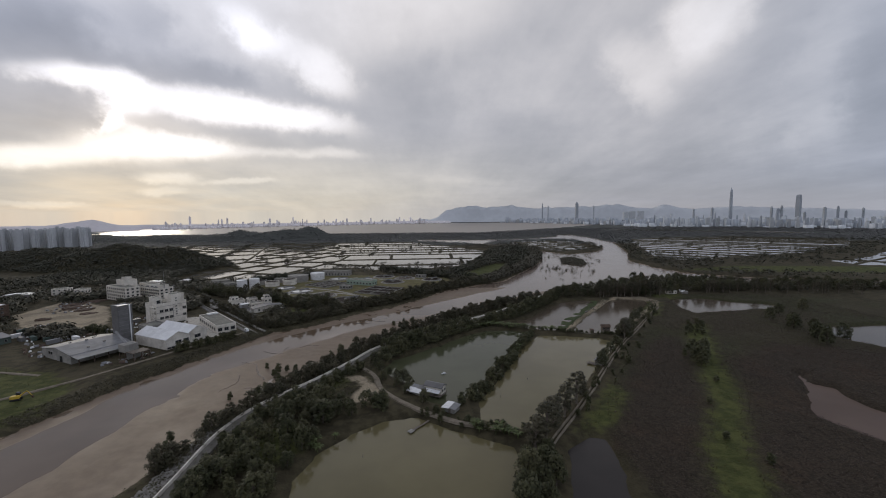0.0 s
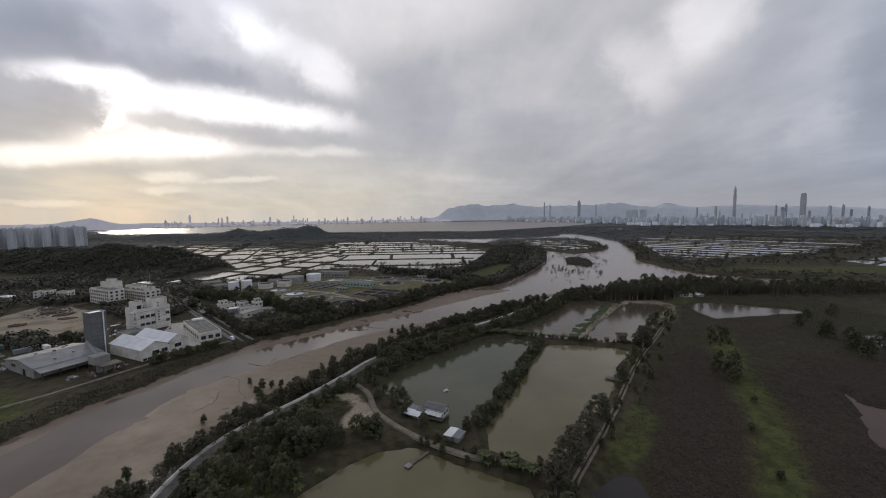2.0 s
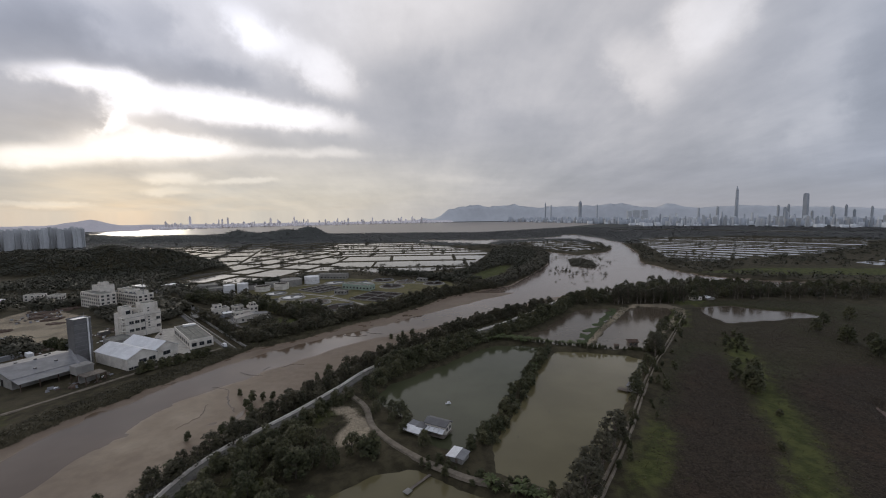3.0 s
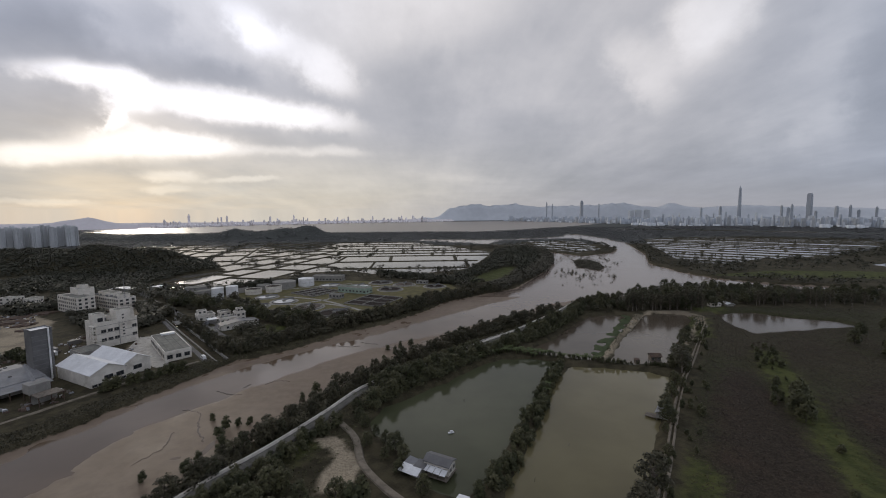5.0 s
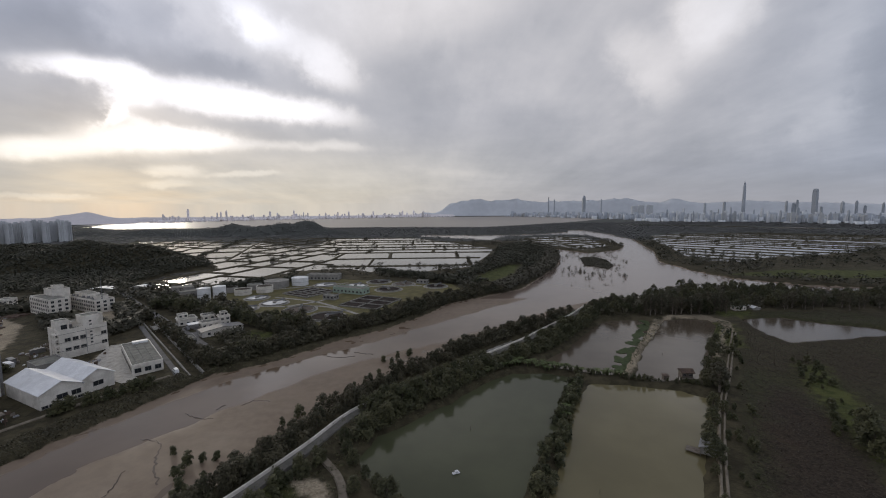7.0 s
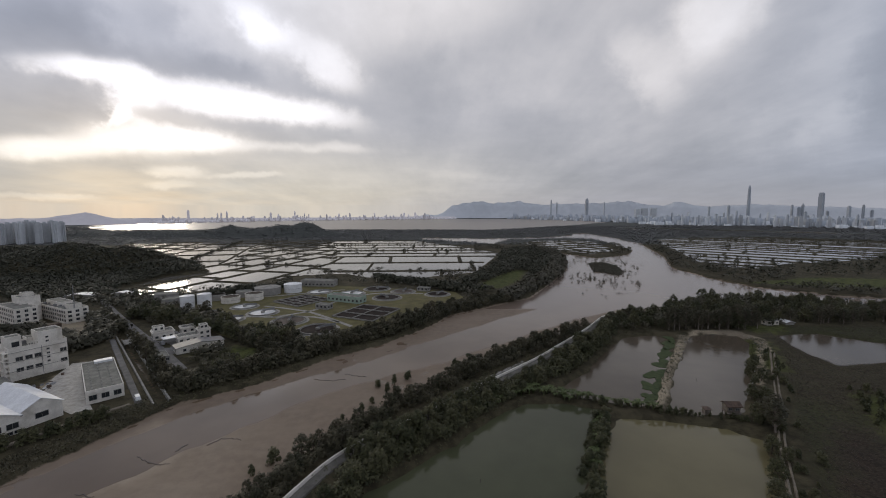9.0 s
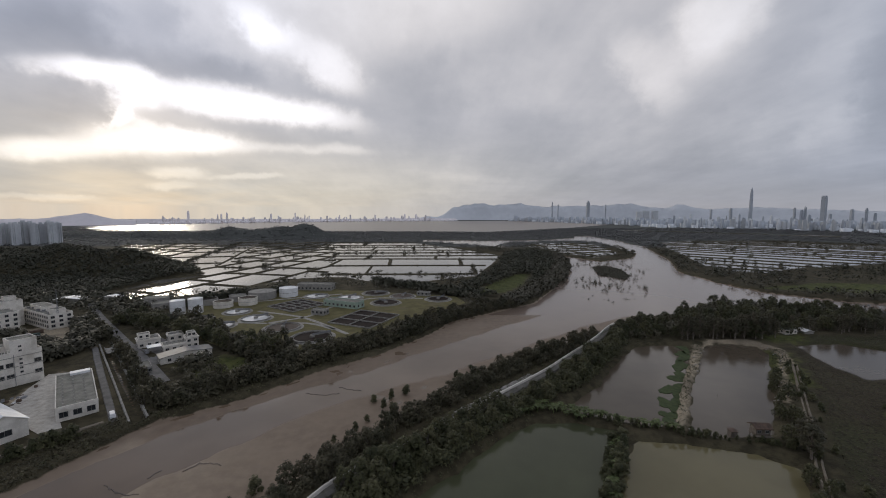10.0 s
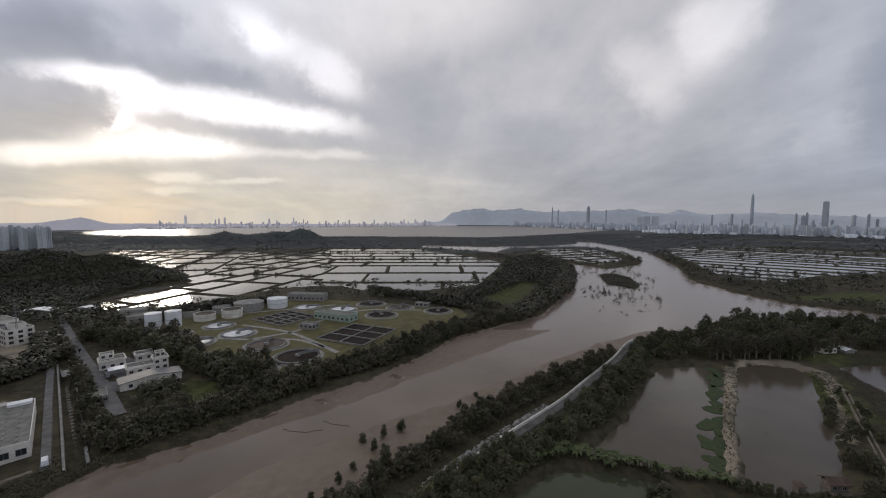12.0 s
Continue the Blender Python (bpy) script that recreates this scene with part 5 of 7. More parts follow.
# white twin-gabled warehouse by the embankment
ware = thing("warehouse", pose(-168, 253, G, 0, 0, 64), "white twin-gabled sheet metal warehouse by the embankment", "warehouse")
for x, w, y0, d in ((-5.2, 14.0, 0.0, 31.0), (8.0, 12.2, 2.0, 31.0)):
    b = part("wall", gable_body(w, d, 6.2, 9.6, x), M_WHITEWALL, ware)
    r = part("roof", gable_bm(w, d, 6.2, 9.6, x), M_WHITEMETAL, ware)
    for ob in (b, r):
        ob.matrix_basis = pose(0, y0, 0)
for x, w in ((-5.2, 3.4), (-0.6, 3.0), (8.0, 3.6)):
    window(ware, x, -15.55 if x < 5 else -13.55, 2.2, w, 1.9, 0)
for i in range(6):
    window(ware, -10.8 + i * 2.3, -15.55, 0.2, 1.8, 1.0, 0)
part("gutter", boxed(1.85, -0.5, 5.95, 0.5, 31.5, 0.35), M_GREYMETAL, ware)

# white factory block behind it
fac = thing("factory", pose(-204, 303, G, 0, 0, 60), "white weathered factory block with roof towers", "factory")
block(fac, 21, 15, 14.6, M_WHITEWALL, M_OLDROOF, rim=1.2)
block(fac, 9, 9, 6.2, M_WHITEWALL, M_OLDROOF, x=4.5, y=-2.9, z=14.6, rim=0.5, name="roof_tower")
block(fac, 5.5, 6, 5.4, M_WHITEWALL, M_OLDROOF, x=-7.6, y=-1.0, z=14.6, rim=0.5, name="stair_tower")
block(fac, 4.0, 6, 3.0, M_WHITEWALL, M_OLDROOF, x=0.0, y=3.5, z=14.6, rim=0.0, name="plant_room")
for z in (3.9, 9.2):
    for x in (-7.0, -3.7, -0.5, 8.8):
        window(fac, x, -7.53, z, 2.3, 1.7, 0)
for z in (5.6, 7.6, 9.6, 11.6, 15.6, 17.6):
    window(fac, 3.2, -7.53 if z < 14.6 else -7.43, z, 0.9, 0.7, 0)
for z in (2.6, 7.2, 10.8):
    part("balcony", boxed(-11.2, -4.6, z, 1.4, 5.2, 1.1), M_WHITEWALL, fac)
    window(fac, -10.53, -4.6, z + 1.2, 2.0, 1.8, -90)
for z in (5.0, 9.6, 13.6):
    part("slab", boxed(-11.3, -4.6, z, 2.0, 5.8, 0.3), M_WHITEWALL, fac)
for y in (-7.2, -4.6, -2.0):
    part("balcony_post", boxed(-12.0, y, -0.2, 0.4, 0.4, 14.0), M_WHITEWALL, fac)
# dark sheet on the solid wall, in place of the opening's inner shade
part("terrace_opening", boxed(-7.0, -4.03, 15.4, 2.6, 0.1, 2.4), M_GLASS, fac)
for i in range(6):
    part("terrace_post", boxed(-3.4 + i * 0.9, -6.9, 14.72, 0.25, 0.25, 2.2), M_WHITEWALL, fac)
part("terrace_beam", boxed(-1.1, -6.9, 16.92, 5.2, 0.3, 0.3), M_WHITEWALL, fac)
for z in (4.4, 8.9, 13.4):
    part("ledge", boxed(0, -7.62, z, 21.1, 0.22, 0.18), M_GREYWALL, fac)
part("downpipe", boxed(0.9, -7.66, 0, 0.16, 0.16, 14.6), M_GREYMETAL, fac)
for x in (-6.0, -2.5, 2.0):
    part("water_tank", boxed(x, 2.0, 14.72, 1.6, 1.4, 1.5), M_GREYMETAL, fac)

# concrete yard building beside the canal
yard = thing("workshop", pose(-158, 287.5, G, 0, 0, 43.6), "long low workshop with a stained flat roof", "workshop")
block(yard, 12.5, 43, 5.2, M_WHITEWALL, M_OLDROOF, rim=0.5)
for i in range(8):
    window(yard, -6.28, -18 + i * 5.1, 1.6, 2.6, 1.8, -90)
for i in range(3):
    window(yard, -4.0 + i * 4.0, -21.53, 1.4, 2.4, 2.0, 0)
part("roof_extension", boxed(2.0, 19.0, 5.3, 7.0, 3.5, 1.0), M_WHITEMETAL, yard)
for x in (-4.0, -0.6, 2.8):
    for i in range(9):
        part("roof_vent", boxed(x, -18 + i * 4.1, 5.32, 0.5, 1.2, 0.3), M_CONCRETE, yard)

slab = bmesh.new()
slab.faces.new([slab.verts.new((x, y, G + 0.16)) for x, y in ((-147, 260), (-142, 264), (-147, 268.5), (-176.5, 299.5), (-184, 317), (-195, 313), (-188, 296), (-177, 275))])
bmesh.ops.recalc_face_normals(slab, faces=slab.faces[:])
tagged(part("pavement_yard", slab, M_PALECONC, None), "pale stained concrete yard beside the workshop", "pavement", kind="structure")
tagged(part("path_field", strip([(-236, 206), (-218, 203), (-198, 199)], 1.6, 1.95), M_DIRTROAD, None), "pale path across the grass", "path", kind="structure")

# grey shed with an open lean-to
shed = thing("storage_shed", pose(-199, 231, G, 0, 0, -26), "large grey sheet metal shed with an open lean-to", "shed")
part("wall", gable_body(32, 28, 4.9, 7.2, -6.0), M_GREYWALL, shed)
part("roof", gable_bm(32, 28, 4.9, 7.2, -6.0), M_GREYMETAL, shed)
lean = part("lean_to_roof", boxed(0, 0, 0, 7.6, 28.5, 0.25), M_GREYMETAL, shed)
lean.matrix_basis = pose(13.9, 0, 4.2, 0, 7, 0)
for i in range(5):
    part("post", boxed(17.0, -13.4 + i * 6.7, -0.3, 0.35, 0.35, 3.8), M_RUST, shed)
window(shed, -12, -14.03, 2.6, 4.6, 1.5, 0)
part("door", boxed(-0.5, -14.06, 0, 2.6, 0.12, 3.2), M_GLASS, shed)
for x, y in ((-12, 6), (-6, 0), (-10, -6), (2, 5), (5, -4), (-16, 9)):
    zz = 7.2 - abs(x + 6) * 2.3 / 16 + 0.2
    part("roof_vent", boxed(x, y, zz, 1.0, 1.0, 0.6), M_DARKMETAL, shed)

# concrete batching tower
silo = thing("batching_tower", pose(-194, 248, G, 0, 0, 64), "tall dark clad batching tower with a pale pipe", "tower")
part("wall", boxed(0, 0, -0.3, 7.6, 7.6, 24.8, soft=0.15), M_DARKMETAL, silo)
part("roof", boxed(0, 0, 24.5, 7.2, 7.2, 0.25), M_WHITEMETAL, silo)
bm = bmesh.new()
parapet(bm, 0, 0, 24.505, 7.9, 7.9, 0.7, 0.25)
part("parapet", bm, M_DARKMETAL, silo)
bm = bmesh.new()
tube(bm, 2.2, -4.2, 0, 0.35, 0.35, 25.2, 10)
part("pipe", bm, M_WHITEMETAL, silo)
for i in range(10):
    part("cladding_band", boxed(0, -3.83, 1.2 + i * 2.3, 7.62, 0.08, 0.16), M_GREYMETAL, silo)
for sx, sy in ((-3.0, 3.0), (3.2, 2.0)):
    bm = bmesh.new()
    tube(bm, sx, sy, 24.7, 0.05, 0.03, 2.6, 6)
    part("mast", bm, M_GREYMETAL, silo)

# hopper and conveyor beside it
hop = thing("hopper", pose(-174, 225.5, G, 0, 0, 64), "rusty aggregate hopper on a steel frame", "hopper")
part("bin", boxed(0, 0, 3.4, 7.0, 6.5, 4.4, soft=0.2), M_GREYWALL, hop)
bm = bmesh.new()
tube(bm, 0, 0, 1.2, 0.9, 3.0, 2.2, 4)
part("chute", bm, M_RUST, hop)
for sx in (-3.2, 3.2):
    for sy in (-2.9, 2.9):
        part("leg", boxed(sx, sy, -0.3, 0.4, 0.4, 3.8), M_RUST, hop)
bm = bmesh.new()
limb(bm, (0.0, 2.0, 7.5), (2.0, 16.0, 12.0), 0.7, 0.7, 4)
part("conveyor", bm, M_GREYMETAL, hop)
bay = thing("loading_bay", pose(-166, 222, G, 0, 0, 64), "brown roofed open loading bay", "shelter")
part("roof", boxed(0, 0, 4.2, 8.5, 7.0, 0.4), M_WOOD, bay)
part("back_wall", boxed(0, 3.3, -0.2, 8.3, 0.3, 4.4), M_GREYWALL, bay)
for sx in (-4.0, 0.0, 4.0):
    part("post", boxed(sx, -3.2, -0.2, 0.3, 0.3, 4.4), M_RUST, bay)
side = thing("plant_building", pose(-196, 276, G, 0, 0, 60), "low grey concrete plant building", "building")
block(side, 11, 13, 5.0, M_GREYWALL, M_OLDROOF, rim=0.6)
window_rows(side, 11, 13, 1, 1.6, 3.0, 3, 3, 1.6, 1.4, "fl")
wallg = thing("site_wall", pose(-197, 291, G, 0, 0, 64), "pierced concrete site wall", "wall")
for i in range(10):
    part("post", boxed(-13.0, -9 + i * 2.0, 0, 0.3, 0.3, 2.4), M_CONCRETE, wallg)
part("rail", boxed(-13.0, 0, 2.2, 0.35, 19, 0.25), M_CONCRETE, wallg)
part("base", boxed(-13.0, 0, -0.2, 0.35, 19, 1.0), M_CONCRETE, wallg)

# white blocks further back
rear = thing("office_block", pose(-302, 388, G, 0, 0, -28), "white four storey block with rows of windows", "office block")
block(rear, 34, 12, 13.0, M_WHITEWALL, M_OLDROOF, rim=0.9)
block(rear, 15, 11, 17.5, M_WHITEWALL, M_OLDROOF, x=-10, y=8.0, rim=0.9, name="rear_wall")
block(rear, 6, 6, 2.6, M_WHITEWALL, M_OLDROOF, x=-12, y=9, z=17.5, rim=0.3, name="roof_house")
window_rows(rear, 34, 12, 4, 1.5, 3.1, 9, 3, 1.6, 1.5, "frl")
for i in range(4):
    part("ledge", boxed(0, 0, 0.9 + i * 3.1, 34.5, 12.5, 0.2), M_WHITEWALL, rear)
for i in range(10):
    part("pilaster", boxed(-17.0 + i * 34 / 9, -6.12, -0.2, 0.45, 0.3, 13.2), M_WHITEWALL, rear)
wing = thing("office_block", pose(-285, 404, G, 0, 0, -27), "long white three storey block with stepped terraces", "office block")
block(wing, 46, 13, 9.6, M_WHITEWALL, M_OLDROOF, rim=0.9)
block(wing, 22, 8, 2.8, M_WHITEWALL, M_OLDROOF, x=-8, y=1.5, z=9.6, rim=0.4, name="upper_wall")
block(wing, 8, 7, 3.2, M_WHITEWALL, M_OLDROOF, x=17, y=0, z=9.6, rim=0.4, name="roof_house")
window_rows(wing, 46, 13, 3, 1.4, 3.0, 13, 3, 1.9, 1.5, "frl")
for i in range(3):
    part("ledge", boxed(0, 0, 0.8 + i * 3.0, 46.6, 13.6, 0.22), M_WHITEWALL, wing)
for i in range(14):
    part("pilaster", boxed(-23.0 + i * 46 / 13, -6.62, -0.2, 0.45, 0.3, 9.8), M_WHITEWALL, wing)
for i in range(7):
    part("roof_box", boxed(-19 + i * 5.5, -3.2 + (i % 3), 9.72, 2.0, 1.6, 1.3), M_GREYMETAL, wing)
mast = thing("radio_mast", pose(-266, 393, G), "thin grey lattice radio mast", "mast")
for a in range(3):
    bm = bmesh.new()
    limb(bm, (0.7 * math.cos(a * 2.09), 0.7 * math.sin(a * 2.09), -0.2), (0.1 * math.cos(a * 2.09), 0.1 * math.sin(a * 2.09), 27), 0.12, 0.06, 5)
    part("leg", bm, M_GREYMETAL, mast)
bm = bmesh.new()
for i in range(13):
    k = 0.7 - 0.6 * i / 13
    for a in range(3):
        p, q = a * 2.09, (a + 1) * 2.09
        limb(bm, (k * math.cos(p), k * math.sin(p), i * 2.0), (k * math.cos(q), k * math.sin(q), i * 2.0 + 1.0), 0.05, 0.05, 4)
part("bracing", bm, M_GREYMETAL, mast)


def low_house(x, y, rz, w, d, h, label, walls=M_WHITEWALL, roofing=M_GREYMETAL, pitched=False, n=3):
    ob = thing("low_house", pose(x, y, float(height(np.array([x]), np.array([y]))[0]) if y < 330 or x < -215 else G, 0, 0, rz), label, "house")
    if pitched:
        part("wall", gable_body(w, d, h, h + 1.4), walls, ob)
        part("roof", gable_bm(w, d, h, h + 1.4), roofing, ob)
    else:
        block(ob, w, d, h, walls, roofing, rim=0.5)
    window_rows(ob, w, d, max(1, int(h // 3)), 1.1, 3.0, n, 2, 1.3, 1.3, "frl")
    return ob


for x, y, rz, w, d, h, label, walls, roofing, pit in (
        (-143, 337, 43, 24, 9, 3.4, "long low house with a dark roof", M_WHITEWALL, M_DARKMETAL, True),
        (-152, 318, 43, 6, 12, 3.0, "small grey roadside hut", M_GREYWALL, M_OLDROOF, False),
        (-252, 470, 20, 20, 12, 5.0, "low grey building by the works", M_GREYWALL, M_OLDROOF, False),
        (-235, 452, 40, 16, 12, 4.5, "low grey-brown building by the works", M_GREYWALL, M_OLDROOF, False),
        (-330, 470, 10, 22, 10, 4.0, "low pale house below the hill", M_GREYWALL, M_WHITEMETAL, True),
        (-300, 480, 0, 16, 8, 3.5, "low pale house below the hill", M_GREYWALL, M_WHITEMETAL, True),
        (-390, 420, 15, 14, 9, 6.0, "small pale house below the hill", M_WHITEWALL, M_OLDROOF, False),
        (-362, 412, 5, 10, 9, 7.0, "small pale house below the hill", M_WHITEWALL, M_OLDROOF, False),
        (-415, 400, 25, 22, 10, 4.0, "low pale shed below the hill", M_GREYWALL, M_WHITEMETAL, True),
        (-340, 305, -20, 20, 16, 13.0, "red-brown block at the edge of the yards", M_RUST, M_WHITEMETAL, False),
        (-305, 262, -20, 24, 14, 4.5, "grey roofed yard shed", M_GREYWALL, M_GREYMETAL, True),
        (-282, 254, -20, 20, 10, 4.0, "green-grey roofed yard shed", M_BLUETARP, M_GREYMETAL, True),
        (-310, 240, -20, 20, 12, 4.2, "grey roofed yard shed", M_GREYWALL, M_GREYMETAL, True)):
    low_house(x, y, rz, w, d, h, label, walls, roofing, pit)


def gate_block(x, y, rz, w, d, h, label, upper, n, boxes=()):
    """A small flat-roofed block with an upper storey set back, sills, roof boxes and a water tank."""
    ob = thing("gatehouse", pose(x, y, G, 0, 0, rz), label, "house", "works offices")
    block(ob, w, d, h, M_WHITEWALL, M_OLDROOF, rim=0.7)
    window_rows(ob, w, d, max(1, int(h // 3)), 1.1, 3.0, n, 2, 1.4, 1.2, "frl")
    part("eave", boxed(0, 0, h - 0.25, w + 0.9, d + 0.9, 0.22), M_WHITEWALL, ob)
    if upper:
        ux, uy, uw, ud, uh = upper
        block(ob, uw, ud, uh, M_WHITEWALL, M_OLDROOF, x=ux, y=uy, z=h, rim=0.5, name="upper_wall")
        window_rows(ob, uw, ud, 1, h + 0.9, 3.0, 2, 1, 1.2, 1.1, "frl", ux, uy)
    for bx, by, bw, bh in boxes:
        part("roof_box", boxed(bx, by, h + 0.12, bw, bw * 0.8, bh, soft=0.05), M_GREYWALL, ob)
    return ob


gate_block(-178, 357, 43, 11, 9, 4.6, "white two storey gatehouse with a terrace roof", (-2.0, 1.4, 6.0, 5.0, 2.6), 3, ((3.6, -2.0, 1.4, 1.1), (3.8, 1.8, 1.0, 0.8)))
gate_block(-170, 369, 43, 8, 7, 3.6, "white low office with roof plant", None, 2, ((-1.5, 0.0, 1.8, 1.0), (1.6, 1.0, 1.2, 0.9), (1.4, -1.6, 1.0, 0.7)))
gate_block(-157, 351, 43, 14, 8, 3.8, "white flat-roofed site office with a railed roof", None, 4, ((-4.0, 1.0, 1.6, 1.2), (0.0, -1.0, 1.2, 0.8), (4.2, 1.2, 1.8, 1.0)))
gate_block(-151, 355, 43, 6.5, 6.5, 6.6, "white square stair block with a roof house", (0.0, 0.0, 4.2, 4.2, 2.4), 2, ())
canopy = thing("canopy", pose(-166, 346, G, 0, 0, 43), "bright white flat canopy on posts at the gate", "canopy")
part("roof", boxed(0, 0, 3.4, 8.0, 6.0, 0.35, soft=0.05), M_WHITEMETAL, canopy)
for sx in (-3.5, 3.5):
    for sy in (-2.5, 2.5):
        part("post", boxed(sx, sy, -0.2, 0.3, 0.3, 3.6), M_GREYMETAL, canopy)
forecourt = bmesh.new()
forecourt.faces.new([forecourt.verts.new((x, y, G + 0.16)) for x, y in ((-152, 326), (-140, 334), (-150, 350), (-164, 362), (-182, 372), (-188, 358), (-170, 344))])
bmesh.ops.recalc_face_normals(forecourt, faces=forecourt.faces[:])
tagged(part("pavement_gate", forecourt, M_ASPHALT, None), "grey paved forecourt of the works offices", "pavement", kind="structure")


# ---------------------------------------------------------------- treatment works
lawn_bm = bmesh.new()
works_ground = [lawn_bm.verts.new((x, y, G + 0.14)) for x, y in WORKS]
lawn_bm.faces.new(works_ground)
tagged(part("lawn_works", lawn_bm, M_LAWN, None), "yellow-green mown grass of the treatment works", "lawn", kind="structure")


def round_basin(x, y, r, liquid, label, bridge=20.0):
    ob = thing("settling_basin", pose(x, y, G, 0, 0, bridge), label, "basin", "round settling basins")
    bm = bmesh.new()
    ring(bm, r - 0.45, r, -0.2, 1.1)
    part("wall", bm, M_CONCRETE, ob)
    bm = bmesh.new()
    ring(bm, r - 1.5, r - 1.15, 0.25, 0.85)
    part("weir", bm, M_CONCRETE, ob)
    bm = bmesh.new()
    bmesh.ops.create_circle(bm, cap_ends=True, segments=40, radius=r - 0.4, matrix=Matrix.Translation((0, 0, 0.45)))
    part("water", bm, liquid, ob)
    bm = bmesh.new()
    ring(bm, r + 0.02, r + 2.0, 0.1, 0.2)
    part("apron", bm, M_CONCRETE, ob)
    bm = bmesh.new()
    tube(bm, 0, 0, 0.3, 1.5, 1.5, 1.4, 16)
    part("centre_well", bm, M_CONCRETE, ob)
    part("bridge", boxed(r / 2, 0, 1.2, r, 0.9, 0.35), M_CONCRETE, ob)
    for s in (-0.42, 0.42):
        part("rail", boxed(r / 2, s, 1.55, r, 0.06, 0.9), M_GREYMETAL, ob)


for x, y, r, liquid, word, br in ((-159, 398, 10.5, M_FROTH, "pale", 30), (-142, 418, 10.5, M_FROTH, "pale", 60), (-166, 438, 9.5, M_FROTH, "pale", 20), (-184, 414, 10.5, M_BROWNWATER, "brown", 140),
                                  (-112, 394, 11.8, M_BROWNWATER, "brown", 100), (-85, 373, 12.6, M_SLUDGE, "dark", 40), (-101, 352, 12.0, M_BROWNWATER, "brown", 200), (-122, 499, 10.5, M_FROTH, "pale", 10),
                                  (-89, 492, 11.5, M_FROTH, "pale", 70), (-68, 514, 12.0, M_SLUDGE, "dark", 10), (-52, 472, 12.0, M_SLUDGE, "dark", 130), (-40, 500, 11.0, M_BROWNWATER, "brown", 80), (-6, 487, 11.0, M_SLUDGE, "dark", 60)):
    round_basin(x, y, r, liquid, f"round concrete settling basin with {word} water", br)


def tank_rows(x, y, rz, w, d, nx, ny, label):
    """Rectangular aeration tanks with walkways between them."""
    ob = thing("aeration_tanks", pose(x, y, G, 0, 0, rz), label, "tanks", "aeration tanks")
    part("base", boxed(0, 0, -0.2, w, d, 0.5), M_CONCRETE, ob)
    for i in range(nx + 1):
        part("walkway", boxed(-w / 2 + i * w / nx, 0, 0.3, 0.5, d, 0.9), M_CONCRETE, ob)
    for j in range(ny + 1):
        part("cross_walkway", boxed(0, -d / 2 + j * d / ny, 0.3, w, 0.45, 0.86), M_CONCRETE, ob)
    for i in range(nx):
        for j in range(ny):
            part("liquid", boxed(-w / 2 + (i + 0.5) * w / nx, -d / 2 + (j + 0.5) * d / ny, 0.31, w / nx - 0.9, d / ny - 0.8, 0.25), M_SLUDGE, ob)
    return ob


tank_rows(-126, 460, 57, 34, 34, 5, 3, "rows of dark rectangular aeration tanks")
tank_rows(-60, 417, 66, 40, 36, 3, 2, "rows of dark rectangular aeration tanks with walkways")


def round_tank(x, y, r, h, wall, top, label, dome=0.0):
    ob = thing("storage_tank", pose(x, y, G), label, "tank", "storage tanks")
    bm = bmesh.new()
    tube(bm, 0, 0, -0.2, r, r, h + 0.2, 32)
    part("wall", bm, wall, ob)
    bm = bmesh.new()
    if dome:
        tube(bm, 0, 0, h, r * 0.98, r * 0.15, dome, 32)
    else:
        bmesh.ops.create_circle(bm, cap_ends=True, segments=32, radius=r - 0.35, matrix=Matrix.Translation((0, 0, h + 0.01)))
    part("roof", bm, top, ob)
    bm = bmesh.new()
    ring(bm, r - 0.3, r + 0.12, h - 0.25, h + 0.35, 32)
    part("rim", bm, wall, ob)
    bm = bmesh.new()
    ring(bm, r + 0.0, r + 0.08, h * 0.5, h * 0.5 + 0.2, 32)
    part("band", bm, M_GREYWALL, ob)


round_tank(-209, 431, 5.2, 10.8, M_WHITEMETAL, M_WHITEMETAL, "tall white cylindrical tank", 0.8)
round_tank(-198, 436, 5.2, 11.4, M_WHITEMETAL, M_WHITEMETAL, "tall white cylindrical tank", 0.8)
round_tank(-187, 456, 7.6, 5.0, M_WHITEWALL, M_SLUDGE, "low white open tank")
round_tank(-171, 466, 7.6, 6.0, M_WHITEWALL, M_SLUDGE, "low white open tank")
round_tank(-205, 466, 7.0, 5.0, M_GREYWALL, M_SLUDGE, "low grey open round tank")
round_tank(-187, 480, 7.0, 5.0, M_GREYWALL, M_OLDROOF, "low grey covered tank")
round_tank(-149, 501, 8.4, 8.0, M_WHITEMETAL, M_WHITEMETAL, "white cylindrical covered tank", 0.6)
round_tank(-170, 492, 12.0, 6.5, M_GREYWALL, M_CONCRETE, "broad grey digester tank", 1.4)
for x, y, rz, w, d, h, label, walls in ((-86, 459, -24, 34, 11, 5.2, "pale green pump house", M_GREENWALL), (-133, 534, -5, 36, 12, 6.0, "grey flat-roofed works building", M_GREYWALL),
                                        (-98, 432, -24, 12, 7, 3.6, "small grey control house", M_GREYWALL), (-20, 505, -20, 12, 7, 3.2, "small grey control house", M_GREYWALL),
                                        (-190, 500, 10, 16, 9, 4.5, "low grey works building", M_GREYWALL)):
    ob = thing("works_building", pose(x, y, G, 0, 0, rz), label, "building")
    block(ob, w, d, h, walls, M_OLDROOF, rim=0.6)
    window_rows(ob, w, d, 1, 1.5, 3.0, max(3, int(w / 4)), 2, 1.8, 1.6, "frl")
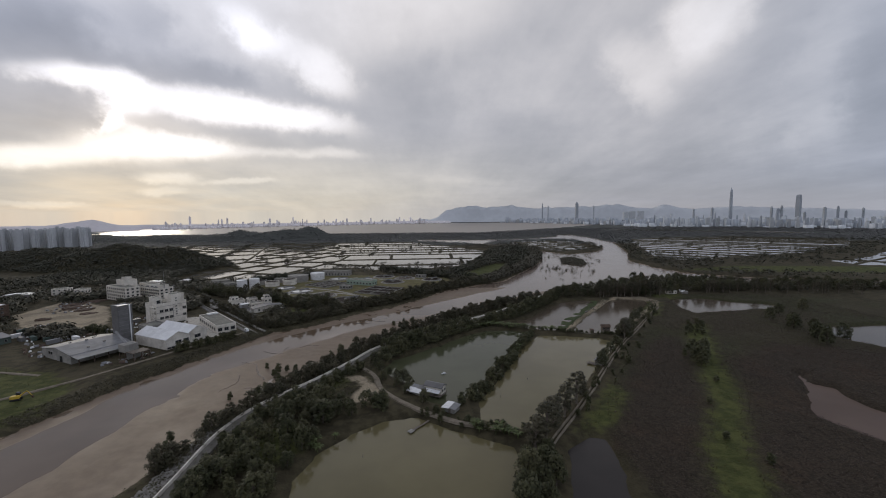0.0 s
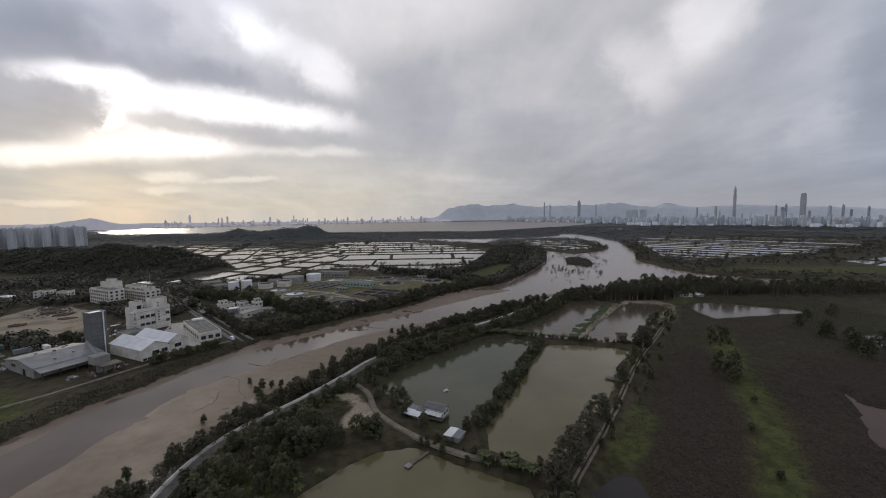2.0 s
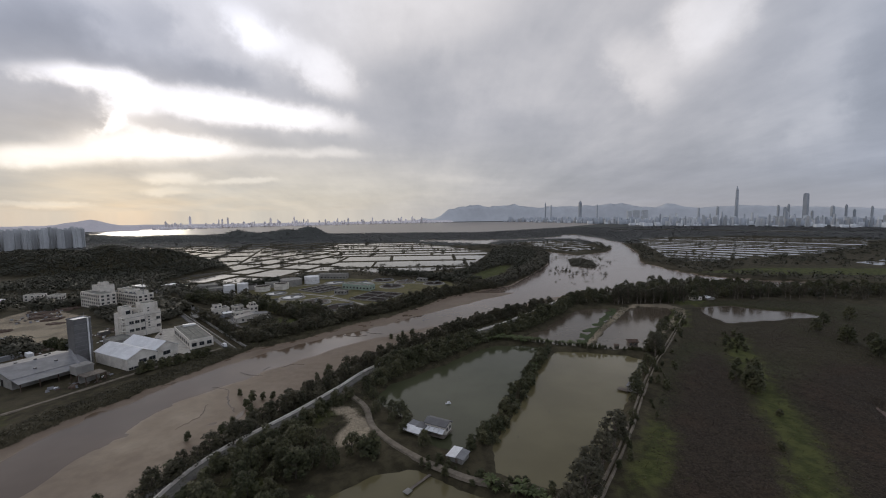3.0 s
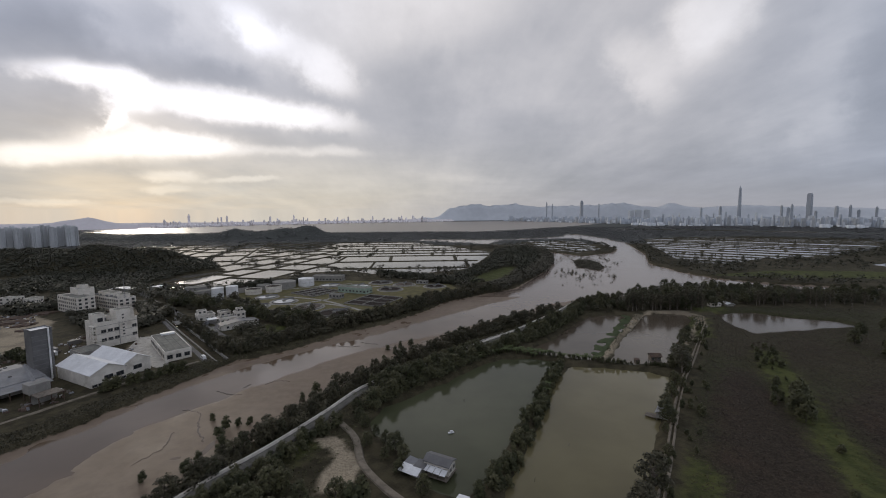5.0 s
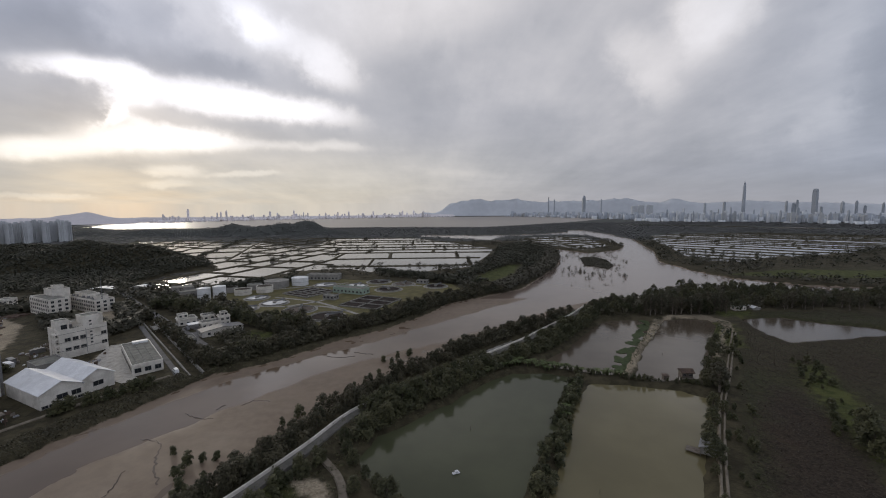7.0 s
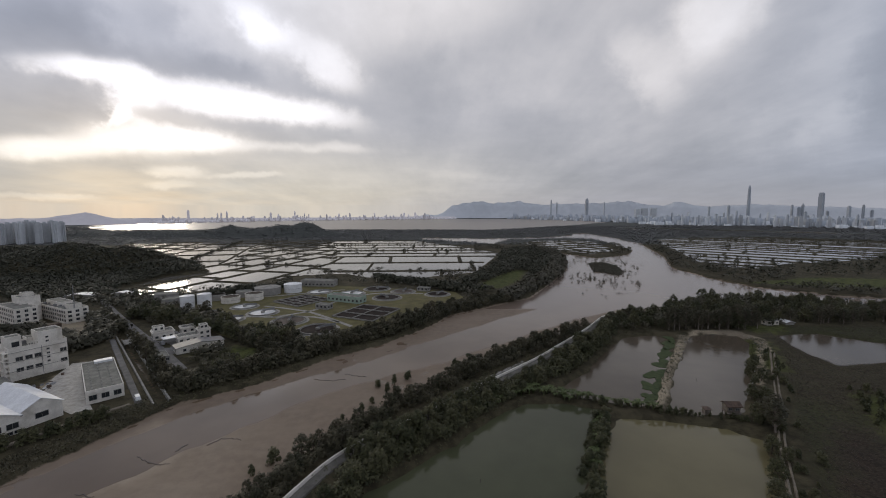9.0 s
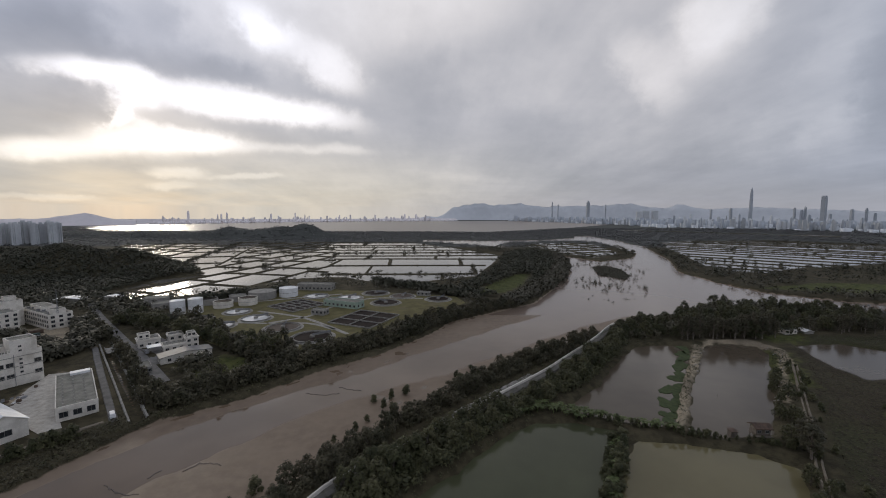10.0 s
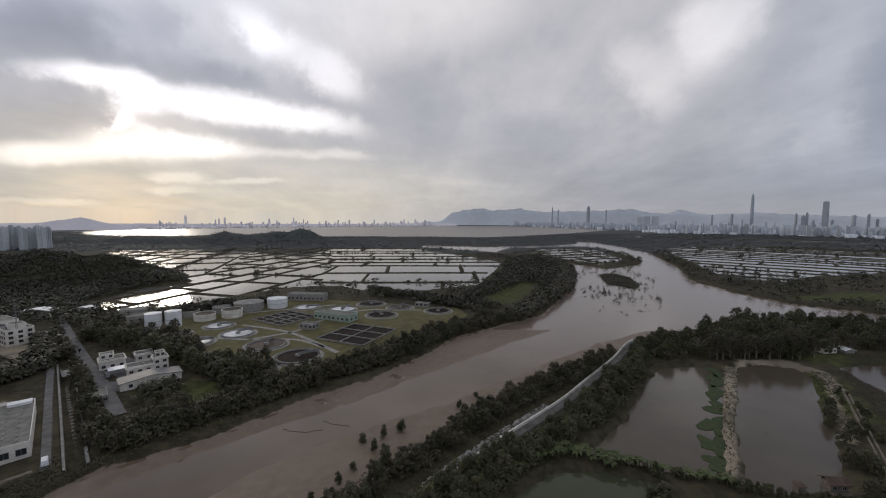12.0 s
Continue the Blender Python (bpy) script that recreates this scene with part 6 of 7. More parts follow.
for line in ([(-200, 420), (-170, 410), (-128, 405), (-98, 405), (-75, 390)], [(-128, 405), (-105, 425), (-98, 450), (-80, 480), (-60, 492), (-20, 490)], [(-150, 440), (-120, 428), (-100, 415), (-64, 380)],
             [(-180, 470), (-160, 480), (-140, 490), (-100, 510)]):
    tagged(part("path_works", strip(line, 3.0, G + 0.24), M_CONCRETE, None), "pale concrete path through the works", "path", kind="structure")
plant("bank_tree", line_gap(WORKS_ROAD, scatter(16, line=[(-178, 392), (-158, 382), (-142, 368)], width=9, gap=3.6, seed=41) + scatter(18, line=[(-124, 352), (-106, 338), (-92, 332)], width=13, gap=3.4, seed=40) + scatter(14, line=[(-240, 414), (-212, 404)], width=14, gap=4.0, seed=39), 4.8), 5.5, 9.0)
plant("broadleaf_tree", [(-230, 400), (-224, 404), (-216, 398), (-208, 396), (-201, 392), (-194, 392), (-220, 410), (-208, 408), (-172, 378), (-164, 372), (-156, 368), (-148, 366), (-140, 362), (-134, 356), (-150, 376), (-128, 350), (-118, 346), (-110, 343), (-102, 342), (-96, 345), (-114, 352), (-122, 356), (-106, 350)], 8.0, 12.0, "tall dark feathery tree beside the works offices", 1.1)
plant("bank_tree", line_gap(WORKS_ROAD, scatter(26, [[(-212, 412), (-162, 384), (-138, 366), (-146, 388), (-188, 424)], [(-122, 364), (-98, 340), (-84, 344), (-100, 372)]], gap=3.6, seed=38), 5.0), 6.0, 9.5)
woods("tree_row", scatter(40, line=[(-80, 572), (-40, 545), (-6, 520), (24, 500)], width=9, gap=4.0, seed=42), 6.0, 9.0, 90, "row of dark trees by the works and yards", 42, 0.95)
woods("tree_row", scatter(30, line=[(-225, 446), (-214, 470), (-190, 500), (-160, 520)], width=16, gap=5.0, seed=43), 5.0, 9.0, 90, "row of dark trees by the works and yards", 43, 0.95)
woods("tree_row", scatter(38, line=[(-255, 352), (-232, 338), (-216, 330), (-222, 372)], width=18, gap=4.0, seed=44), 5.0, 8.0, 90, "row of dark trees by the works and yards", 44, 0.95)
plant("bush", scatter(17, line=[(-151, 231), (-142, 244), (-131, 258)], width=2, gap=1.9, seed=45, dry=None), 3.4, 5.4, "dark shrub beside the embankment path")
plant("bush", scatter(26, line=[(-246, 284), (-228, 274), (-214, 272)], width=7, gap=2.0, seed=46, dry=None), 2.6, 4.6, "dark shrub at the edge of the yard")
woods("tree_row", scatter(26, line=[(-352, 396), (-338, 372), (-320, 415)], width=14, gap=4.0, seed=47), 5.0, 8.0, 90, "row of dark trees by the works and yards", 47, 0.95)

woods("tree_row", scatter(14, [[(-214, 416), (-190, 398), (-160, 372), (-148, 366), (-160, 388), (-186, 402)], [(-146, 368), (-122, 366), (-104, 340), (-118, 348)], [(-140, 330), (-128, 318), (-118, 322), (-128, 336)]], gap=3.2, seed=48), 5.0, 9.0, 90,
      "dark trees round the works offices", 48, 0.95)
woods("thicket", line_gap(WORKS_ROAD, scatter(130, [[(-240, 424), (-205, 384), (-186, 378), (-172, 384), (-200, 412), (-226, 440)], [(-152, 378), (-112, 350), (-92, 345), (-100, 330), (-128, 346), (-148, 366)], [(-148, 330), (-128, 308), (-112, 312), (-120, 328), (-136, 336)]], gap=2.6, seed=50), 5.0), 2.5, 5.0, 80, "dark undergrowth round the works offices", 50, 0.9, 0.14, M_MANGROVE)
woods("tree_row", line_gap(WORKS_ROAD, scatter(170, [[(-300, 372), (-262, 345), (-232, 322), (-214, 330), (-205, 352), (-250, 362), (-268, 372)], [(-272, 268), (-240, 254), (-236, 268), (-268, 284)], [(-262, 400), (-240, 375), (-214, 372), (-236, 420), (-256, 432)]], gap=3.4, seed=49), 5.5), 3.0, 7.0, 90,
      "trees and shrubs between the yards", 49, 0.95)


def container(x, y, rz, paint, word):
    ob = thing("container", pose(x, y, float(height(np.array([x]), np.array([y]))[0]), 0, 0, rz), f"{word} shipping container standing in the yard", "container", "yard containers")
    part("body", boxed(0, 0, 0, 6.1, 2.45, 2.6, soft=0.06), paint, ob)
    for s in (-1, 1):
        bm = bmesh.new()
        for i in range(14):
            box(bm, -2.8 + i * 0.43, s * 1.25, 0.2, 0.16, 0.06, 2.2)
        part("corrugation", bm, paint, ob)
    for s in (-0.6, 0.6):
        part("door", boxed(3.08, s, 0.1, 0.06, 1.15, 2.4), paint, ob)


yard_rng = np.random.default_rng(12)
for i, (x, y) in enumerate(scatter(30, [[(-300, 378), (-262, 350), (-250, 358), (-270, 384)], [(-300, 284), (-262, 252), (-236, 246), (-230, 262), (-262, 282)], [(-232, 226), (-222, 218), (-214, 222), (-220, 236)], [(-216, 262), (-222, 300), (-232, 320), (-238, 290)], [(-176, 300), (-168, 292), (-182, 312)]], gap=4.0, seed=81, dry=None)):
    paint, word = ((M_GREYMETAL, "grey"), (M_RUST, "rusty"), (M_WHITEMETAL, "white"), (M_BLUETARP, "grey-green"), (M_DARKMETAL, "dark"))[i % 5]
    container(x, y, float(yard_rng.choice((-26, 64, 62, -30))), paint, word)

# ---------------------------------------------------------------- canal
for off, name in ((-2.9, "canal_wall_south"), (2.9, "canal_wall_north")):
    tagged(part(name, wall_along(CANAL, off, -0.8, 1.7, 0.7), M_CONCRETE, None), "stained concrete canal wall", "wall", kind="structure")
bridge = thing("footbridge", pose(-192, 346, 2.2, 0, 0, 46), "small concrete bridge over the canal", "bridge")
part("deck", boxed(0, 0, 0, 4.0, 11.0, 0.4), M_CONCRETE, bridge)
for s in (-1.9, 1.9):
    part("rail", boxed(s, 0, 0.4, 0.2, 11.0, 0.8), M_CONCRETE, bridge)


# ---------------------------------------------------------------- huts on the ponds
def stilts(parent, w, d, n, m, z0, z1):
    for i in range(n):
        for j in range(m):
            part("stilt", boxed(-w / 2 + i * w / (n - 1), -d / 2 + j * d / (m - 1), z0, 0.2, 0.2, z1 - z0), M_WOOD, parent)


house = thing("pond_house", pose(-0.2, 175, 0, 0, 0, -28), "white two storey pond house on stilts with a dark roof", "house")
stilts(house, 8.2, 4.4, 4, 3, -1.0, 1.2)
part("deck", boxed(0, -1.0, 1.0, 9.4, 7.2, 0.2), M_WOOD, house)
part("wall", boxed(0, 0, 1.2, 8.4, 4.6, 3.0), M_WHITEWALL, house)
rf = part("roof", gable_bm(4.6, 8.4, 4.2, 5.1, over=0.4), M_DARKMETAL, house)
rf.matrix_basis = pose(0, 0, 0, 0, 0, 90)
for i in range(4):
    window(house, -3.0 + i * 2.0, -2.33, 2.2, 0.9, 0.9, 0)
for s in (-1, 1):
    window(house, 4.23, s * 1.1, 2.2, 0.9, 0.9, 90)
for i in range(4):
    sh = part("awning_sheet", boxed(0, 0, 0, 1.9, 2.6, 0.06), M_WHITEMETAL, house)
    sh.matrix_basis = pose(-3.0 + i * 2.05, -3.5, 3.0 - 0.03 * i, 12, 0, 2 * i - 3)
for i in range(5):
    part("post", boxed(-4.0 + i * 2.0, -4.5, 1.2, 0.12, 0.12, 1.5), M_WOOD, house)
annex = thing("pond_shack", pose(-8.2, 173.5, 0, 0, 0, -28), "low pond shack with patched metal roofs", "shack")
stilts(annex, 6.0, 6.0, 3, 3, -1.0, 1.2)
part("deck", boxed(0, 0, 1.0, 7.4, 7.4, 0.2), M_WOOD, annex)
part("wall", boxed(0, 0.6, 1.2, 5.6, 5.0, 1.9), M_GREYWALL, annex)
for i, (x, y, w, d, mt) in enumerate(((-2.0, 2.0, 3.6, 3.6, M_GREYMETAL), (1.6, 2.0, 3.6, 3.6, M_DARKMETAL), (-1.8, -1.8, 3.4, 3.6, M_WHITEMETAL), (1.6, -2.2, 3.4, 3.2, M_WHITEMETAL))):
    sh = part("roof_sheet", boxed(0, 0, 0, w, d, 0.08), mt, annex)
    sh.matrix_basis = pose(x, y, 3.15 + 0.06 * i, 5 if y > 0 else 9, 3, 3 * i - 4)
hut = thing("pond_shack", pose(6.3, 156.5, 0.2, 0, 0, -32), "small shack with a bright sheet metal roof", "shack")
stilts(hut, 5.0, 4.4, 3, 3, -1.0, 1.2)
part("wall", boxed(0, 0, 1.1, 5.2, 4.6, 2.0), M_GREYWALL, hut)
r1 = part("roof_sheet", boxed(0, 0, 0, 3.4, 5.6, 0.1), M_WHITEMETAL, hut)
r1.matrix_basis = pose(-1.4, 0, 3.3, 4, -5, 0)
r2 = part("roof_sheet", boxed(0, 0, 0, 2.8, 5.2, 0.1), M_GREYMETAL, hut)
r2.matrix_basis = pose(1.7, 0.1, 3.35, 3, 6, 2)
part("door", boxed(0.6, -2.33, 1.1, 0.9, 0.08, 1.8), M_WOOD, hut)
stilt_hut = thing("stilt_hut", pose(111.5, 259.0, 1.3, 0, 0, -4), "dark two level timber hut standing on stilts", "hut")
stilts(stilt_hut, 4.6, 3.4, 3, 3, -1.0, 2.0)
part("deck", boxed(0, -0.4, 1.7, 5.6, 4.6, 0.2), M_WOOD, stilt_hut)
part("wall", boxed(0, 0.2, 1.9, 4.8, 3.4, 2.6), M_WOOD, stilt_hut)
rr = part("roof", gable_bm(3.6, 5.0, 4.5, 5.5, over=0.5), M_RUST, stilt_hut)
rr.matrix_basis = pose(0, 0.2, 0, 0, 0, 90)
for x in (-1.4, 1.2):
    window(stilt_hut, x, -1.53, 2.7, 1.1, 0.9, 0)
part("rail", boxed(0, -2.6, 2.7, 5.6, 0.08, 0.1), M_WOOD, stilt_hut)
shed2 = thing("feed_store", pose(103.5, 261.5, 0.6), "small dark feed store on the dyke", "shed")
part("wall", boxed(0, 0, 0, 2.2, 2.0, 2.2), M_WOOD, shed2)
rs = part("roof", boxed(0, 0, 0, 2.8, 2.6, 0.1), M_RUST, shed2)
rs.matrix_basis = pose(0, 0, 2.35, 6, 0, 0)
hut_e = thing("pond_shack", pose(86.5, 205.5, 0, 0, 0, 52), "grey shack on the pond edge with a small deck", "shack")
stilts(hut_e, 5.0, 4.0, 3, 2, -1.0, 1.2)
part("wall", boxed(0, 0, 1.1, 5.4, 4.4, 2.2), M_GREYWALL, hut_e)
re = part("roof", gable_bm(4.6, 5.6, 3.3, 4.2, over=0.4), M_GREYMETAL, hut_e)
re.matrix_basis = pose(0, 0, 0, 0, 0, 90)
part("deck", boxed(-1.0, 4.2, 0.7, 3.4, 4.0, 0.15), M_WOOD, hut_e)
window(hut_e, -1.0, 2.23, 1.8, 1.1, 0.9, 180)
pool_house = thing("low_house", pose(228, 384, G, 0, 0, 8), "small white hut behind the reed pool", "house")
block(pool_house, 9.0, 5.0, 3.0, M_WHITEWALL, M_GREYMETAL, rim=0.0)
window_rows(pool_house, 9.0, 5.0, 1, 1.0, 3.0, 3, 1, 1.0, 1.0, "fl")
lean_hut = thing("low_house", pose(240, 386, G, 0, 0, 4), "low grey lean-to shed behind the reed pool", "shed")
part("wall", gable_body(6.0, 9.0, 1.8, 2.8), M_GREYWALL, lean_hut)
part("roof", gable_bm(6.0, 9.0, 1.8, 2.8), M_WHITEMETAL, lean_hut)
jetty = thing("jetty", pose(-5.5, 147, 0, 0, 0, 49), "narrow timber jetty with a pale platform", "jetty")
part("walkway", boxed(0, 0, 0.5, 9.0, 0.9, 0.12), M_WOOD, jetty)
part("platform", boxed(-5.2, 0, 0.5, 2.2, 2.0, 0.15), M_CONCRETE, jetty)
for i in range(4):
    for s in (-0.4, 0.4):
        part("stilt", boxed(-4 + i * 2.6, s, -1.0, 0.14, 0.14, 1.6), M_WOOD, jetty)
raft = thing("feeding_raft", pose(3.9, 197.4, 0.1, 0, 0, 20), "small white feeding raft floating on the pond", "raft")
part("float", boxed(0, 0, 0, 2.4, 1.0, 0.35, soft=0.12), M_WHITEMETAL, raft)
part("hood", boxed(0.2, 0, 0.35, 1.1, 0.8, 0.5, soft=0.1), M_WHITEMETAL, raft)
bm = bmesh.new()
tube(bm, -0.8, 0, 0.3, 0.04, 0.04, 1.0, 6)
part("stake", bm, M_WOOD, raft)
for x, y in ((176, 330), (172, 318), (128, 296), (36, 172), (52, 190), (-16, 130), (18, 224), (-4, 232)):
    ob = thing("marker_stake", pose(x - 8, y - 2, 0), "thin stake standing in a pond", "stake", "stakes in the ponds")
    bm = bmesh.new()
    limb(bm, (0, 0, -1), (0.2, 0, 1.4), 0.08, 0.06, 5)
    part("pole", bm, M_WOOD, ob)


# ---------------------------------------------------------------- vehicles and machines
def van(x, y, z, rz, paint, label):
    ob = thing("van", pose(x, y, z, 0, 0, rz), label, "van")
    bm = bmesh.new()
    box(bm, 0, 0, 0.35, 4.8, 1.8, 0.9)
    top = box(bm, -0.35, 0, 1.25, 4.0, 1.7, 0.85)
    for v in top:
        if v.co.z > 1.5:
            v.co.x = v.co.x * 0.88 - 0.1
            v.co.y *= 0.9
    bmesh.ops.bevel(bm, geom=bm.edges[:], offset=0.08, segments=1, affect="EDGES")
    part("body", bm, paint, ob)
    part("windscreen", boxed(1.58, 0, 1.3, 0.08, 1.4, 0.6), M_GLASS, ob)
    for s in (-0.87, 0.87):
        part("side_window", boxed(-0.2, s, 1.35, 2.8, 0.05, 0.5), M_GLASS, ob)
    for sx in (-1.5, 1.5):
        for sy in (-0.85, 0.85):
            bm = bmesh.new()
            bmesh.ops.create_cone(bm, cap_ends=True, segments=14, radius1=0.34, radius2=0.34, depth=0.22,
                                  matrix=Matrix.Translation((sx, sy, 0.34)) @ Matrix.Rotation(math.pi / 2, 4, "X"))
            part("wheel", bm, M_TYRE, ob)
    return ob


van(-129.5, 271.5, 2.12, 134, M_WHITEMETAL, "white van parked beside the canal")
for x, y, rz, paint, w in ((-262, 372, 62, M_WHITEMETAL, "white"), (-257, 369, 62, M_DARKMETAL, "dark"), (-252, 366, 62, M_GREYMETAL, "grey"), (-246, 363, 62, M_WHITEMETAL, "white"), (-168, 342, 134, M_GREYMETAL, "grey"),
                           (-230, 353, 62, M_DARKMETAL, "dark"), (-205, 232, 70, M_WHITEMETAL, "white"), (-166, 300, 44, M_GREYMETAL, "grey")):
    van(x, y, 2.12 if x > -170 and y > 340 else float(height(np.array([x]), np.array([y]))[0]), rz, paint, f"{w} van parked in a yard")
dig = thing("excavator", pose(-182, 172, float(height(np.array([-182.0]), np.array([172.0]))[0]), 0, 0, 30), "yellow excavator on the grass by the embankment", "excavator")
for s in (-1.1, 1.1):
    part("track", boxed(0, s, 0, 3.6, 0.6, 0.8, soft=0.2), M_TYRE, dig)
part("body", boxed(-0.3, 0, 0.85, 3.0, 2.4, 1.2, soft=0.1), M_YELLOW, dig)
part("cab", boxed(0.6, 0.6, 2.05, 1.4, 1.1, 1.2, soft=0.08), M_GLASS, dig)
bm = bmesh.new()
limb(bm, (1.0, -0.4, 1.6), (3.6, -0.4, 3.6), 0.28, 0.22, 4)
part("boom", bm, M_YELLOW, dig)
bm = bmesh.new()
limb(bm, (3.6, -0.4, 3.6), (5.2, -0.4, 1.2), 0.2, 0.15, 4)
part("arm", bm, M_YELLOW, dig)
part("bucket", boxed(5.3, -0.4, 0.3, 0.8, 0.9, 0.9, soft=0.15), M_RUST, dig)

# heaps of scrap and soil in the bare yard
heap_rng = np.random.default_rng(8)
for i, (x, y, r, h) in enumerate(((-318, 352, 9, 1.8), (-302, 345, 7, 1.4), (-330, 366, 8, 1.5), (-306, 312, 5, 1.6), (-322, 380, 9, 1.6), (-288, 332, 6, 1.0))):
    bm = bmesh.new()
    bmesh.ops.create_icosphere(bm, subdivisions=3, radius=1.0)
    for v in bm.verts:
        k = 1 + 0.25 * math.sin(v.co.x * 7 + i) * math.cos(v.co.y * 6 - i) + heap_rng.uniform(-0.1, 0.1)
        v.co = Vector((v.co.x * r * k, v.co.y * r * 0.7 * k, max(-0.2, v.co.z) * h * k))
    ob = tagged(part("soil_mound", bm, M_RUST, None), "low heap of dark scrap and soil", "heap", "heaps in the yard")
    ob.matrix_basis = pose(x, y, G, 0, 0, heap_rng.uniform(0, 90))


def clutter(spots, seed, material, label, size):
    """Pallets, pipes and boards lying about, too many to count."""
    rng = np.random.default_rng(seed)
    a = np.array(spots, float)
    zs = height(a[:, 0], a[:, 1])
    verts, quads = [], []
    for (x, y), z in zip(a, zs):
        w, d, h = rng.uniform(0.6, 3.2) * size, rng.uniform(0.5, 1.8) * size, rng.uniform(0.3, 1.5) * size
        t = rng.uniform(0, 3.14)
        c, s = math.cos(t), math.sin(t)
        o = len(verts)
        for zz, k in ((z - 0.1, 1.0), (z + h, rng.uniform(0.6, 1.0))):
            verts += [(x + (u * w * c - v * d * s) * k / 2, y + (u * w * s + v * d * c) * k / 2, zz) for u, v in ((-1, -1), (1, -1), (1, 1), (-1, 1))]
        quads += [(o, o + 1, o + 5, o + 4), (o + 1, o + 2, o + 6, o + 5), (o + 2, o + 3, o + 7, o + 6), (o + 3, o, o + 4, o + 7), (o + 4, o + 5, o + 6, o + 7)]
    tagged(new("yard_clutter", quad_mesh("yard_clutter", verts, quads, material)), label, "clutter", kind="stuff")


YARDS = [[(-300, 300), (-262, 252), (-228, 222), (-216, 232), (-218, 262), (-236, 275), (-270, 292)], [(-180, 210), (-168, 214), (-160, 226), (-172, 240), (-178, 222)], [(-222, 278), (-206, 282), (-214, 318), (-232, 330), (-238, 300)],
         [(-182, 262), (-172, 272), (-186, 300), (-196, 290)], [(-334, 340), (-312, 330), (-300, 350), (-330, 388), (-345, 372)]]
for seed, n, material, label, size in ((91, 130, M_RUST, "rusty scrap and pipes lying in the yards", 1.0), (92, 120, M_GREYMETAL, "grey metal parts and crates in the yards", 0.9), (93, 90, M_WOOD, "timber pallets and boards in the yards", 0.9), (94, 60, M_WHITEMETAL, "white sacks and sheets in the yards", 0.7)):
    clutter(scatter(n, YARDS, gap=1.3, seed=seed, dry=None), seed, material, label, size)


# ---------------------------------------------------------------- banks and small growth
def stones(n, line, width, seed):
    """Loose rip-rap too many to count."""
    rng = np.random.default_rng(seed)
    spots = scatter(n, line=line, width=width, gap=0.55, seed=seed, dry=None)
    base = bmesh.new()
    bmesh.ops.create_icosphere(base, subdivisions=1, radius=1.0)
    bv = np.array([v.co[:] for v in base.verts])
    bf = [[v.index for v in f.verts] for f in base.faces]
    base.free()
    verts, faces = [], []
    hs = height(np.array([p[0] for p in spots]), np.array([p[1] for p in spots]))
    for (x, y), z in zip(spots, hs):
        k = rng.uniform(0.3, 0.75)
        v = bv * rng.uniform(0.75, 1.25, bv.shape) * (k, k * 0.8, k * 0.6)
        o = len(verts)
        verts.extend((v + (x, y, z + k * 0.25)).tolist())
        faces.extend([[o + i for i in f] for f in bf])
    me = bpy.data.meshes.new("rip_rap")
    me.from_pydata(verts, [], faces)
    me.materials.append(M_STONE)
    return tagged(new("rip_rap", me), "pale loose stones on the river bank", "stones", kind="stuff")


stones(700, [(-82, 100), (-81.5, 120), (-81.5, 140), (-77, 158), (-66, 180)], 5.0, 51)
stones(260, [(-8, 262), (14, 286), (42, 314)], 2.4, 52)
stones(24, [(92, 264), (112, 294), (132, 326), (152, 354)], 6.0, 53)
stones(40, [(142, 286), (166, 314), (188, 340), (190, 360)], 5.0, 54)


def tufts(name, spots, r, size, per, material, label, seed):
    rng = np.random.default_rng(seed)
    a = np.array(spots, float)
    z = height(a[:, 0], a[:, 1])
    k = rng.uniform(0.6, 1.3, len(a)) * r
    me = leaf_mesh(name, rng, np.stack((a[:, 0], a[:, 1], z + k * 0.35), 1), np.stack((k, k, k * 0.8), 1), per, size, material)
    return tagged(new(name, me), label, "plants", kind="stuff")


tufts("reed_bed", free_spots(90000, (50, 70), (330, 380), 61, lambda x, y, z: (inside(REEDS, x, y) > 0) & (z > 0.3) & (inside(GREEN_STRIP, x, y) < 1)), 0.55, 0.20, 2, M_REED, "dry brown reed bed", 61)
tufts("meadow_grass", free_spots(26000, (-250, 90), (300, 380), 62, lambda x, y, z: (np.max([inside(p, x, y) for p in GRASSES], axis=0) > 0) & (z > 0.3)), 0.5, 0.26, 2, M_GRASSBLADE, "rough green grass", 62)
tufts("bank_scrub", free_spots(26000, (-130, 100), (220, 420), 63, lambda x, y, z: (z > 0.4) & (inside(REEDS, x, y) < 0) & (np.max([inside(p, x, y) for p in SANDS], axis=0) < 0.5) & (inside(RIVER, x, y) > -40)),
      0.9, 0.34, 5, M_LEAF, "low scrub and weeds on the banks", 63)
tufts("embankment_grass", free_spots(16000, (-200, 150), (-110, 275), 64, lambda x, y, z: (inside(RIVER, x, y) < 0.5) & (inside(RIVER, x, y) > -14) & (z > 0.2)), 0.8, 0.3, 5, M_MANGROVE, "rank dark grass and weeds on the embankment", 64)


def banana(x, y, k, seed):
    """A banana clump: arching leaves from a short stem."""
    rng = np.random.default_rng(seed)
    ob = thing("banana_plant", pose(x, y, float(height(np.array([x]), np.array([y]))[0]) - 0.1, 0, 0, rng.uniform(0, 360)), "light green banana plant on the pond bank", "plant", "banana plants")
    ob.scale = (k, k, k)
    part("stem", BANANA[0], None, ob)
    for i in range(9):
        leaf = part("leaf", BANANA[1], None, ob)
        leaf.matrix_basis = pose(0, 0, 1.5 + 0.12 * i, 0, -12 + 5 * i + rng.uniform(-8, 8), i * 137 + rng.uniform(-15, 15))


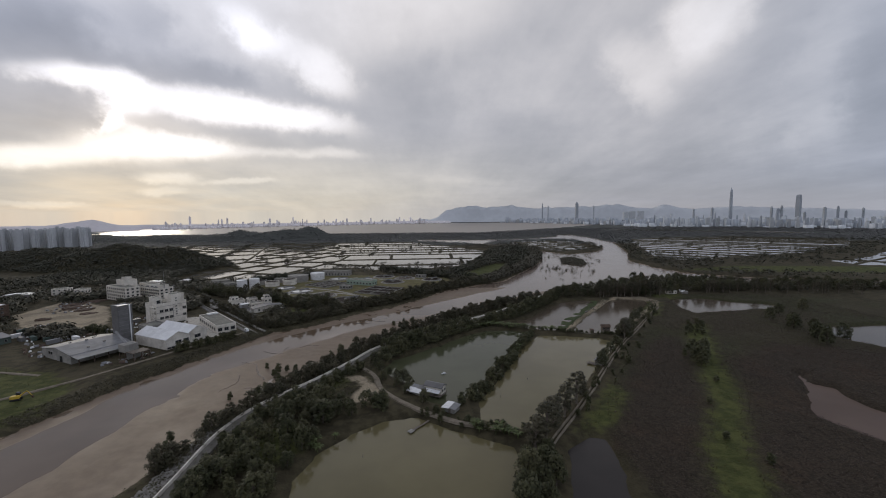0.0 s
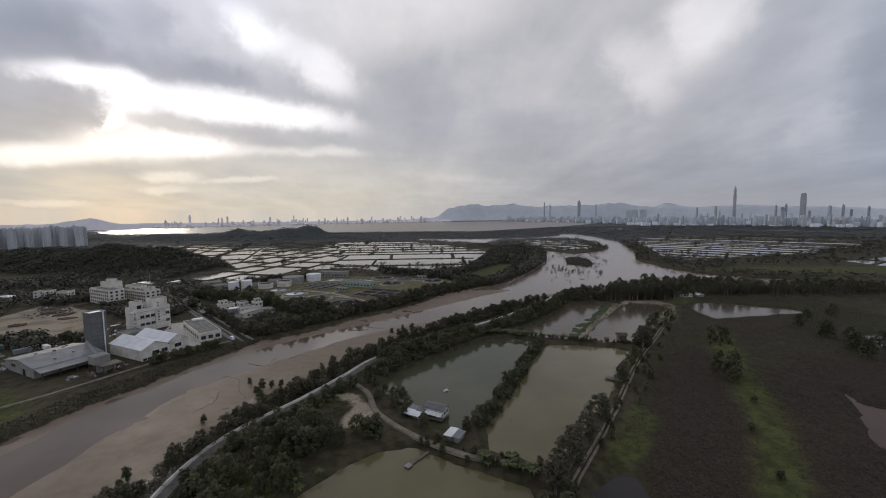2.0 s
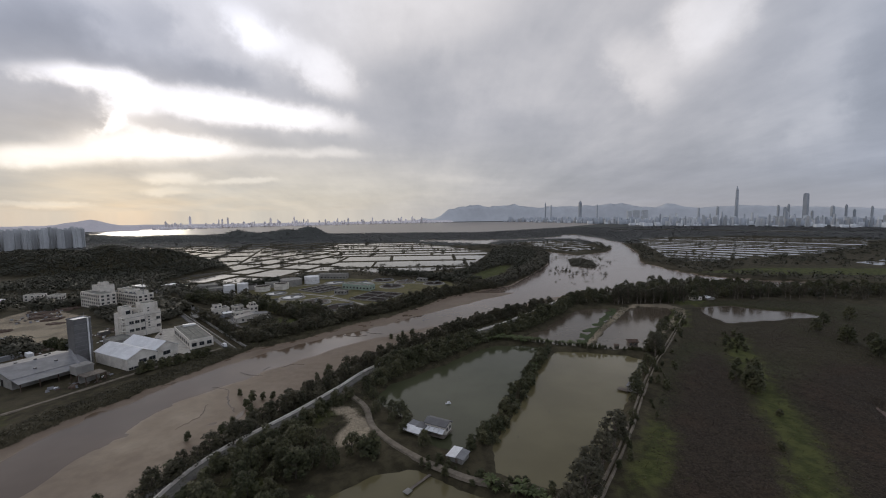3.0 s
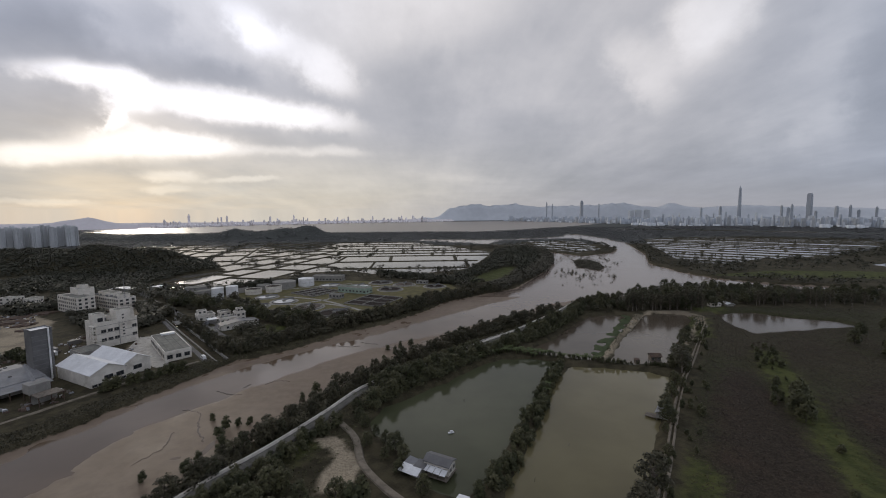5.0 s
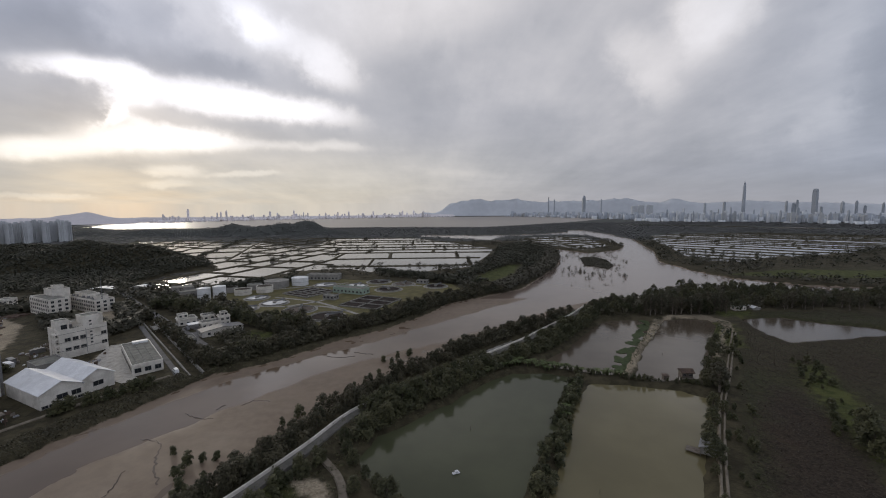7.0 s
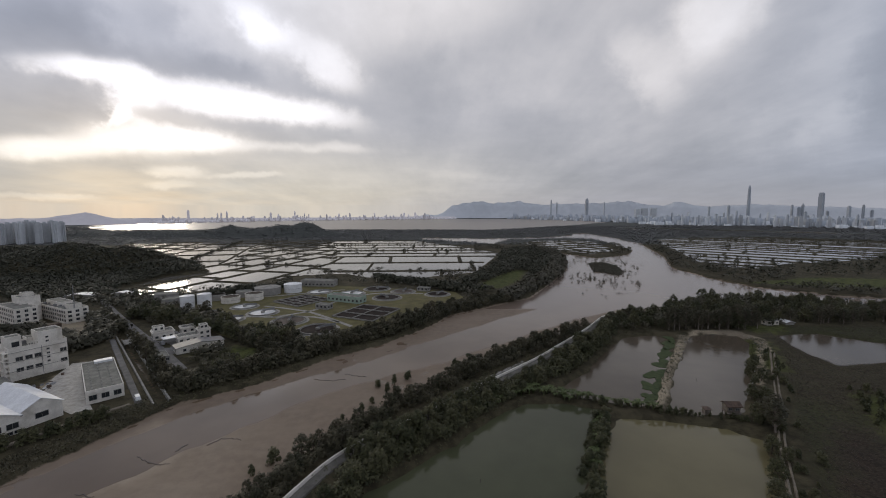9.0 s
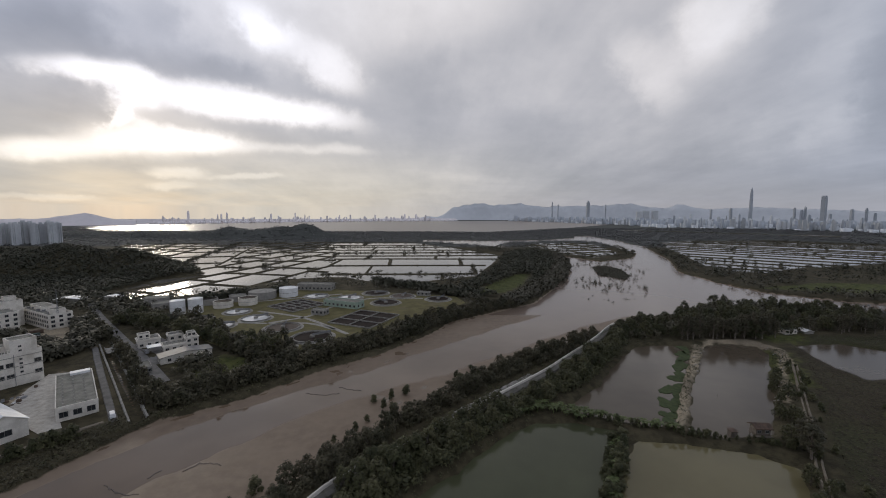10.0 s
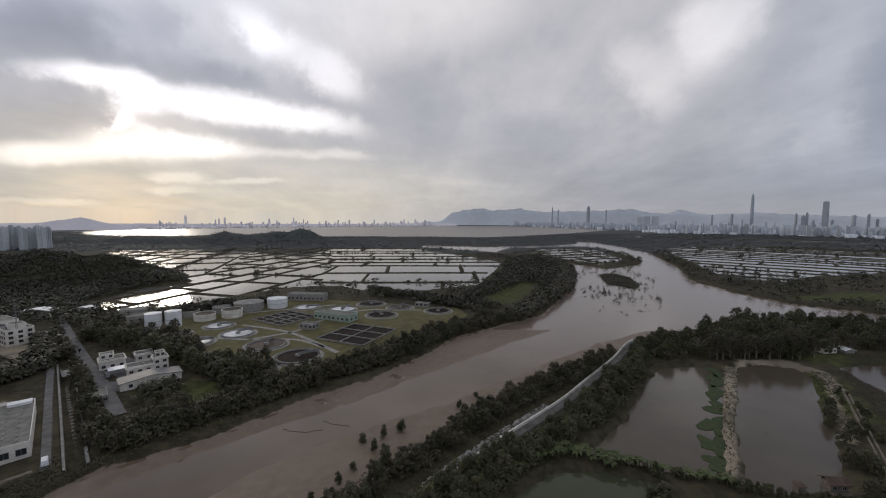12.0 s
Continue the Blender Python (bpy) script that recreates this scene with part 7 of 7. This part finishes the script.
def banana_meshes():
    bm = bmesh.new()
    limb(bm, (0, 0, 0), (0, 0, 2.0), 0.18, 0.1, 7)
    stem = bpy.data.meshes.new("stem")
    bm.to_mesh(stem)
    bm.free()
    stem.materials.append(M_BANANA)
    rows = []
    for i in range(7):
        t = i / 6
        rows.append((2.3 * t, 1.1 * math.sin(t * 2.4), 0.36 * math.sin(math.pi * min(1, 0.12 + 0.88 * t)) + 0.03))
    verts, quads = [], []
    for x, z, w in rows:
        verts += [(x, -w, z - 0.12), (x, 0, z), (x, w, z - 0.12)]
    for i in range(6):
        for j in range(2):
            a = i * 3 + j
            quads.append((a, a + 1, a + 4, a + 3))
    return stem, quad_mesh("leaf", verts, quads, M_BANANA)


BANANA = banana_meshes()
for i, (x, y) in enumerate(scatter(46, line=[(14, 263), (24, 276), (40, 281), (54, 274)], width=6, gap=1.5, seed=71, dry=0.0) + scatter(26, line=[(62, 260), (54, 245), (46, 228)], width=3, gap=1.3, seed=72, dry=None)
                           + scatter(4, line=[(-42, 128), (-37, 139)], width=5, gap=1.5, seed=73, dry=0.0) + scatter(22, line=[(54, 275), (68, 269), (84, 264)], width=3.5, gap=1.3, seed=75, dry=None) + scatter(12, line=[(14, 143), (30, 137)], width=4, gap=1.4, seed=74, dry=None)):
    banana(x, y, tree_rng.uniform(0.65, 1.1), 200 + i)


def weed_mat(x, y, r, seed):
    rng = np.random.default_rng(seed)
    n = 22
    bm = bmesh.new()
    rim = [(r * (0.8 + 0.25 * math.sin(3 * a + seed) + 0.15 * math.sin(5 * a - seed) + rng.uniform(-0.12, 0.12)), a) for a in np.linspace(0, 2 * math.pi, n, endpoint=False)]
    top = [bm.verts.new((k * math.cos(a) * 0.6, k * math.sin(a), 0.22)) for k, a in rim]
    low = [bm.verts.new((k * math.cos(a) * 0.66, k * math.sin(a) * 1.04, 0.02)) for k, a in rim]
    bm.faces.new(top)
    for i in range(n):
        bm.faces.new((low[i], low[(i + 1) % n], top[(i + 1) % n], top[i]))
    ob = tagged(part("weed_mat", bm, M_WEED, None), "floating mat of green water weed", "plants", "weed mats")
    ob.matrix_basis = pose(x, y, 0.12, 0, 0, -32)


for i, (x, y, r) in enumerate(((144, 355, 9), (136, 344, 10), (126, 330, 9.5), (116, 315, 8.5), (105, 300, 9.5), (96, 287, 8.5), (89, 276, 6.5))):
    weed_mat(x, y, r, i)


# ---------------------------------------------------------------- creeks in the mud
creek_rng = random.Random(6)
for i, (line, width) in enumerate((([(-92, 238), (-90, 242), (-83, 242), (-80, 246), (-73, 245), (-66, 248)], 0.9), ([(-107, 218), (-100, 216), (-96, 212), (-94, 207), (-89, 199), (-84, 194)], 0.8),
                                   ([(-102, 235), (-96, 232), (-89, 231)], 0.6), ([(-25, 295), (-38, 299), (-50, 303)], 0.7), ([(-63, 297), (-54, 295), (-48, 297)], 0.5), ([(-100, 180), (-96, 190), (-99, 200)], 0.6))):
    bm = bmesh.new()
    for k in range(len(line) - 1):
        (ax, ay), (cx, cy) = line[k], line[k + 1]
        n = max(3, int(math.hypot(cx - ax, cy - ay) / 1.3))
        pts = [(ax + (cx - ax) * j / n + creek_rng.uniform(-0.5, 0.5), ay + (cy - ay) * j / n + creek_rng.uniform(-0.5, 0.5)) for j in range(n + 1)]
        if creek_rng.random() < 0.8:
            strip(pts, width * creek_rng.uniform(0.12, 0.5), 0.16, bm)
    tagged(part(f"water_creek_{i + 1}", bm, M_CREEK, None), "narrow ragged tidal creek in the mud", "creek", kind="structure")
tufts("dyke_weeds", [p for p in scatter(120, line=[(86, 266), (110, 302), (154, 360)], width=6, gap=0.9, seed=65, dry=0.3)] + [p for p in scatter(160, line=[(146, 288), (186, 340), (194, 352)], width=7, gap=0.9, seed=66, dry=0.3)],
      0.9, 0.3, 8, M_LEAF, "weeds on the sandy dykes", 65)
